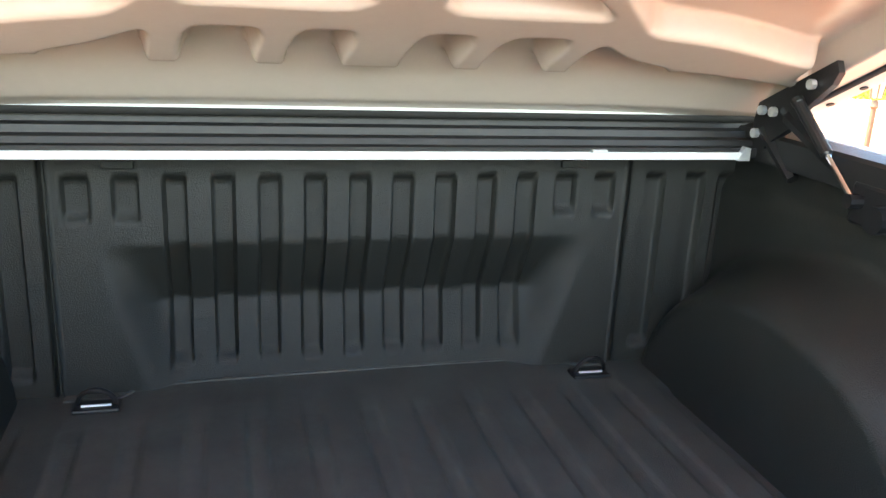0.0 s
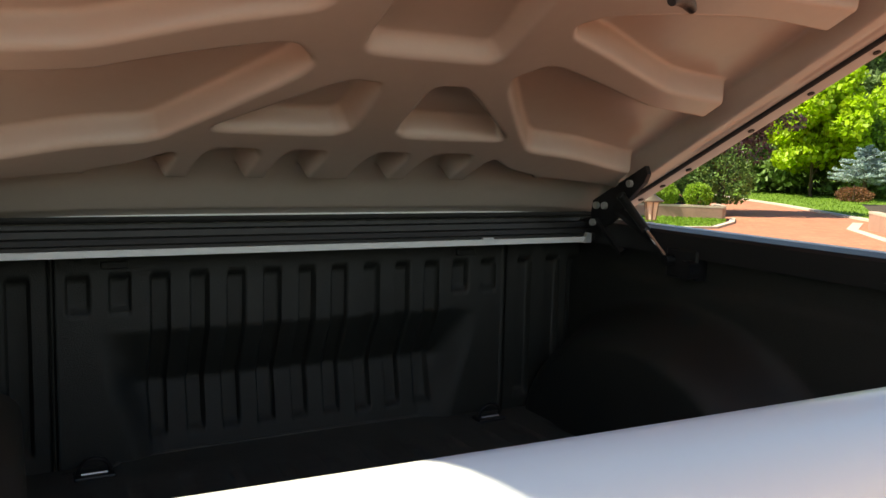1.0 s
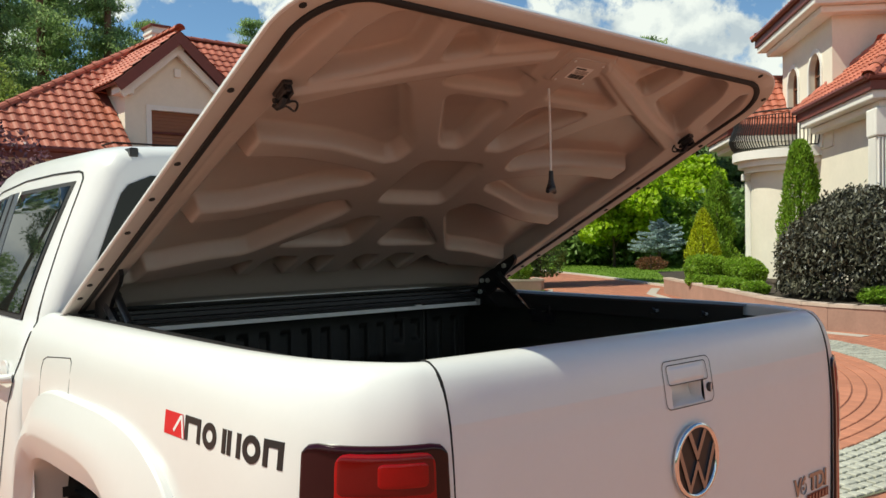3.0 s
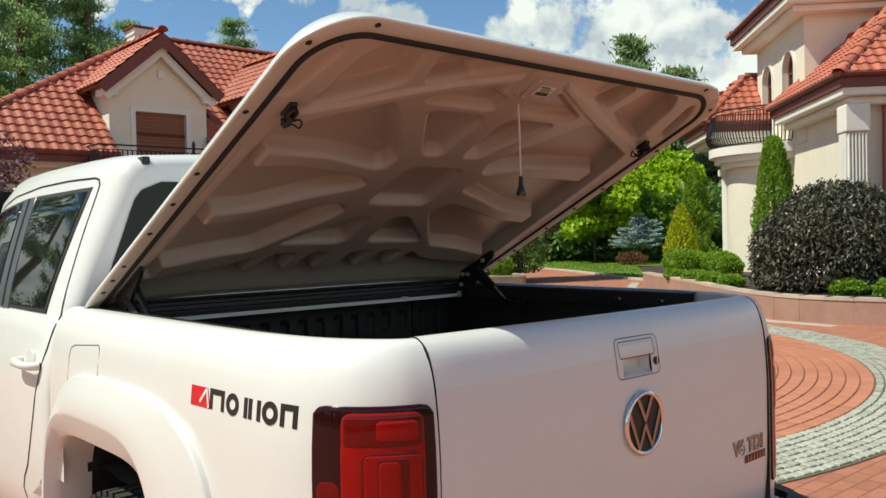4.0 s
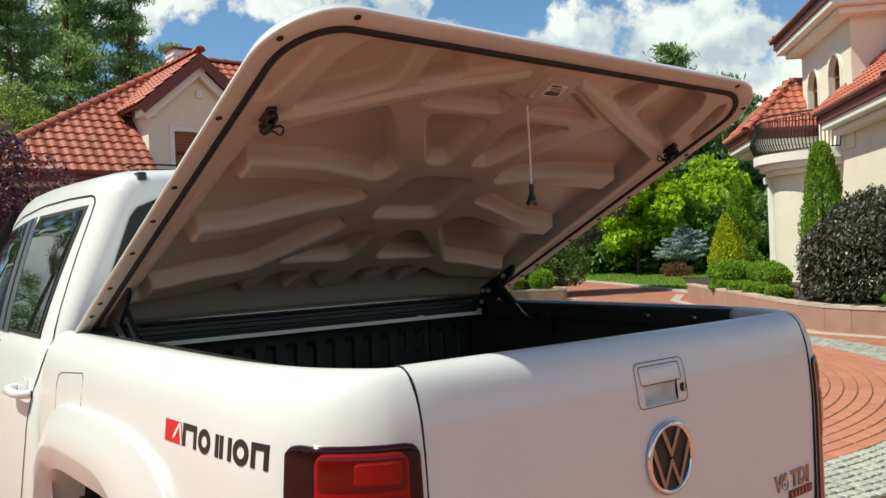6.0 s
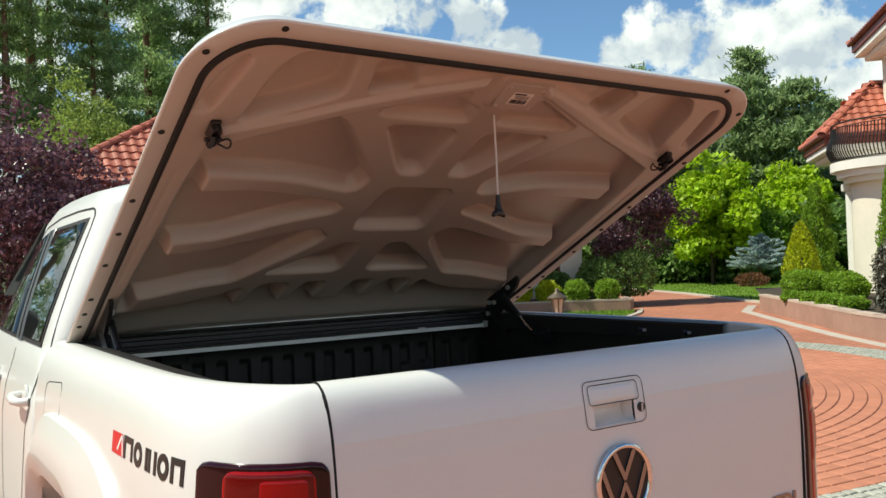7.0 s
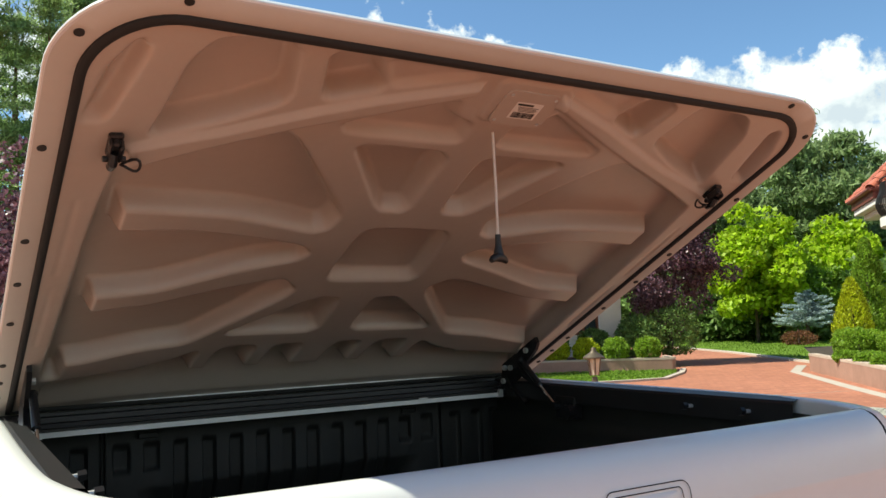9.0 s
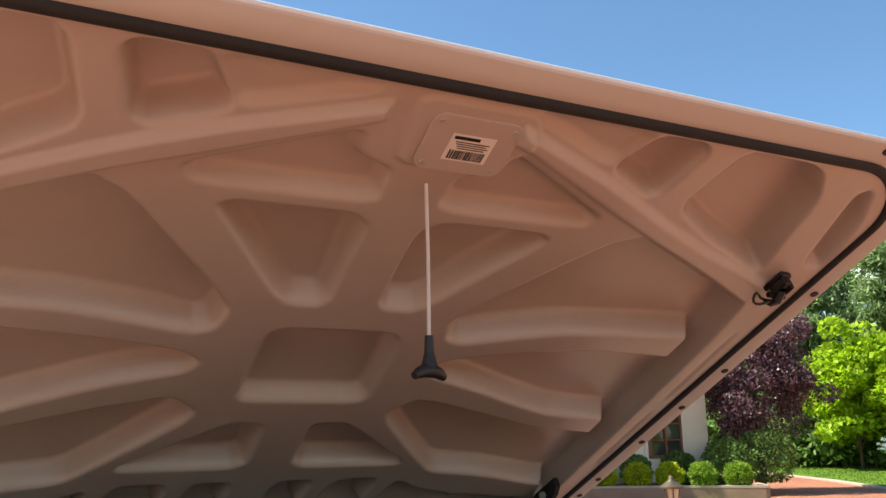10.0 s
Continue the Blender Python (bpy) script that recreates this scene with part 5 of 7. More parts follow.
def leaf_quads(pos, length, width, rng, axis=None, spread=1.0, flat=0.0):
    """Diamond leaves at places; axis: the way they point, loosened by spread."""
    n = len(pos)
    d = rng.normal(size=(n, 3))
    if axis is not None:
        d = axis + spread * d
    d /= np.linalg.norm(d, axis=1)[:, None] + 1e-9
    s = np.cross(d, rng.normal(size=(n, 3)) + np.array([0, 0, 3.0 * flat]))
    s /= np.linalg.norm(s, axis=1)[:, None] + 1e-9
    nn = np.cross(d, s)
    L = (length * rng.uniform(0.65, 1.35, n))[:, None]
    Wd = (width * rng.uniform(0.7, 1.3, n))[:, None]
    a = pos - d * L * 0.5
    c = pos + d * L * 0.5 - nn * L * 0.12
    m = pos + d * L * 0.05 + nn * L * 0.06
    return np.stack([a, m + s * Wd * 0.5, c, m - s * Wd * 0.5], 1)


def foliage(name, quads, mat, parent, label=""):
    ob = new(name, quick_mesh(name, quads, mat))
    if parent:
        ob.parent = parent
    if label:
        ob["label"] = label
    return ob


def clump_points(centres, radii, per, rng, shell=0.55):
    pts = []
    for c, r in zip(centres, radii):
        v = rng.normal(size=(per, 3))
        v /= np.linalg.norm(v, axis=1)[:, None]
        v *= (shell + (1 - shell) * rng.random(per))[:, None] ** 0.8
        pts.append(c + v * r * np.array([1, 1, 0.75]))
    return np.concatenate(pts)


def broadleaf(name, label, at, height, radius, mat, leaf=0.14, clumps=70, per=90, trunk=1.0, seed=1, base=0.25, cat="tree", group="", wide=0.62):
    """A tapered trunk with limbs and a crown of leafy clumps with gaps."""
    rng = np.random.default_rng(seed)
    t = thing(name, label, cat, (at[0], at[1], 0), group)
    z0, zc = height * base, height * (base + (1 - base) * 0.48)
    half = (height - z0) / 2
    c = []
    while len(c) < clumps:
        p = rng.uniform(-1, 1, 3)
        q = np.linalg.norm(p)
        if q > 1 or q < 0.35:
            continue
        lump = 0.82 + 0.25 * math.sin(3.1 * math.atan2(p[1], p[0]) + seed) * math.sin(4 * p[2] + seed)
        taper = 1 - 0.25 * max(p[2], 0)
        c.append((p[0] * radius * lump * taper, p[1] * radius * lump * taper, zc + p[2] * half * lump))
    c = np.array(c)
    radii = radius * rng.uniform(0.16, 0.34, clumps)
    pts = clump_points(c, radii, per, rng)
    out = pts - np.array([0, 0, zc])
    out /= np.linalg.norm(out, axis=1)[:, None] + 1e-9
    foliage("crown", leaf_quads(pts, leaf, leaf * wide, rng, out * 0.6 + np.array([0, 0, -0.35]), 0.8), mat, t)
    bms = [rod_bm([(0, 0, 0), (0.03, 0.02, z0), (0.0, 0.05, zc), (0.02, 0, height * 0.85)], [0.055 * trunk * height / 4, 0.045 * trunk * height / 4, 0.028 * trunk * height / 4, 0.006], 9)]
    for k in range(9):
        e = c[rng.integers(clumps)]
        s = Vector((0, 0.03, z0 * 0.9 + (zc - z0) * rng.random()))
        bms.append(rod_bm([s, s.lerp(Vector(e), 0.5) + Vector((0, 0, 0.1)), Vector(e)], [0.022 * height / 4, 0.014 * height / 4, 0.004], 6))
    part("trunk", join_bm(*bms), BARK, t, smooth=60)
    return t


def pine_arrays(height, radius, rng, bare=0.35, tufts=6, per=30, layers=13):
    """Needle places and limbs of a pine: tiers of boughs, each with flat tufts and air between them."""
    pts, limbs = [], []
    for k in range(layers):
        f = (k + rng.uniform(-0.3, 0.3)) / (layers - 1)
        f = min(max(f, 0), 1)
        z = height * (bare + (0.98 - bare) * f)
        R = radius * min(1.0, 0.55 + 2.2 * f) * (1 - f) ** 0.7 * rng.uniform(0.7, 1.15) + 0.14 * radius
        for _ in range(rng.integers(3, 6)):
            a = rng.uniform(0, 2 * math.pi)
            L = R * rng.uniform(0.5, 1.1)
            end = np.array([math.cos(a) * L, math.sin(a) * L, z + L * rng.uniform(-0.02, 0.30)])
            limbs.append((np.array([0, 0, z]), end))
            for q in rng.uniform(0.35, 1.05, tufts):
                c = np.array([0, 0, z]) * (1 - q) + end * q + rng.normal(size=3) * np.array([0.11, 0.11, 0.04]) * radius
                pts.append(c + rng.normal(size=(per, 3)) * np.array([0.115, 0.115, 0.045]) * radius)
    return np.concatenate(pts), limbs


def pine(name, label, at, height, radius, mat, seed, bare=0.35, group="", per=30, layers=13, needle=0.32):
    rng = np.random.default_rng(seed)
    t = thing(name, label, "pine tree", (at[0], at[1], 0), group)
    pts, limbs = pine_arrays(height, radius, rng, bare, tufts=7, per=per, layers=layers)
    up = np.zeros_like(pts) + np.array([0, 0, 0.5])
    foliage("crown", leaf_quads(pts, needle, needle * 0.22, rng, up, 1.0, 0.6), mat, t)
    bms = [rod_bm([(0, 0, 0), (0.05, 0.03, height * 0.35), (-0.03, 0.02, height * 0.7), (0, 0, height)], [0.017 * height, 0.014 * height, 0.008 * height, 0.01], 8)]
    for a, b in limbs[::2]:
        bms.append(rod_bm([Vector(a), Vector(b)], [0.04, 0.01], 4, caps=False))
    part("trunk", join_bm(*bms), PINE_BARK, t, smooth=60)
    return t


def cone_shrub(name, label, at, height, radius, mat, seed, n=5000, leaf=0.07, z0=0.0, cat="shrub", power=0.7, group="", wave=0.0):
    """A clipped conifer: upright sprays over a pointed body, with a stem inside."""
    rng = np.random.default_rng(seed)
    t = thing(name, label, cat, (at[0], at[1], z0), group)
    f = rng.random(n) ** 0.85
    a = rng.uniform(0, 2 * math.pi, n)
    R = radius * np.minimum(1, (1 - f) * 1.6) ** power * (0.86 + 0.14 * np.minimum(1, f * 8))
    R = R * (1 + 0.10 * np.sin(5 * a + 9 * f) + wave * np.sin(22 * f + 2 * a)) * rng.uniform(0.72, 1.05, n)
    pts = np.stack([R * np.cos(a), R * np.sin(a), height * f], 1)
    axis = np.stack([np.cos(a) * 0.5, np.sin(a) * 0.5, np.ones(n)], 1)
    foliage("crown", leaf_quads(pts, leaf * 1.5, leaf * 0.6, rng, axis, 0.45), mat, t)
    core = [rod_bm([(0, 0, 0), (0, 0, height * 0.4), (0, 0, height * 0.95)], [radius * 0.14, radius * 0.09, 0.008], 8)]
    part("stem", join_bm(*core), BARK, t)
    return t


def ball_shrub(name, label, at, radius, mat, seed, n=2600, leaf=0.05, z0=0.0, squash=0.92, cat="shrub", group=""):
    rng = np.random.default_rng(seed)
    t = thing(name, label, cat, (at[0], at[1], z0), group)
    v = rng.normal(size=(n, 3))
    v /= np.linalg.norm(v, axis=1)[:, None]
    bump = 1 + 0.07 * np.sin(6 * v[:, 0] + seed) * np.sin(5 * v[:, 1] + 2) + 0.05 * np.sin(9 * v[:, 2] + seed)
    r = radius * bump * rng.uniform(0.8, 1.03, n)
    pts = v * r[:, None] * np.array([1, 1, squash]) + np.array([0, 0, radius * squash * 0.92])
    pts[:, 2] = np.maximum(pts[:, 2], 0.02)
    foliage("crown", leaf_quads(pts, leaf * 1.3, leaf * 0.75, rng, v, 0.7), mat, t)
    part("stem", rod_bm([(0, 0, 0), (0, 0, radius)], [0.04, 0.015], 7), BARK, t)
    return t


def weeping_shrub(name, label, at, radius, height, mat, seed, z0=0.0, strands=900, per=22):
    """A dense dome of hanging twigs with long dark leaves."""
    rng = np.random.default_rng(seed)
    t = thing(name, label, "shrub", (at[0], at[1], z0))
    pts, axes = [], []
    for _ in range(strands):
        a = rng.uniform(0, 2 * math.pi)
        q = rng.random() ** 0.55
        top = height * (1 - 0.42 * q ** 2.3) * rng.uniform(0.90, 1.06)
        x, y = radius * q * math.cos(a), radius * q * math.sin(a)
        L = rng.uniform(0.3, 1.0) * (0.5 + 0.9 * q) * height * 0.62
        k = np.linspace(0, 1, per)
        zz = np.maximum(top - L * k, 0.15)
        out = 1 + 0.10 * np.sin(k * 2.6)
        pts.append(np.stack([x * out, y * out, zz], 1) + rng.normal(size=(per, 3)) * 0.045)
        axes.append(np.tile([math.cos(a) * 0.45, math.sin(a) * 0.45, -1.0], (per, 1)))
    pts, axes = np.concatenate(pts), np.concatenate(axes)
    foliage("crown", leaf_quads(pts, 0.10, 0.040, rng, axes, 0.75), mat, t)
    bms = [rod_bm([(0, 0, 0), (0.05, 0, height * 0.45), (0, 0.05, height * 0.9)], [0.09, 0.07, 0.02], 8)]
    for k in range(14):
        a = 2 * math.pi * k / 14
        bms.append(rod_bm([(0, 0, height * 0.6), (radius * 0.4 * math.cos(a), radius * 0.4 * math.sin(a), height * 0.92), (radius * 0.85 * math.cos(a), radius * 0.85 * math.sin(a), height * 0.55)], [0.03, 0.02, 0.006], 5))
    part("stem", join_bm(*bms), BARK, t)
    return t


def layered_spruce(name, label, at, radius, z0, z1, mat, seed):
    """A grafted blue spruce: flat layered boughs on a short bare stem."""
    rng = np.random.default_rng(seed)
    t = thing(name, label, "spruce tree", (at[0], at[1], 0))
    pts, axes, bms = [], [], [rod_bm([(0, 0, 0), (0.02, 0, z0), (0, 0, z1)], [0.09, 0.07, 0.01], 8)]
    for k in range(90):
        f = rng.random() ** 1.2
        z = z0 + (z1 - z0) * f
        a = rng.uniform(0, 2 * math.pi)
        L = radius * (1 - 0.85 * f ** 2.2) * rng.uniform(0.55, 1.12)
        tilt = rng.uniform(-0.22, 0.10)
        q = rng.random(130) ** 0.6
        side = rng.normal(size=130) * 0.15 * L * (1.25 - q)
        pts.append(np.stack([math.cos(a) * L * q - math.sin(a) * side, math.sin(a) * L * q + math.cos(a) * side, z + tilt * L * q + rng.normal(size=130) * 0.022 + 0.10 * L * q ** 3], 1))
        axes.append(np.tile([math.cos(a), math.sin(a), 0.25], (130, 1)))
        bms.append(rod_bm([(0, 0, z), (math.cos(a) * L, math.sin(a) * L, z + tilt * L)], [0.018, 0.005], 4, caps=False))
    foliage("crown", leaf_quads(np.concatenate(pts), 0.12, 0.035, rng, np.concatenate(axes), 0.5), mat, t)
    part("trunk", join_bm(*bms), BARK, t)
    return t


# ---- house across the yard ----
def tile_mesh(w, l):
    """One wavy pantile with a stepped lower edge."""
    n = 7
    verts = []
    for j, (y, up) in enumerate(((0, 0.028), (0.0, 0.010), (l, 0.0))):
        for i in range(n):
            u = i / (n - 1)
            wave = 0.032 * (0.5 - 0.5 * math.cos(2 * math.pi * u)) ** 1.3
            verts.append((u * w * 1.03, y, (wave + up) if j != 1 else wave * 0.4))
    faces = []
    for j, k in ((1, 0), (0, 2)):
        faces += [(j * n + i, j * n + i + 1, k * n + i + 1, k * n + i) for i in range(n - 1)]
    return verts, faces


def roof_slope(parent, origin, along, up, inside, tile_w=0.225, tile_l=0.275, nu=60, nv=20, limit=300, near=None):
    """Courses of tiles on a slope; inside(u, v) tells which part of the slope is roof, in metres along and up."""
    along, up = Vector(along).normalized(), Vector(up).normalized()
    nor = along.cross(up)
    if nor.z < 0:
        nor = -nor
    base = Matrix((along, up, nor)).transposed().to_4x4()
    ms = []
    for j in range(nv):
        for i in range(nu):
            u, v = i * tile_w, j * tile_l
            if inside(u + tile_w / 2, v + tile_l / 2):
                ms.append(Matrix.Translation(Vector(origin) + along * u + up * v + nor * 0.02) @ base)
    verts, faces = tile_mesh(tile_w, tile_l)
    pieces("roof_tile", parent, TILE, verts, faces, ms, limit, "roof_tile_field", near)


def ridge_caps(parent, a, b, step=0.36, r=0.10):
    a, b = Vector(a), Vector(b)
    d = (b - a).normalized()
    n = max(1, int((b - a).length / step))
    side = d.cross(Vector((0, 0, 1))).normalized()
    up = side.cross(d)
    verts = []
    for y, k in ((0, 1.12), (step * 1.04, 0.94)):
        for q in range(7):
            t = math.pi * q / 6
            verts.append((math.cos(t) * r * k * 1.1, y, math.sin(t) * r * k))
    faces = [(q, q + 1, 8 + q, 7 + q) for q in range(6)]
    base = Matrix((side, d, up)).transposed().to_4x4()
    pieces("ridge_tile", parent, TILE, verts, faces, [Matrix.Translation(a + d * step * k) @ base for k in range(n)])


def sheet(name, pts, mat, parent, label="", thick=0.0, nor=None):
    bm = bmesh.new()
    top = [bm.verts.new(p) for p in pts]
    bm.faces.new(top)
    if thick:
        d = Vector(nor or (0, 0, -1)) * thick
        low = [bm.verts.new(Vector(p) + d) for p in pts]
        bm.faces.new(list(reversed(low)))
        for i in range(len(pts)):
            j = (i + 1) % len(pts)
            bm.faces.new((top[i], low[i], low[j], top[j]))
    return part(name, bm, mat, parent, label)


def railing(parent, line, z0, z1, pitch=0.11, belly=0.10, name="balcony_railing", label="black wrought-iron balcony railing"):
    """Bellied iron bars between two rails along a line."""
    pts = [Vector((x, y, 0)) for x, y in line]
    dense = []
    for a, b in zip(pts, pts[1:]):
        n = max(1, int((b - a).length / pitch))
        dense += [a.lerp(b, k / n) for k in range(n)]
    dense.append(pts[-1])
    rail = new(name)
    rail.parent = parent
    rail["label"] = label
    for z, r in ((z0 + 0.05, 0.014), (z1, 0.02), (z1 - 0.10, 0.010)):
        part("rail", rod_bm([p + Vector((0, 0, z)) for p in dense], r, 6), IRON, rail)
    c = sum(dense, Vector()) / len(dense)
    for k, p in enumerate(dense):
        q = dense[min(k + 1, len(dense) - 1)] - dense[max(k - 1, 0)]
        out = Vector((q.y, -q.x, 0)).normalized()
        if belly_out is not None and out.dot(belly_out) < 0:
            out = -out
        prof = [(0, 0), (0.6, 0.15), (1.0, 0.34), (0.7, 0.55), (0.15, 0.75), (0.05, 0.9), (0, 1)]
        bar = [p + out * belly * a + Vector((0, 0, z0 + 0.05 + (z1 - 0.1 - z0 - 0.05) * b)) for a, b in prof]
        part("baluster", rod_bm(bar, 0.015, 5, caps=False), IRON, rail)
    return rail


belly_out = Vector((0, -1, 0))


def cut(ob, poly, base, depth):
    """Cuts an opening through a wall's face: a prism of the polygon, pushed in by depth."""
    bm = prism_bm(poly, (-depth, 0.2))
    bmesh.ops.transform(bm, matrix=base, verts=bm.verts[:])
    bmesh.ops.recalc_face_normals(bm, faces=bm.faces[:])
    tool = part("cutter", bm, STUCCO)
    mod = ob.modifiers.new("opening", "BOOLEAN")
    mod.object, mod.operation, mod.solver = tool, "DIFFERENCE", "EXACT"
    dg = bpy.context.evaluated_depsgraph_get()
    me = bpy.data.meshes.new_from_object(ob.evaluated_get(dg))
    ob.modifiers.clear()
    ob.data = me
    old = tool.data
    bpy.data.objects.remove(tool)
    bpy.data.meshes.remove(old)


def window_in(parent, centre, w, h, face, name="window", arch=False, shutter=False, wall=None, deep=0.16):
    """A framed window let into a wall; face: the wall's outward direction in plan."""
    out = Vector((face[0], face[1], 0)).normalized()
    side = Vector((-out.y, out.x, 0))
    base = Matrix((side, out, Vector((0, 0, 1)))).transposed().to_4x4()
    base.translation = Vector(centre)

    def shape(grow):
        a, b = w / 2 + grow, h + grow
        pts = [(-a, -grow), (a, -grow)]
        if arch:
            pts += [(a * math.cos(t), b - w / 2 - grow + a * math.sin(t)) for t in np.linspace(0, math.pi, 13)]
        else:
            pts += [(a, b), (-a, b)]
        return pts

    def frame_between(g0, g1, y0, y1):
        p, q = shape(g0), shape(g1)
        n = len(p)
        verts = [(x, y, z) for y in (y0, y1) for ring in (p, q) for x, z in ring]
        faces = []
        for i in range(n):
            j = (i + 1) % n
            for a, b in ((0, n), (n, 3 * n), (3 * n, 2 * n), (2 * n, 0)):
                faces.append((a + i, a + j, b + j, b + i))
        bm = bmesh.new()
        vs = [bm.verts.new(base @ Vector(v)) for v in verts]
        for f in faces:
            bm.faces.new([vs[i] for i in f])
        return bm
    if wall:
        for w_ in (wall if isinstance(wall, tuple) else (wall,)):
            cut(w_, shape(0.0), base, deep + 0.02)
    k = 0.0 if wall else 0.15
    k0 = 0.14 + k - deep if wall else k
    win = part(name, frame_between(0.0, 0.11, -0.02, 0.035), TRIM, parent, "white plaster window surround")
    part("window_frame", frame_between(-0.07, 0.0, -0.14 + k0, -0.06 + k0), WOODFRAME, win, "brown timber frame")
    poly = shape(-0.03)
    if shutter:
        s = part("roller_shutter", prism_bm([(x, z) for x, z in poly], (-0.10 + k0, -0.07 + k0)), SHUTTER, win, "brown roller shutter, down")
        s.matrix_local = base
        for q in range(int(h / 0.075)):
            s = part("shutter_slat", box_bm((-w / 2 + 0.01, -0.07 + k0, 0.01 + 0.075 * q), (w / 2 - 0.01, -0.055 + k0, 0.074 + 0.075 * q), 0.006, 1), SHUTTER, win)
            s.matrix_local = base
    else:
        g = part("pane", prism_bm(poly, (-0.11 + k0, -0.10 + k0)), PANE, win)
        g.matrix_local = base
        for x in (0.0,):
            s = part("mullion", box_bm((x - 0.03, -0.11 + k0, 0), (x + 0.03, -0.055 + k0, h - 0.04), 0.004, 1), WOODFRAME, win)
            s.matrix_local = base
        for z in np.arange(0.45, h - 0.2, 0.42):
            s = part("glazing_bar", box_bm((-w / 2, -0.105 + k0, z - 0.015), (w / 2, -0.06 + k0, z + 0.015), 0.003, 1), WOODFRAME, win)
            s.matrix_local = base
    return win


def house_across():
    h = thing("house", "cream villa with red pantile hip roof and gabled dormers", "house")
    x0, x1, y0, y1, ez = 1.75, 15.9, 17.35, 24.2, 3.36
    main = part("wall", box_bm((x0, y0, 0), (x1, y1, ez - 0.05)), STUCCO, h, "cream stucco wall")
    part("plinth", box_bm((x0 - 0.03, y0 - 0.03, 0), (x1 + 0.03, y1, 0.35)), PLANTER, h, "pink granite plinth")
    ex0, ex1, ey0, ey1 = x0 - 0.65, x1 + 0.65, y0 - 0.60, y1 + 0.6
    rz, ry, rx0, rx1 = 6.92, (ey0 + ey1) / 2, 7.25, 11.6
    dorm = [(6.08, 1.45), (9.50, 1.45)]
    cheek = 1.12
    for a, b in ((ex0, dorm[0][0] - cheek), (dorm[0][0] + cheek, dorm[1][0] - cheek), (dorm[1][0] + cheek, ex1)):
        i0, i1 = (0.06 if a == ex0 else 0), (0.06 if b == ex1 else 0)
        part("soffit", box_bm((a + i0, ey0 + 0.06, ez - 0.16), (b - i1, y0 - 0.002, ez - 0.04)), TRIM, h, "white boxed eaves")
        part("cornice", box_bm((a + i0 * 4, ey0 + 0.25, ez - 0.30), (b - i1 * 4, y0 - 0.002, ez - 0.163), 0.03), TRIM, h, "white cornice")
        part("gutter", rod_bm([(a, ey0, ez), (b, ey0, ez)], 0.065, 8), FASCIA, h, "dark red gutter")
        part("fascia_board", box_bm((a + 0.01, ey0 + 0.02, ez - 0.20), (b - 0.01, ey0 + 0.055, ez - 0.01)), FASCIA, h, "dark red fascia")
    for a, b in ((ex0, x0), (x1, ex1)):
        part("soffit", box_bm((a + 0.06 * (a == ex0), y0 + 0.002, ez - 0.16), (b - 0.06 * (b == ex1), ey1 - 0.06, ez - 0.04)), TRIM, h, "white boxed eaves")
    part("gutter", rod_bm([(ex0, ey0, ez), (ex0, ey1, ez)], 0.065, 8), FASCIA, h, "dark red gutter")
    corners = [(ex0, ey0, ez), (ex1, ey0, ez), (ex1, ey1, ez), (ex0, ey1, ez)]
    ra, rb = (rx0, ry, rz), (rx1, ry, rz)
    nf = (y0 - ey0) / (ry - ey0)
    low = [corners[0]]
    for cx, half in dorm:
        zz = ez + (rz - ez) * nf
        low += [(cx - cheek, ey0, ez), (cx - cheek, y0, zz), (cx + cheek, y0, zz), (cx + cheek, ey0, ez)]
    sheet("roof_deck", [*low, corners[1], rb, ra], FASCIA, h)
    sheet("roof_deck", [corners[1], corners[2], rb], FASCIA, h)
    sheet("roof_deck", [corners[2], corners[3], ra, rb], FASCIA, h)
    sheet("roof_deck", [corners[3], corners[0], ra], FASCIA, h)
    run = math.hypot(ry - ey0, rz - ez)
    up = Vector((0, ry - ey0, rz - ez))

    def inside(u, v):
        f = v / run
        x = ex0 + u
        if f > 0.99 or x < ex0 + (rx0 - ex0) * f or x > ex1 + (rx1 - ex1) * f:
            return False
        y = ey0 + (ry - ey0) * f
        z = ez + (rz - ez) * f
        for cx, half in dorm:
            if abs(x - cx) < half - 0.25 and z < 4.55 and y > y0 - 0.6:
                return False
            if abs(x - cx) < half and 4.5 < z < 6.0 - (abs(x - cx)) * 0.9:
                return False
        return True
    roof_slope(h, (ex0, ey0, ez), (1, 0, 0), up, inside, nu=80, nv=21, limit=300, near=lambda m: abs(m.translation.x - 4))
    lrun = math.hypot(rx0 - ex0, rz - ez)
    roof_slope(h, (ex0, ey1, ez), (0, -1, 0), (rx0 - ex0, 0, rz - ez), lambda u, v: v / lrun < 0.98 and (ey1 - ey0) / 2 * v / lrun < u < (ey1 - ey0) - (ey1 - ey0) / 2 * v / lrun, nu=40, nv=28, limit=0)
    ridge_caps(h, corners[0], ra)
    ridge_caps(h, ra, rb)
    ridge_caps(h, rb, corners[1])
    for k, (cx, half) in enumerate(dorm):
        d = new("dormer")
        d.parent = h
        d["label"] = "cream gabled dormer with white bargeboards"
        fy, az, ezz = y0 - 0.02, 6.05, 4.98
        wallp = [(cx - half + 0.32, 2.30), (cx + half - 0.32, 2.30), (cx + half - 0.32, ezz), (cx, az - 0.28), (cx - half + 0.32, ezz)]
        gable = part("dormer_wall", prism_bm(wallp, (fy, ry)), STUCCO, d, "cream stucco gable")
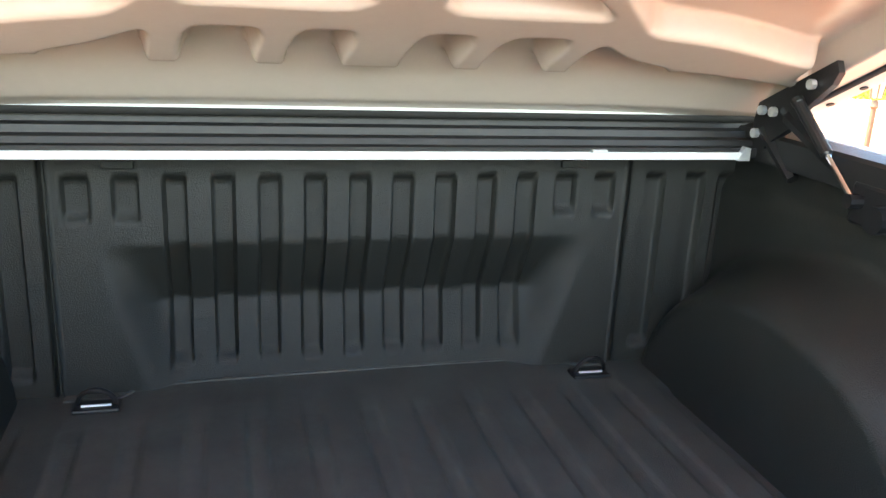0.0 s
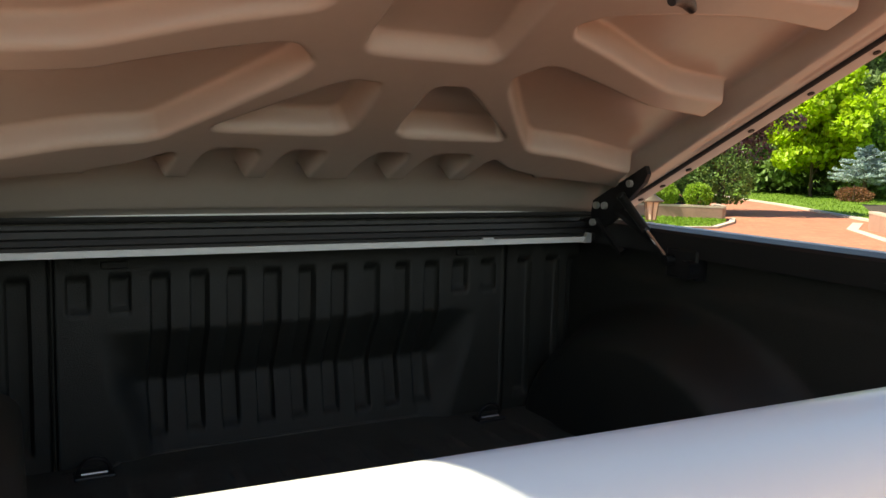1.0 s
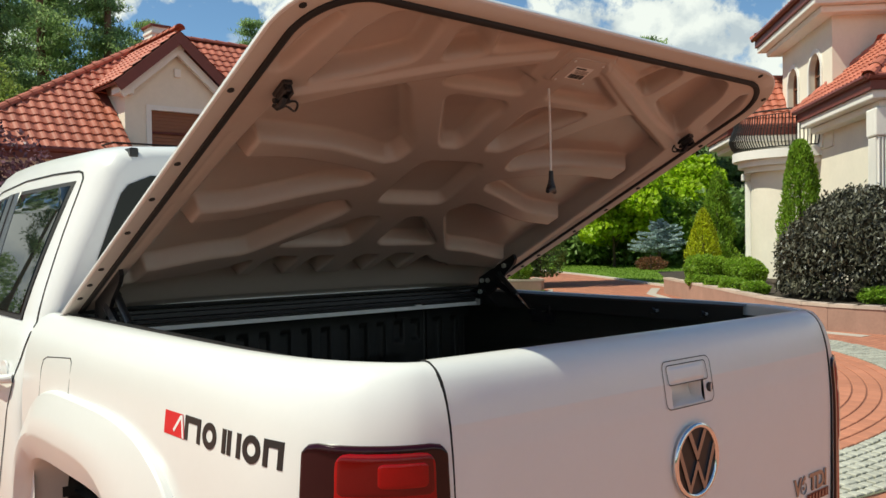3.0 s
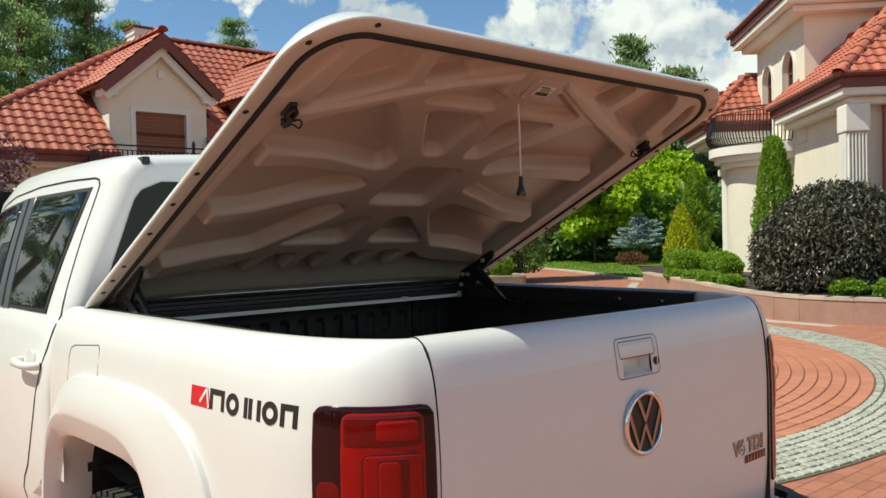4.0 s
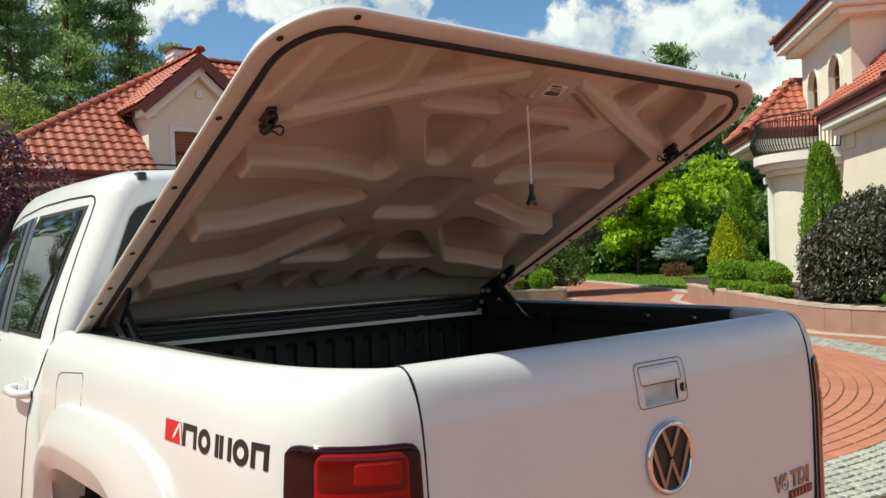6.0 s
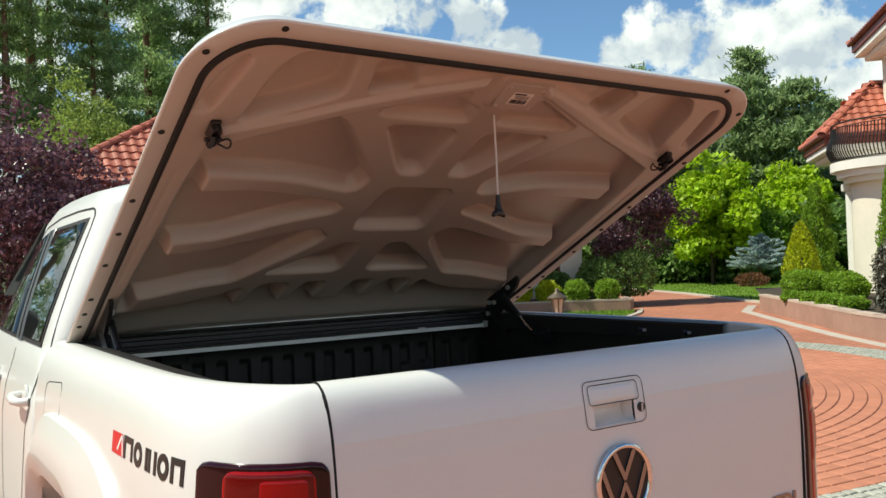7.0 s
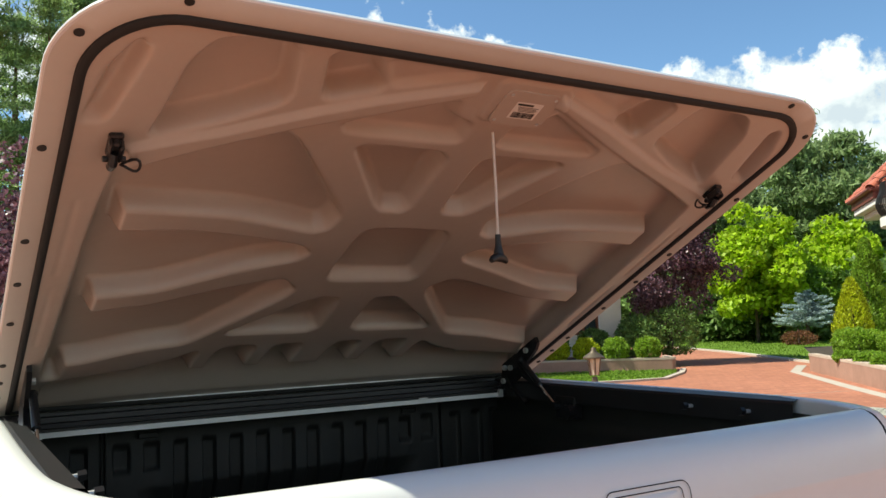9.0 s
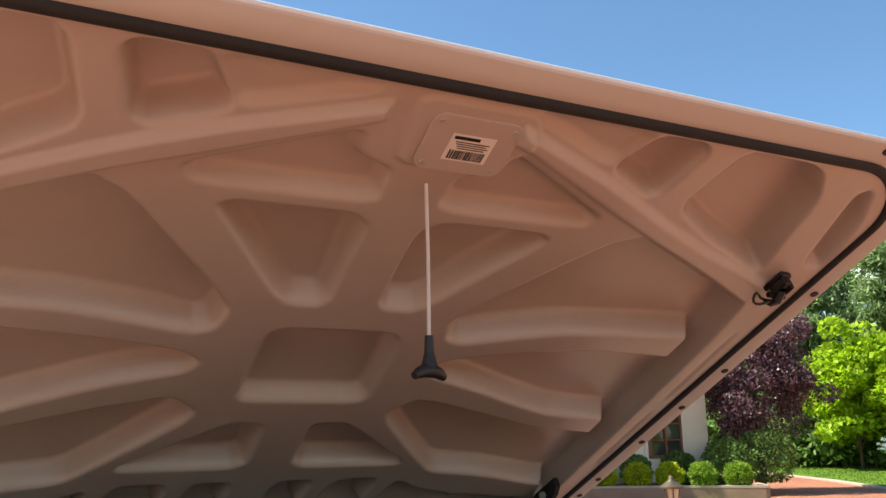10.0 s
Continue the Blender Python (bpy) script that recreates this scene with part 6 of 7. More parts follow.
        for s in (-1, 1):
            e0, e1 = Vector((cx + s * half, fy - 0.30, ezz - 0.10)), Vector((cx, fy - 0.30, az + 0.10))
            back = Vector((0, 3.2, 0))
            slope = (e1 - e0).normalized()
            nor = Vector((0, 1, 0)).cross(slope)
            if nor.z < 0:
                nor = -nor
            sheet("dormer_roof", [e0, e1, e1 + back, e0 + back], FASCIA, d, "", 0.06, -nor)
            part("bargeboard", board(e0 - nor * 0.004 + Vector((0, -0.04 - 0.003 * s, 0)), e1 - nor * 0.004 + Vector((0, -0.04 - 0.003 * s, 0)), 0.22, 0.036), FASCIA, d, "dark red bargeboard")
            part("rake_trim", board(e0 + Vector((0, 0.10 - 0.003 * s, 0)) - nor * 0.22, e1 + Vector((0, 0.10 - 0.003 * s, 0)) - nor * 0.22, 0.16, 0.10), TRIM, d, "white rake trim")
            # return of the eaves
            part("eave_return", box_bm((cx + s * (half - 0.30) - 0.16, fy - 0.20, ezz - 0.30), (cx + s * (half - 0.30) + 0.16, fy + 0.3, ezz - 0.14), 0.02), TRIM, d)
            rr = (e1 - e0).length
            roof_slope(d, e0, (0, 1, 0), slope, lambda u, v: u < 3.1 and v < rr, nu=14, nv=int(rr / 0.275) + 1, limit=0)
        ridge_caps(d, (cx, fy - 0.33, az + 0.16), (cx, fy + 2.9, az + 0.16))
        window_in(d, (cx + 0.03, fy, 2.45), 1.18, 1.95, (0, -1), "dormer_window", shutter=True, wall=(gable, main))
        part("alarm_box", box_bm((cx - 0.03, fy - 0.06, 5.18), (cx + 0.12, fy, 5.36), 0.01), TRIM, d, "small cream alarm box")
    part("balcony_slab", box_bm((4.25, y0 - 1.25, 2.28), (10.9, y0, 2.46), 0.03), TRIM, h, "white balcony slab")
    railing(h, [(4.3, y0 - 0.2), (4.3, y0 - 1.15), (10.8, y0 - 1.15), (10.8, y0 - 0.2)], 2.46, 3.50, 0.10)
    part("rail_post", join_bm(rod_bm([(6.35, y0 - 1.15, 2.46), (6.35, y0 - 1.15, 3.58)], 0.035, 8), rod_bm([(6.35, y0 - 1.15, 3.56), (6.35, y0 - 1.15, 3.66)], [0.05, 0.02], 8)), IRON, h)
    ch = part("chimney", box_bm((6.72, ry - 0.50, 5.7), (7.14, ry + 0.05, 7.02)), TRIM, h, "white rendered chimney")
    part("chimney_cap", box_bm((6.66, ry - 0.56, 7.02), (7.20, ry + 0.11, 7.08), 0.015), FASCIA, ch)
    part("chimney_band", box_bm((6.69, ry - 0.53, 6.84), (7.17, ry + 0.08, 6.91), 0.015), TRIM, ch)
    for x in (2.6, 12.4, 14.4):
        window_in(h, (x, y0, 0.95), 1.1, 1.5, (0, -1), "ground_floor_window")
    return h


def board(a, b, height, thick):
    """A plank from a to b, hanging down from the line, in the plane of the gable."""
    d = (b - a).normalized()
    dn = Vector((0, -1, 0)).cross(d)
    if dn.z > 0:
        dn = -dn
    y = Vector((0, thick, 0))
    q = [a, b, b + dn * height, a + dn * height]
    return [*q, *[p + y for p in q]], [(0, 1, 2, 3), (7, 6, 5, 4), (0, 4, 5, 1), (1, 5, 6, 2), (2, 6, 7, 3), (3, 7, 4, 0)]


house_across()


# ---- villa beside the yard ----
VU, VW = Vector((0.735, 0.678, 0)), Vector((0.678, -0.735, 0))
V0 = Vector((14.75, 5.91, 0))


def vp(a, b, z):
    """A place by the villa's own axes: a into the house, b along its long wall."""
    return V0 + VW * a + VU * b + Vector((0, 0, z))


VM = Matrix((VW, VU, Vector((0, 0, 1)))).transposed().to_4x4()
VM.translation = V0


def vbox(lo, hi, bevel=0.0):
    return box_bm(lo, hi, bevel, m=VM)


def hip_roof(parent, a0, a1, b0, b1, z, rise, limit=0, near=None, open_to=()):
    """A hipped pantile roof over a rectangle of the villa's plan."""
    wa, wb = a1 - a0, b1 - b0
    half = min(wa, wb) / 2
    if wa < wb:
        ra, rb = (a0 + half, b0 + half), (a0 + half, b1 - half)
    else:
        ra, rb = (a0 + half, b0 + half), (a1 - half, b0 + half)
    c = [(a0, b0), (a1, b0), (a1, b1), (a0, b1)]
    P = [vp(a, b, z) for a, b in c]
    RA, RB = vp(*ra, z + rise), vp(*rb, z + rise)
    faces = [[P[0], P[1], RA], [P[1], P[2], RB, RA], [P[2], P[3], RB], [P[3], P[0], RA, RB]] if wa < wb else [[P[0], P[1], RB, RA], [P[1], P[2], RB], [P[2], P[3], RA, RB], [P[3], P[0], RA]]
    for f in faces:
        sheet("roof_deck", f, FASCIA, parent)
    run = math.hypot(half, rise)

    def trapezoid(length):
        return lambda u, v: v < run * 0.985 and half * v / run < u + 0.1 and u - 0.1 < length - half * v / run
    up_a, up_b = VW * half + Vector((0, 0, rise)), VU * half + Vector((0, 0, rise))
    n = int(run / 0.275) + 1
    roof_slope(parent, P[0], VU, up_a, trapezoid(wb), nu=int(wb / 0.225) + 1, nv=n, limit=limit, near=near)
    roof_slope(parent, P[0], VW, up_b, trapezoid(wa), nu=int(wa / 0.225) + 1, nv=n, limit=limit, near=near)
    roof_slope(parent, P[3], VW, -VU * half + Vector((0, 0, rise)), trapezoid(wa), nu=int(wa / 0.225) + 1, nv=n, limit=0)
    for a, b in ((P[0], RA), (RA, RB), (P[3], RB if wa < wb else RA), (P[1], RA if wa < wb else RB)):
        ridge_caps(parent, a, b, 0.34, 0.11)
    e = 0.02
    for p, q in ((P[0], P[3]), (P[0], P[1])):
        d = (q - p).normalized()
        s = d.cross(Vector((0, 0, 1)))
        rod = rod_bm([p + Vector((0, 0, 0.0)), q], 0.06, 8)
        part("gutter", rod, FASCIA, parent, "dark red gutter")
    part("fascia_board", vbox((a0 + 0.05, b0 + 0.05, z - 0.24), (a1 - 0.05, b1 - 0.05, z - 0.03)), FASCIA, parent, "dark red fascia")
    part("eave_box", vbox((a0 + 0.10, b0 + 0.10, z - 0.40), (a1 - 0.10, b1 - 0.10, z - 0.24), 0.02), TRIM, parent, "white boxed eaves")
    part("cornice", vbox((a0 + 0.30, b0 + 0.30, z - 0.56), (a1 - 0.30, b1 - 0.30, z - 0.40), 0.04), TRIM, parent, "white cornice")


def villa():
    v = thing("villa", "cream stucco villa with curved balcony, fluted column and red pantile roofs", "house")
    wa, z1 = 0.58, 3.60
    part("wall", vbox((wa, 0.62, 0), (9.0, 9.3, 3.95)), STUCCO, v, "cream stucco wall")
    tower = part("tower_wall", vbox((0.55, 3.75, 3.5), (5.2, 7.9, 6.55)), STUCCO, v, "cream stucco tower wall")
    # curved bay and balcony
    cb, r = 6.35, 1.55

    def arc(rad, n=25):
        return [(0.6 - rad * math.cos(t), cb + rad * math.sin(t)) for t in np.linspace(-math.pi / 2, math.pi / 2, n)]
    def drum(r0, z0, zt):
        ring = [vp(a, b, 0) for a, b in arc(r0)] + [vp(1.2, cb + r0, 0), vp(1.2, cb - r0, 0)]
        bm = bmesh.new()
        lo = [bm.verts.new(p + Vector((0, 0, z0))) for p in ring]
        hi = [bm.verts.new(p + Vector((0, 0, zt))) for p in ring]
        bm.faces.new(lo), bm.faces.new(hi)
        for i in range(len(ring)):
            j = (i + 1) % len(ring)
            bm.faces.new((lo[i], lo[j], hi[j], hi[i]))
        return bm
    part("bay_wall", drum(1.25, 0, 3.2), STUCCO, v, "cream curved bay wall", smooth=40)
    part("balcony_slab", drum(1.72, 3.38, 3.60), TRIM, v, "white curved balcony slab", smooth=40)
    part("balcony_moulding", drum(1.58, 3.22, 3.38), TRIM, v, "white moulding", smooth=40)
    part("balcony_moulding", drum(1.42, 3.08, 3.22), TRIM, v, "white moulding", smooth=40)
    global belly_out
    belly_out = None
    line = [tuple(vp(a, b, 0)[:2]) for a, b in arc(1.66, 33)]
    railing(v, line, 3.60, 4.55, 0.075, -0.13)
    # corner pilaster of the bay
    pil = part("pilaster", join_bm(rod_bm([vp(-0.45, 7.35, 0.0), vp(-0.45, 7.35, 3.0)], 0.16, 14), vbox((-0.67, 7.13, 0), (-0.23, 7.57, 0.75), 0.02), vbox((-0.67, 7.13, 2.95), (-0.23, 7.57, 3.15), 0.03)), TRIM, v, "white round pilaster")
    for b in (4.98, 6.85):
        window_in(v, vp(0.55, b, 3.66), 0.92, 2.22, (-VW.x, -VW.y), "arched_window", arch=True, wall=tower, deep=0.20)
    # fluted corner column under the porch roof
    cx, cy = 0.42, 0.42
    col = part("column", vbox((cx - 0.17, cy - 0.17, 0.5), (cx + 0.17, cy + 0.17, 3.50), 0.01), TRIM, v, "white fluted square column")
    for k in range(6):
        o = -0.16 + 0.064 * k
        for lo, hi in (((cx - 0.225, cy + o - 0.018, 0.7), (cx - 0.165, cy + o + 0.018, 3.30)), ((cx + o - 0.018, cy - 0.225, 0.7), (cx + o + 0.018, cy - 0.165, 3.30))):
            part("flute_rib", vbox(lo, hi, 0.012), TRIM, col)
    part("column_base", vbox((cx - 0.30, cy - 0.30, 0), (cx + 0.30, cy + 0.30, 0.5), 0.02), TRIM, col)
    part("column_capital", vbox((cx - 0.24, cy - 0.24, 3.32), (cx + 0.24, cy + 0.24, 3.86), 0.03), TRIM, col)
    part("downpipe", rod_bm([vp(1.05, 0.55, 4.0), vp(1.05, 0.50, 3.7), vp(1.02, 0.50, 0.2)], 0.055, 10), COPPER, v, "copper downpipe", smooth=60)
    hip_roof(v, 0.0, 9.6, 0.0, 4.85, 4.42, 2.15, limit=150, near=lambda m: (m.translation - vp(0, 0, 4.4)).length)
    hip_roof(v, -0.10, 5.9, 3.10, 8.55, 7.05, 1.7)
    hip_roof(v, -1.2, 7.0, 6.9, 10.0, 4.40, 1.5)
    return v


villa()


# ---- planting beds and kerbs ----
PL_R = [(12.9, 0.2), (11.75, 2.3), (11.38, 3.8), (11.28, 4.6), (11.45, 5.5), (12.3, 6.75), (13.75, 8.35), (15.27, 10.12), (16.64, 11.72)]
PLR = catmull(PL_R, 2).tolist()


def raised_bed(name, line, far, height, label):
    """A low stone-faced bed: wall of slabs, coping stones and soil behind them."""
    bed = thing(name, label, "planting bed")
    pts = [Vector((x, y, 0)) for x, y in line]
    for a, b in zip(pts, pts[1:]):
        d = b - a
        out = Vector((-d.y, d.x, 0)).normalized() * 0.09
        q = [a - out, b - out, b + out, a + out]
        g = d.normalized() * -0.008
        q = [q[0] + g, q[1] - g, q[2] - g, q[3] + g]
        verts = [*q, *[p + Vector((0, 0, height - 0.05)) for p in q]]
        cap = [p + (p - (a + b) / 2).normalized() * 0.035 for p in q]
        cap = [*[p + Vector((0, 0, height - 0.05)) for p in cap], *[p + Vector((0, 0, height)) for p in cap]]
        fs = [(0, 3, 2, 1), (4, 5, 6, 7), (0, 1, 5, 4), (1, 2, 6, 5), (2, 3, 7, 6), (3, 0, 4, 7)]
        part("stone_slab", (verts, fs), PLANTER, bed)
        part("coping_stone", (cap, fs), PLANTER_CAP, bed)
    sheet("soil", [(x, y, height - 0.06) for x, y in [*line, *far]], SOIL, bed, "dark soil")
    return bed


raised_bed("stone_planter", PLR, [(20.5, 14.8), (24, 12.5), (21, 6), (18, 0)], 0.41, "long low pink granite planter with pale coping")
raised_bed("stone_planter", [(15.4, 15.2), (14.85, 14.45), (13.9, 15.3), (12.9, 16.1), (11.8, 16.7), (10.0, 17.1)], [(10.0, 17.3), (15.9, 17.3)], 0.36, "low stone planter with clipped shrubs before the house")


def lawn(name, outline_pts, z, blades, seed, label, near):
    base = flat_poly(name, outline_pts, z, GRASS, label, "lawn", z)
    rng = np.random.default_rng(seed)
    xs, ys = [p[0] for p in outline_pts], [p[1] for p in outline_pts]
    pts = []
    while len(pts) < blades:
        x, y = rng.uniform(min(xs), max(xs)), rng.uniform(min(ys), max(ys))
        if rng.random() > math.exp(-max(0, math.hypot(x - near[0], y - near[1]) - 6) / 12):
            continue
        inside = False
        for i in range(len(outline_pts)):
            (ax, ay), (bx, by) = outline_pts[i - 1], outline_pts[i]
            if (ay > y) != (by > y) and x < (bx - ax) * (y - ay) / (by - ay) + ax:
                inside = not inside
        if inside:
            pts.append((x, y, z + 0.02))
    pts = np.array(pts)
    ob = foliage("grass_blades", leaf_quads(pts, 0.07, 0.03, rng, np.tile([0, 0, 1.0], (len(pts), 1)), 0.5), GRASS, base)
    ob["kind"] = "stuff"


LAWN_L = [(12.9, 12.95), (14.4, 13.9), (14.85, 14.3), (13.9, 15.2), (12.9, 16.0), (11.8, 16.6), (10.0, 17.0), (3.2, 17.2), (3.2, 16.5), (8.0, 15.0), (10.6, 13.6)]
lawn("lawn", LAWN_L, 0.035, 9000, 3, "short bright green lawn strip", (13, 14.5))
LAWN_R = [(26.0, 25.6), (22.9, 19.4), (21.0, 16.3), (19.3, 13.6), (22.5, 13.4), (60, 16), (75, 40), (60, 60), (34, 36)]
lawn("lawn", LAWN_R, 0.05, 16000, 4, "wide sunlit lawn before the woods", (24, 17))
ribbon("lawn_kerb", [(8.0, 14.9), (10.6, 13.48), (12.0, 12.98), (12.95, 12.82), (14.5, 13.8), (15.5, 14.7)], 0.13, -0.01, 0.045, KERB, "pale stone kerb along the lawn", "kerb")
ribbon("lawn_kerb", [(26.0, 25.6), (22.8, 19.45), (20.9, 16.35), (19.2, 13.65), (18.8, 13.1)], 0.22, -0.01, 0.05, KERB, "pale stone kerb along the lawn", "kerb")
ribbon("paving_band", [(18.2, 13.2), (16.2, 11.9), (13.5, 8.75), (12.0, 6.9), (11.0, 5.5), (10.85, 4.3)], 0.24, -0.01, 0.006, KERB, "pale stone band in the paving", "paving")
ribbon("paving_band", [(10.6, 9.2), (13.0, 8.2)], 0.02, -0.01, 0.003, KERB, "thin pale joint in the paving", "paving")


def garden_lamp(at):
    t = thing("garden_lamp", "small bronze post lantern with glass sides", "garden lamp", (at[0], at[1], 0))
    bronze = material("weathered_bronze", (0.12, 0.09, 0.06), 0.5, 0.4, 0.15, 30)
    glass = material("frosted_lamp_glass", (0.55, 0.48, 0.35), 0.2, 0, 0.05, 20, spec=0.6)
    part("post", rod_bm([(0, 0, 0), (0, 0, 0.03), (0, 0, 0.05), (0, 0, 0.70), (0, 0, 0.72), (0, 0, 0.78)], [0.07, 0.07, 0.028, 0.026, 0.04, 0.028], 12), bronze, t)
    part("lantern_glass", rod_bm([(0, 0, 0.80), (0, 0, 0.99)], [0.05, 0.078], 6), glass, t, "pale lantern glass")
    for k in range(6):
        a = 2 * math.pi * (k + 0.0) / 6
        part("lantern_rib", rod_bm([(0.052 * math.cos(a), 0.052 * math.sin(a), 0.79), (0.082 * math.cos(a), 0.082 * math.sin(a), 1.0)], 0.006, 5), bronze, t)
    part("lantern_cap", rod_bm([(0, 0, 0.99), (0, 0, 1.005), (0, 0, 1.05), (0, 0, 1.075), (0, 0, 1.10), (0, 0, 1.12)], [0.125, 0.125, 0.06, 0.03, 0.03, 0.008], 12), bronze, t, "flared lantern cap", smooth=50)
    return t


garden_lamp((5.56, 6.60))

# ---- shrubs ----
weeping_shrub("weeping_shrub", "large weeping dark bronze-leaved shrub", (13.66, 5.50), 1.34, 1.84, LEAF_BRONZE, 11, 0.36, 2300)
cone_shrub("thuja", "tall narrow clipped green thuja", (15.2, 7.47), 3.05, 0.42, LEAF_THUJA, 12, 9000, 0.06, 0.35, power=0.35, wave=0.05)
cone_shrub("thuja", "dark green spiral-clipped thuja", (19.52, 12.07), 2.9, 0.46, LEAF_THUJA, 13, 7000, 0.07, 0.33, power=0.55, wave=0.20)
cone_shrub("golden_thuja", "golden-yellow pointed clipped thuja", (18.32, 11.75), 1.85, 0.44, LEAF_GOLD, 14, 5000, 0.06, 0.33, power=0.6)
for k, (x, y, r) in enumerate(((17.45, 11.35, 0.36), (16.95, 10.75, 0.38), (17.8, 10.95, 0.34), (17.2, 10.1, 0.34), (16.8, 9.6, 0.34), (16.4, 9.2, 0.30))):
    ball_shrub("clipped_shrub", "rounded clipped green evergreen shrub", (x, y), r, LEAF_GREEN, 20 + k, 3200, 0.05, 0.33, group="clipped shrubs in the planter")
for k, (x, y, r) in enumerate(((15.2, 9.9, 0.26), (14.6, 9.0, 0.28), (13.95, 8.25, 0.28), (13.3, 7.4, 0.26), (12.35, 4.0, 0.34), (12.3, 3.2, 0.36), (12.5, 4.8, 0.3))):
    ball_shrub("creeping_juniper", "low spreading pale green juniper", (x, y), r, LEAF_THUJA, 40 + k, 1800, 0.06, 0.33, 0.5, group="creeping junipers")
for k, (x, y, m) in enumerate(((12.1, 16.9, LEAF_GOLD), (12.75, 16.42, LEAF_GOLD), (13.33, 15.95, LEAF_GOLD), (13.95, 15.5, LEAF_GREEN), (14.6, 15.02, LEAF_GREEN))):
    ball_shrub("box_ball", "clipped box ball, " + ("yellow-green" if m is LEAF_GOLD else "fresh green"), (x, y), 0.34, m, 60 + k, 3000, 0.05, 0.30, 0.9, group="clipped balls before the house")
for k, (x, y, r) in enumerate(((15.6, 16.4, 0.62), (16.7, 16.2, 0.75), (14.6, 17.1, 0.45), (13.3, 17.2, 0.42))):
    ball_shrub("dark_shrub", "dense dark green shrub by the house wall", (x, y), r, LEAF_DARK, 70 + k, 2600, 0.07, 0.30, 0.95, group="dark shrubs by the house")

# ---- trees ----
broadleaf("copper_beech", "dark purple-leaved tree with drooping branches", (17.5, 17.1), 5.9, 1.95, LEAF_PURPLE, 0.105, 120, 190, seed=31, base=0.14, cat="tree")
broadleaf("copper_beech", "broad purple-leaved tree behind the truck cab", (0.55, 15.0), 4.7, 2.1, LEAF_PURPLE, 0.10, 110, 180, seed=32, base=0.12, cat="tree")
broadleaf("catalpa", "bright lime-green tree with large leaves", (29.6, 23.7), 6.0, 2.5, LEAF_LIME, 0.25, 120, 120, seed=33, base=0.14, wide=0.8)
broadleaf("catalpa", "bright lime-green tree with large leaves", (34.4, 22.8), 5.9, 2.4, LEAF_LIME, 0.25, 110, 110, seed=34, base=0.14, wide=0.8)
broadleaf("willow", "pale green feathery willow", (4.3, 28.0), 8.2, 2.6, LEAF_WILLOW, 0.17, 130, 110, seed=35, base=0.2, wide=0.3)
broadleaf("garden_tree", "olive green rounded tree at the lawn edge", (31.8, 22.6), 4.0, 1.8, LEAF_THUJA, 0.14, 90, 110, seed=36, base=0.12)
layered_spruce("blue_spruce", "grafted blue spruce with flat layered boughs", (29.0, 20.8), 1.25, 0.80, 2.15, LEAF_BLUE, 37)
ball_shrub("rust_shrub", "low rusty flowering bush on the lawn", (27.6, 20.2), 0.65, leaves("rust_leaf", (0.22, 0.10, 0.05)), 38, 1500, 0.06, 0.03, 0.45)
first = pine("pine_tree", "tall Scots pine with open layered crown", (3.5, 35.0), 17.5, 2.5, LEAF_PINE, 41, 0.34, "pines behind the house")
second = pine("pine_tree", "tall Scots pine with open layered crown", (7.0, 38.0), 19.0, 2.7, LEAF_PINE, 42, 0.40, "pines behind the house")
third = pine("pine_tree", "tall Scots pine with open layered crown", (0.0, 33.0), 16.0, 2.4, LEAF_PINE, 43, 0.30, "pines behind the house")
rng_t = random.Random(9)
for k, (x, y, s) in enumerate(((-4.0, 35, 0.9), (-7.5, 32, 0.85), (1.8, 41, 1.0), (5.5, 33.5, 0.7), (9.5, 41, 1.0), (-2.0, 40, 0.9), (13.5, 44, 0.85), (11.0, 46, 1.0), (-11, 36, 1.0), (20.0, 52, 0.8), (25, 50, 0.85), (30, 55, 0.9), (17, 47, 0.72), (12.2, 40, 0.95), (10.2, 43.5, 0.98), (4.6, 37.5, 0.95), (2.4, 33.0, 0.75), (14.8, 42, 0.8))):
    copy_thing((first, second, third)[k % 3], Matrix.Translation((x, y, 0)) @ Matrix.Rotation(rng_t.uniform(0, 6.28), 4, "Z") @ Matrix.Scale(s, 4))


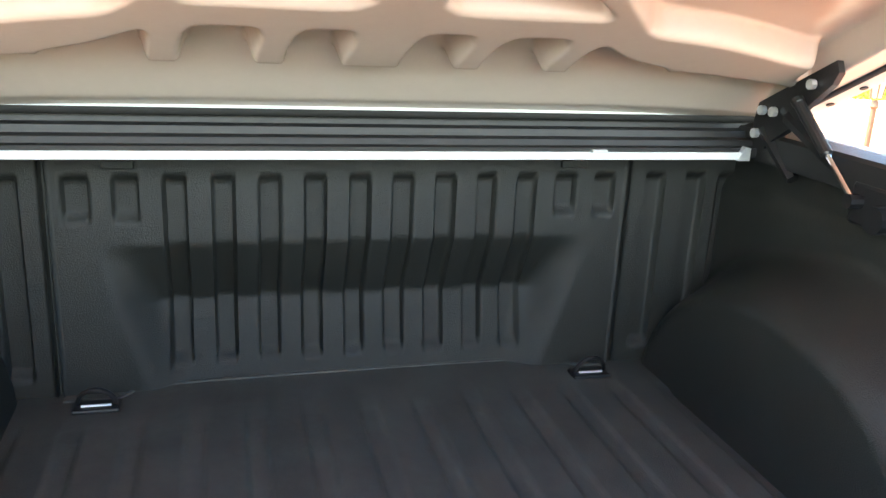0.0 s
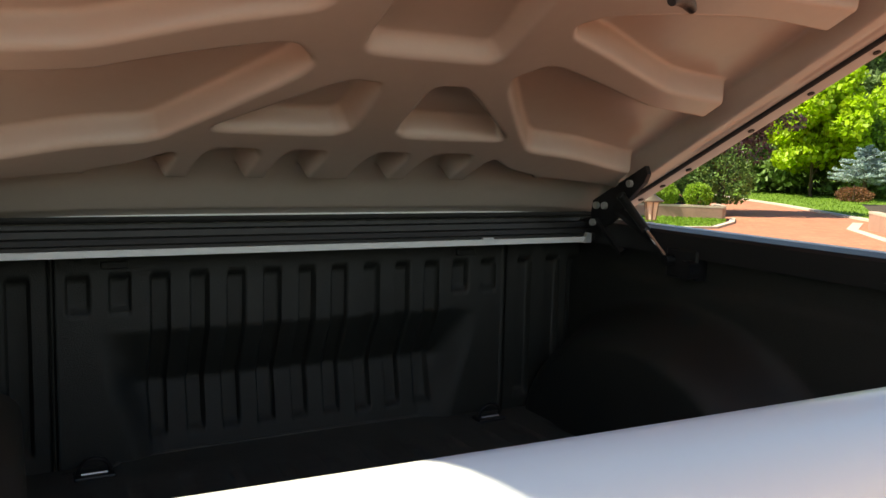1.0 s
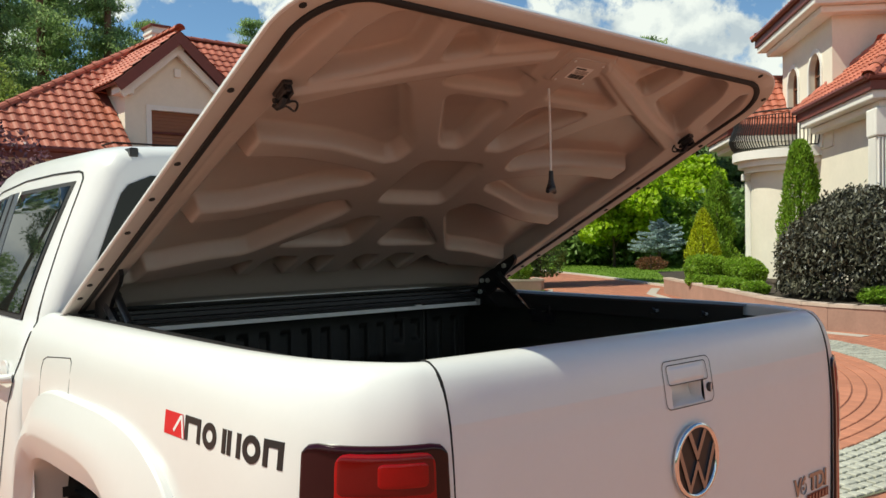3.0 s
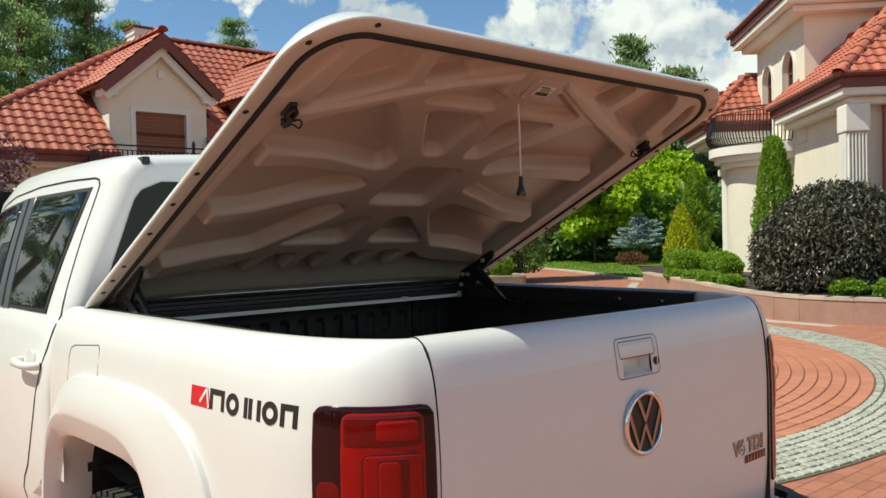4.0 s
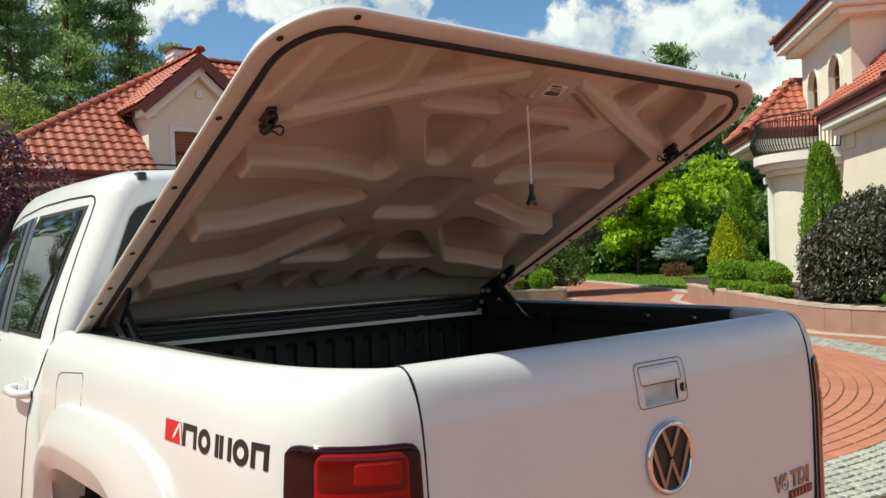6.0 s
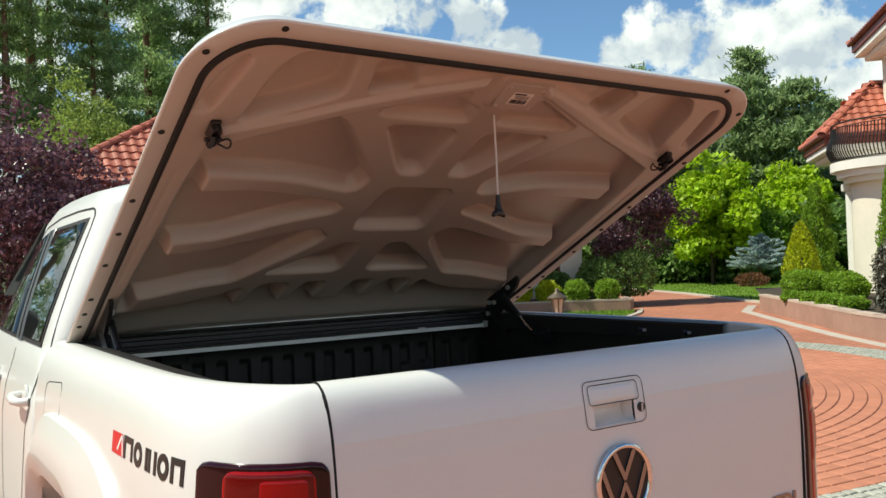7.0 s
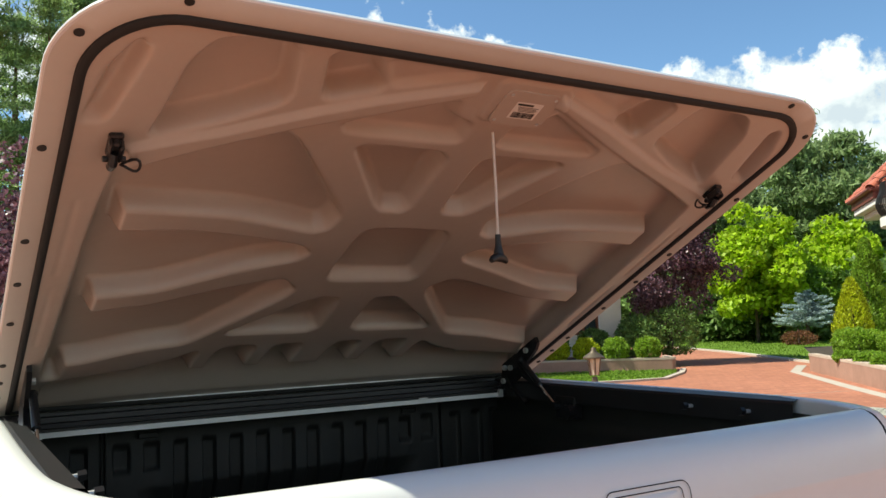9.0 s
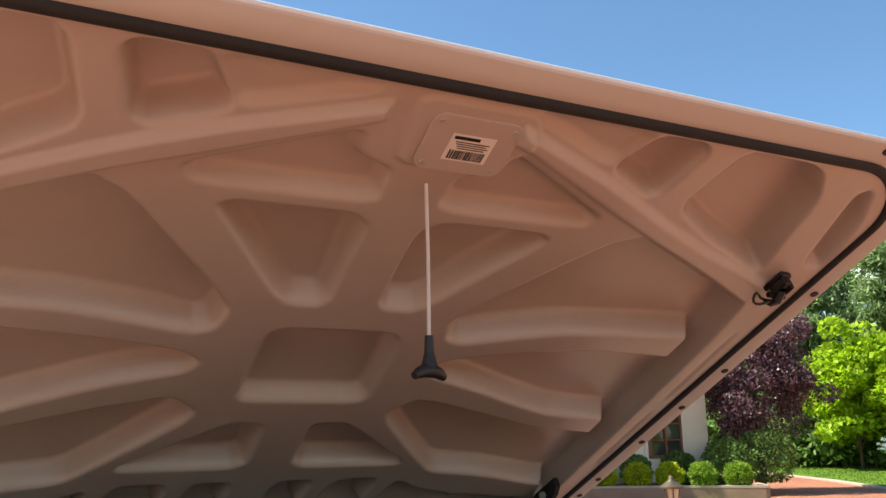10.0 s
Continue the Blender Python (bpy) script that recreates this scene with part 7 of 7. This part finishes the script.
def woods():
    """The far wood's edge as one mass, carried on unseen round the yard: conifers and broadleaved trees in several
    rows.
    """
    rng = np.random.default_rng(77)
    needles, leaves_, trunks = [], [], []
    rows = []
    for a in np.arange(12, 372, 2.4):
        far = 58 < a % 360 or a > 366
        for d in ((46, 56) if far else (48, 55, 63)):
            rows.append((a + rng.uniform(-0.9, 0.9), d + rng.uniform(-3, 3), far))
    for a, d, far in rows:
        x, y = -1.2 + d * math.cos(radians(a)), -1.3 + d * math.sin(radians(a))
        # 165 to 335 degrees: added trees out of view, height tuned to block low sky light
        hgt = (9.0 + 0.085 * d) * rng.uniform(0.74, 1.12) * (0.74 if a < 33 else 0.90 if a < 46 else (0.6 if 165 < a < 335 else 0.55) if a > 60 else 0.70)
        if rng.random() < 0.74:
            p, _ = pine_arrays(hgt, 2.5 * rng.uniform(0.8, 1.2), rng, 0.10, tufts=(8 if not far else 5), per=(14 if not far else 3), layers=(20 if not far else 11))
            needles.append(p + np.array([x, y, 0]))
        else:
            c = rng.normal(size=(42, 3)) * np.array([1.3, 1.3, hgt * 0.21]) + np.array([x, y, hgt * 0.5])
            leaves_.append(clump_points(c, rng.uniform(0.5, 1.1, 42), (130 if not far else 18), rng))
        trunks.append(rod_bm([(x, y, 0), (x, y, hgt * 0.6)], [0.22, 0.08], 6))
    # dark undergrowth along the edge
    for a in np.arange(10, 64, 1.0):
        d = 43 + rng.uniform(-2, 2)
        x, y = -1.2 + d * math.cos(radians(a)), -1.3 + d * math.sin(radians(a))
        c = rng.normal(size=(16, 3)) * np.array([0.9, 0.9, 0.8]) + np.array([x, y, 1.5])
        c[:, 2] = np.abs(c[:, 2])
        leaves_.append(clump_points(c, rng.uniform(0.5, 0.9, 16), 50, rng))
    n = np.concatenate(needles)
    ob = foliage("far_conifers", leaf_quads(n, 0.42, 0.12, rng, np.tile([0, 0, 0.6], (len(n), 1)), 1.0, 0.5), LEAF_FAR, None)
    tagged(ob, "dark conifer wood beyond the lawn, with an added unseen ring round the yard", "woods", kind="stuff")
    n = np.concatenate(leaves_)
    ob = foliage("far_broadleaves", leaf_quads(n, 0.30, 0.19, rng, None, 1.0, 0.4), LEAF_DARK, None)
    tagged(ob, "dark broadleaved wood edge and undergrowth", "woods", kind="stuff")
    tagged(part("far_trunks", join_bm(*trunks), BARK), "bare trunks in the far wood", "woods", kind="stuff")


woods()


# ---- round paving: courses of clinker and a ring of cobbles ----
def brick_piece(l, w, h, chamfer=0.006):
    a, b = l / 2, w / 2
    c = chamfer
    verts = [(-a, -b, -0.03), (a, -b, -0.03), (a, b, -0.03), (-a, b, -0.03), (-a, -b, h - c), (a, -b, h - c), (a, b, h - c), (-a, b, h - c), (-a + c, -b + c, h), (a - c, -b + c, h), (a - c, b - c, h), (-a + c, b - c, h)]
    faces = [(8, 9, 10, 11)]
    for lo in (0, 4):
        for i in range(4):
            j = (i + 1) % 4
            faces.append((lo + i, lo + j, lo + 4 + j, lo + 4 + i))
    return verts, faces


def round_paving():
    rng = random.Random(21)
    ms = []
    rings = round(R_IN / 0.124)
    step = R_IN / rings
    for ring in range(1, rings):
        r = (ring + 0.5) * step
        n = max(6, int(2 * math.pi * r / 0.212))
        for k in range(n):
            a = 2 * math.pi * (k + rng.random() * 0.04) / n
            p = (CX + r * math.cos(a), CY + r * math.sin(a), 0.010 + rng.uniform(-0.0012, 0.0012))
            ms.append(Matrix.Translation(p) @ Matrix.Rotation(a, 4, "Z"))
    pieces("paver", disc, BRICK, *brick_piece(0.111, 0.203, 0.004, 0.005), ms, 300, "paver_field", lambda m: (m.translation - Vector((4.6, 2.6, 0))).length)
    ms = []
    for j in range(8):
        r = R_IN + 0.042 + j * 0.0795
        n = int(2 * math.pi * r / 0.082)
        for k in range(n):
            a = 2 * math.pi * (k + 0.5 * (j % 2) + rng.uniform(-0.08, 0.08)) / n
            p = (CX + r * math.cos(a), CY + r * math.sin(a), 0.010 + rng.uniform(-0.003, 0.004))
            ms.append(Matrix.Translation(p) @ Matrix.Rotation(a + rng.uniform(-0.1, 0.1), 4, "Z") @ Matrix.Diagonal((rng.uniform(0.90, 1.06), rng.uniform(0.86, 1.04), 1, 1)))
    pieces("cobble", disc, COBBLE, *brick_piece(0.066, 0.070, 0.008, 0.005), ms, 300, "cobble_field", lambda m: (m.translation - Vector((4.6, 1.2, 0))).length)


round_paving()
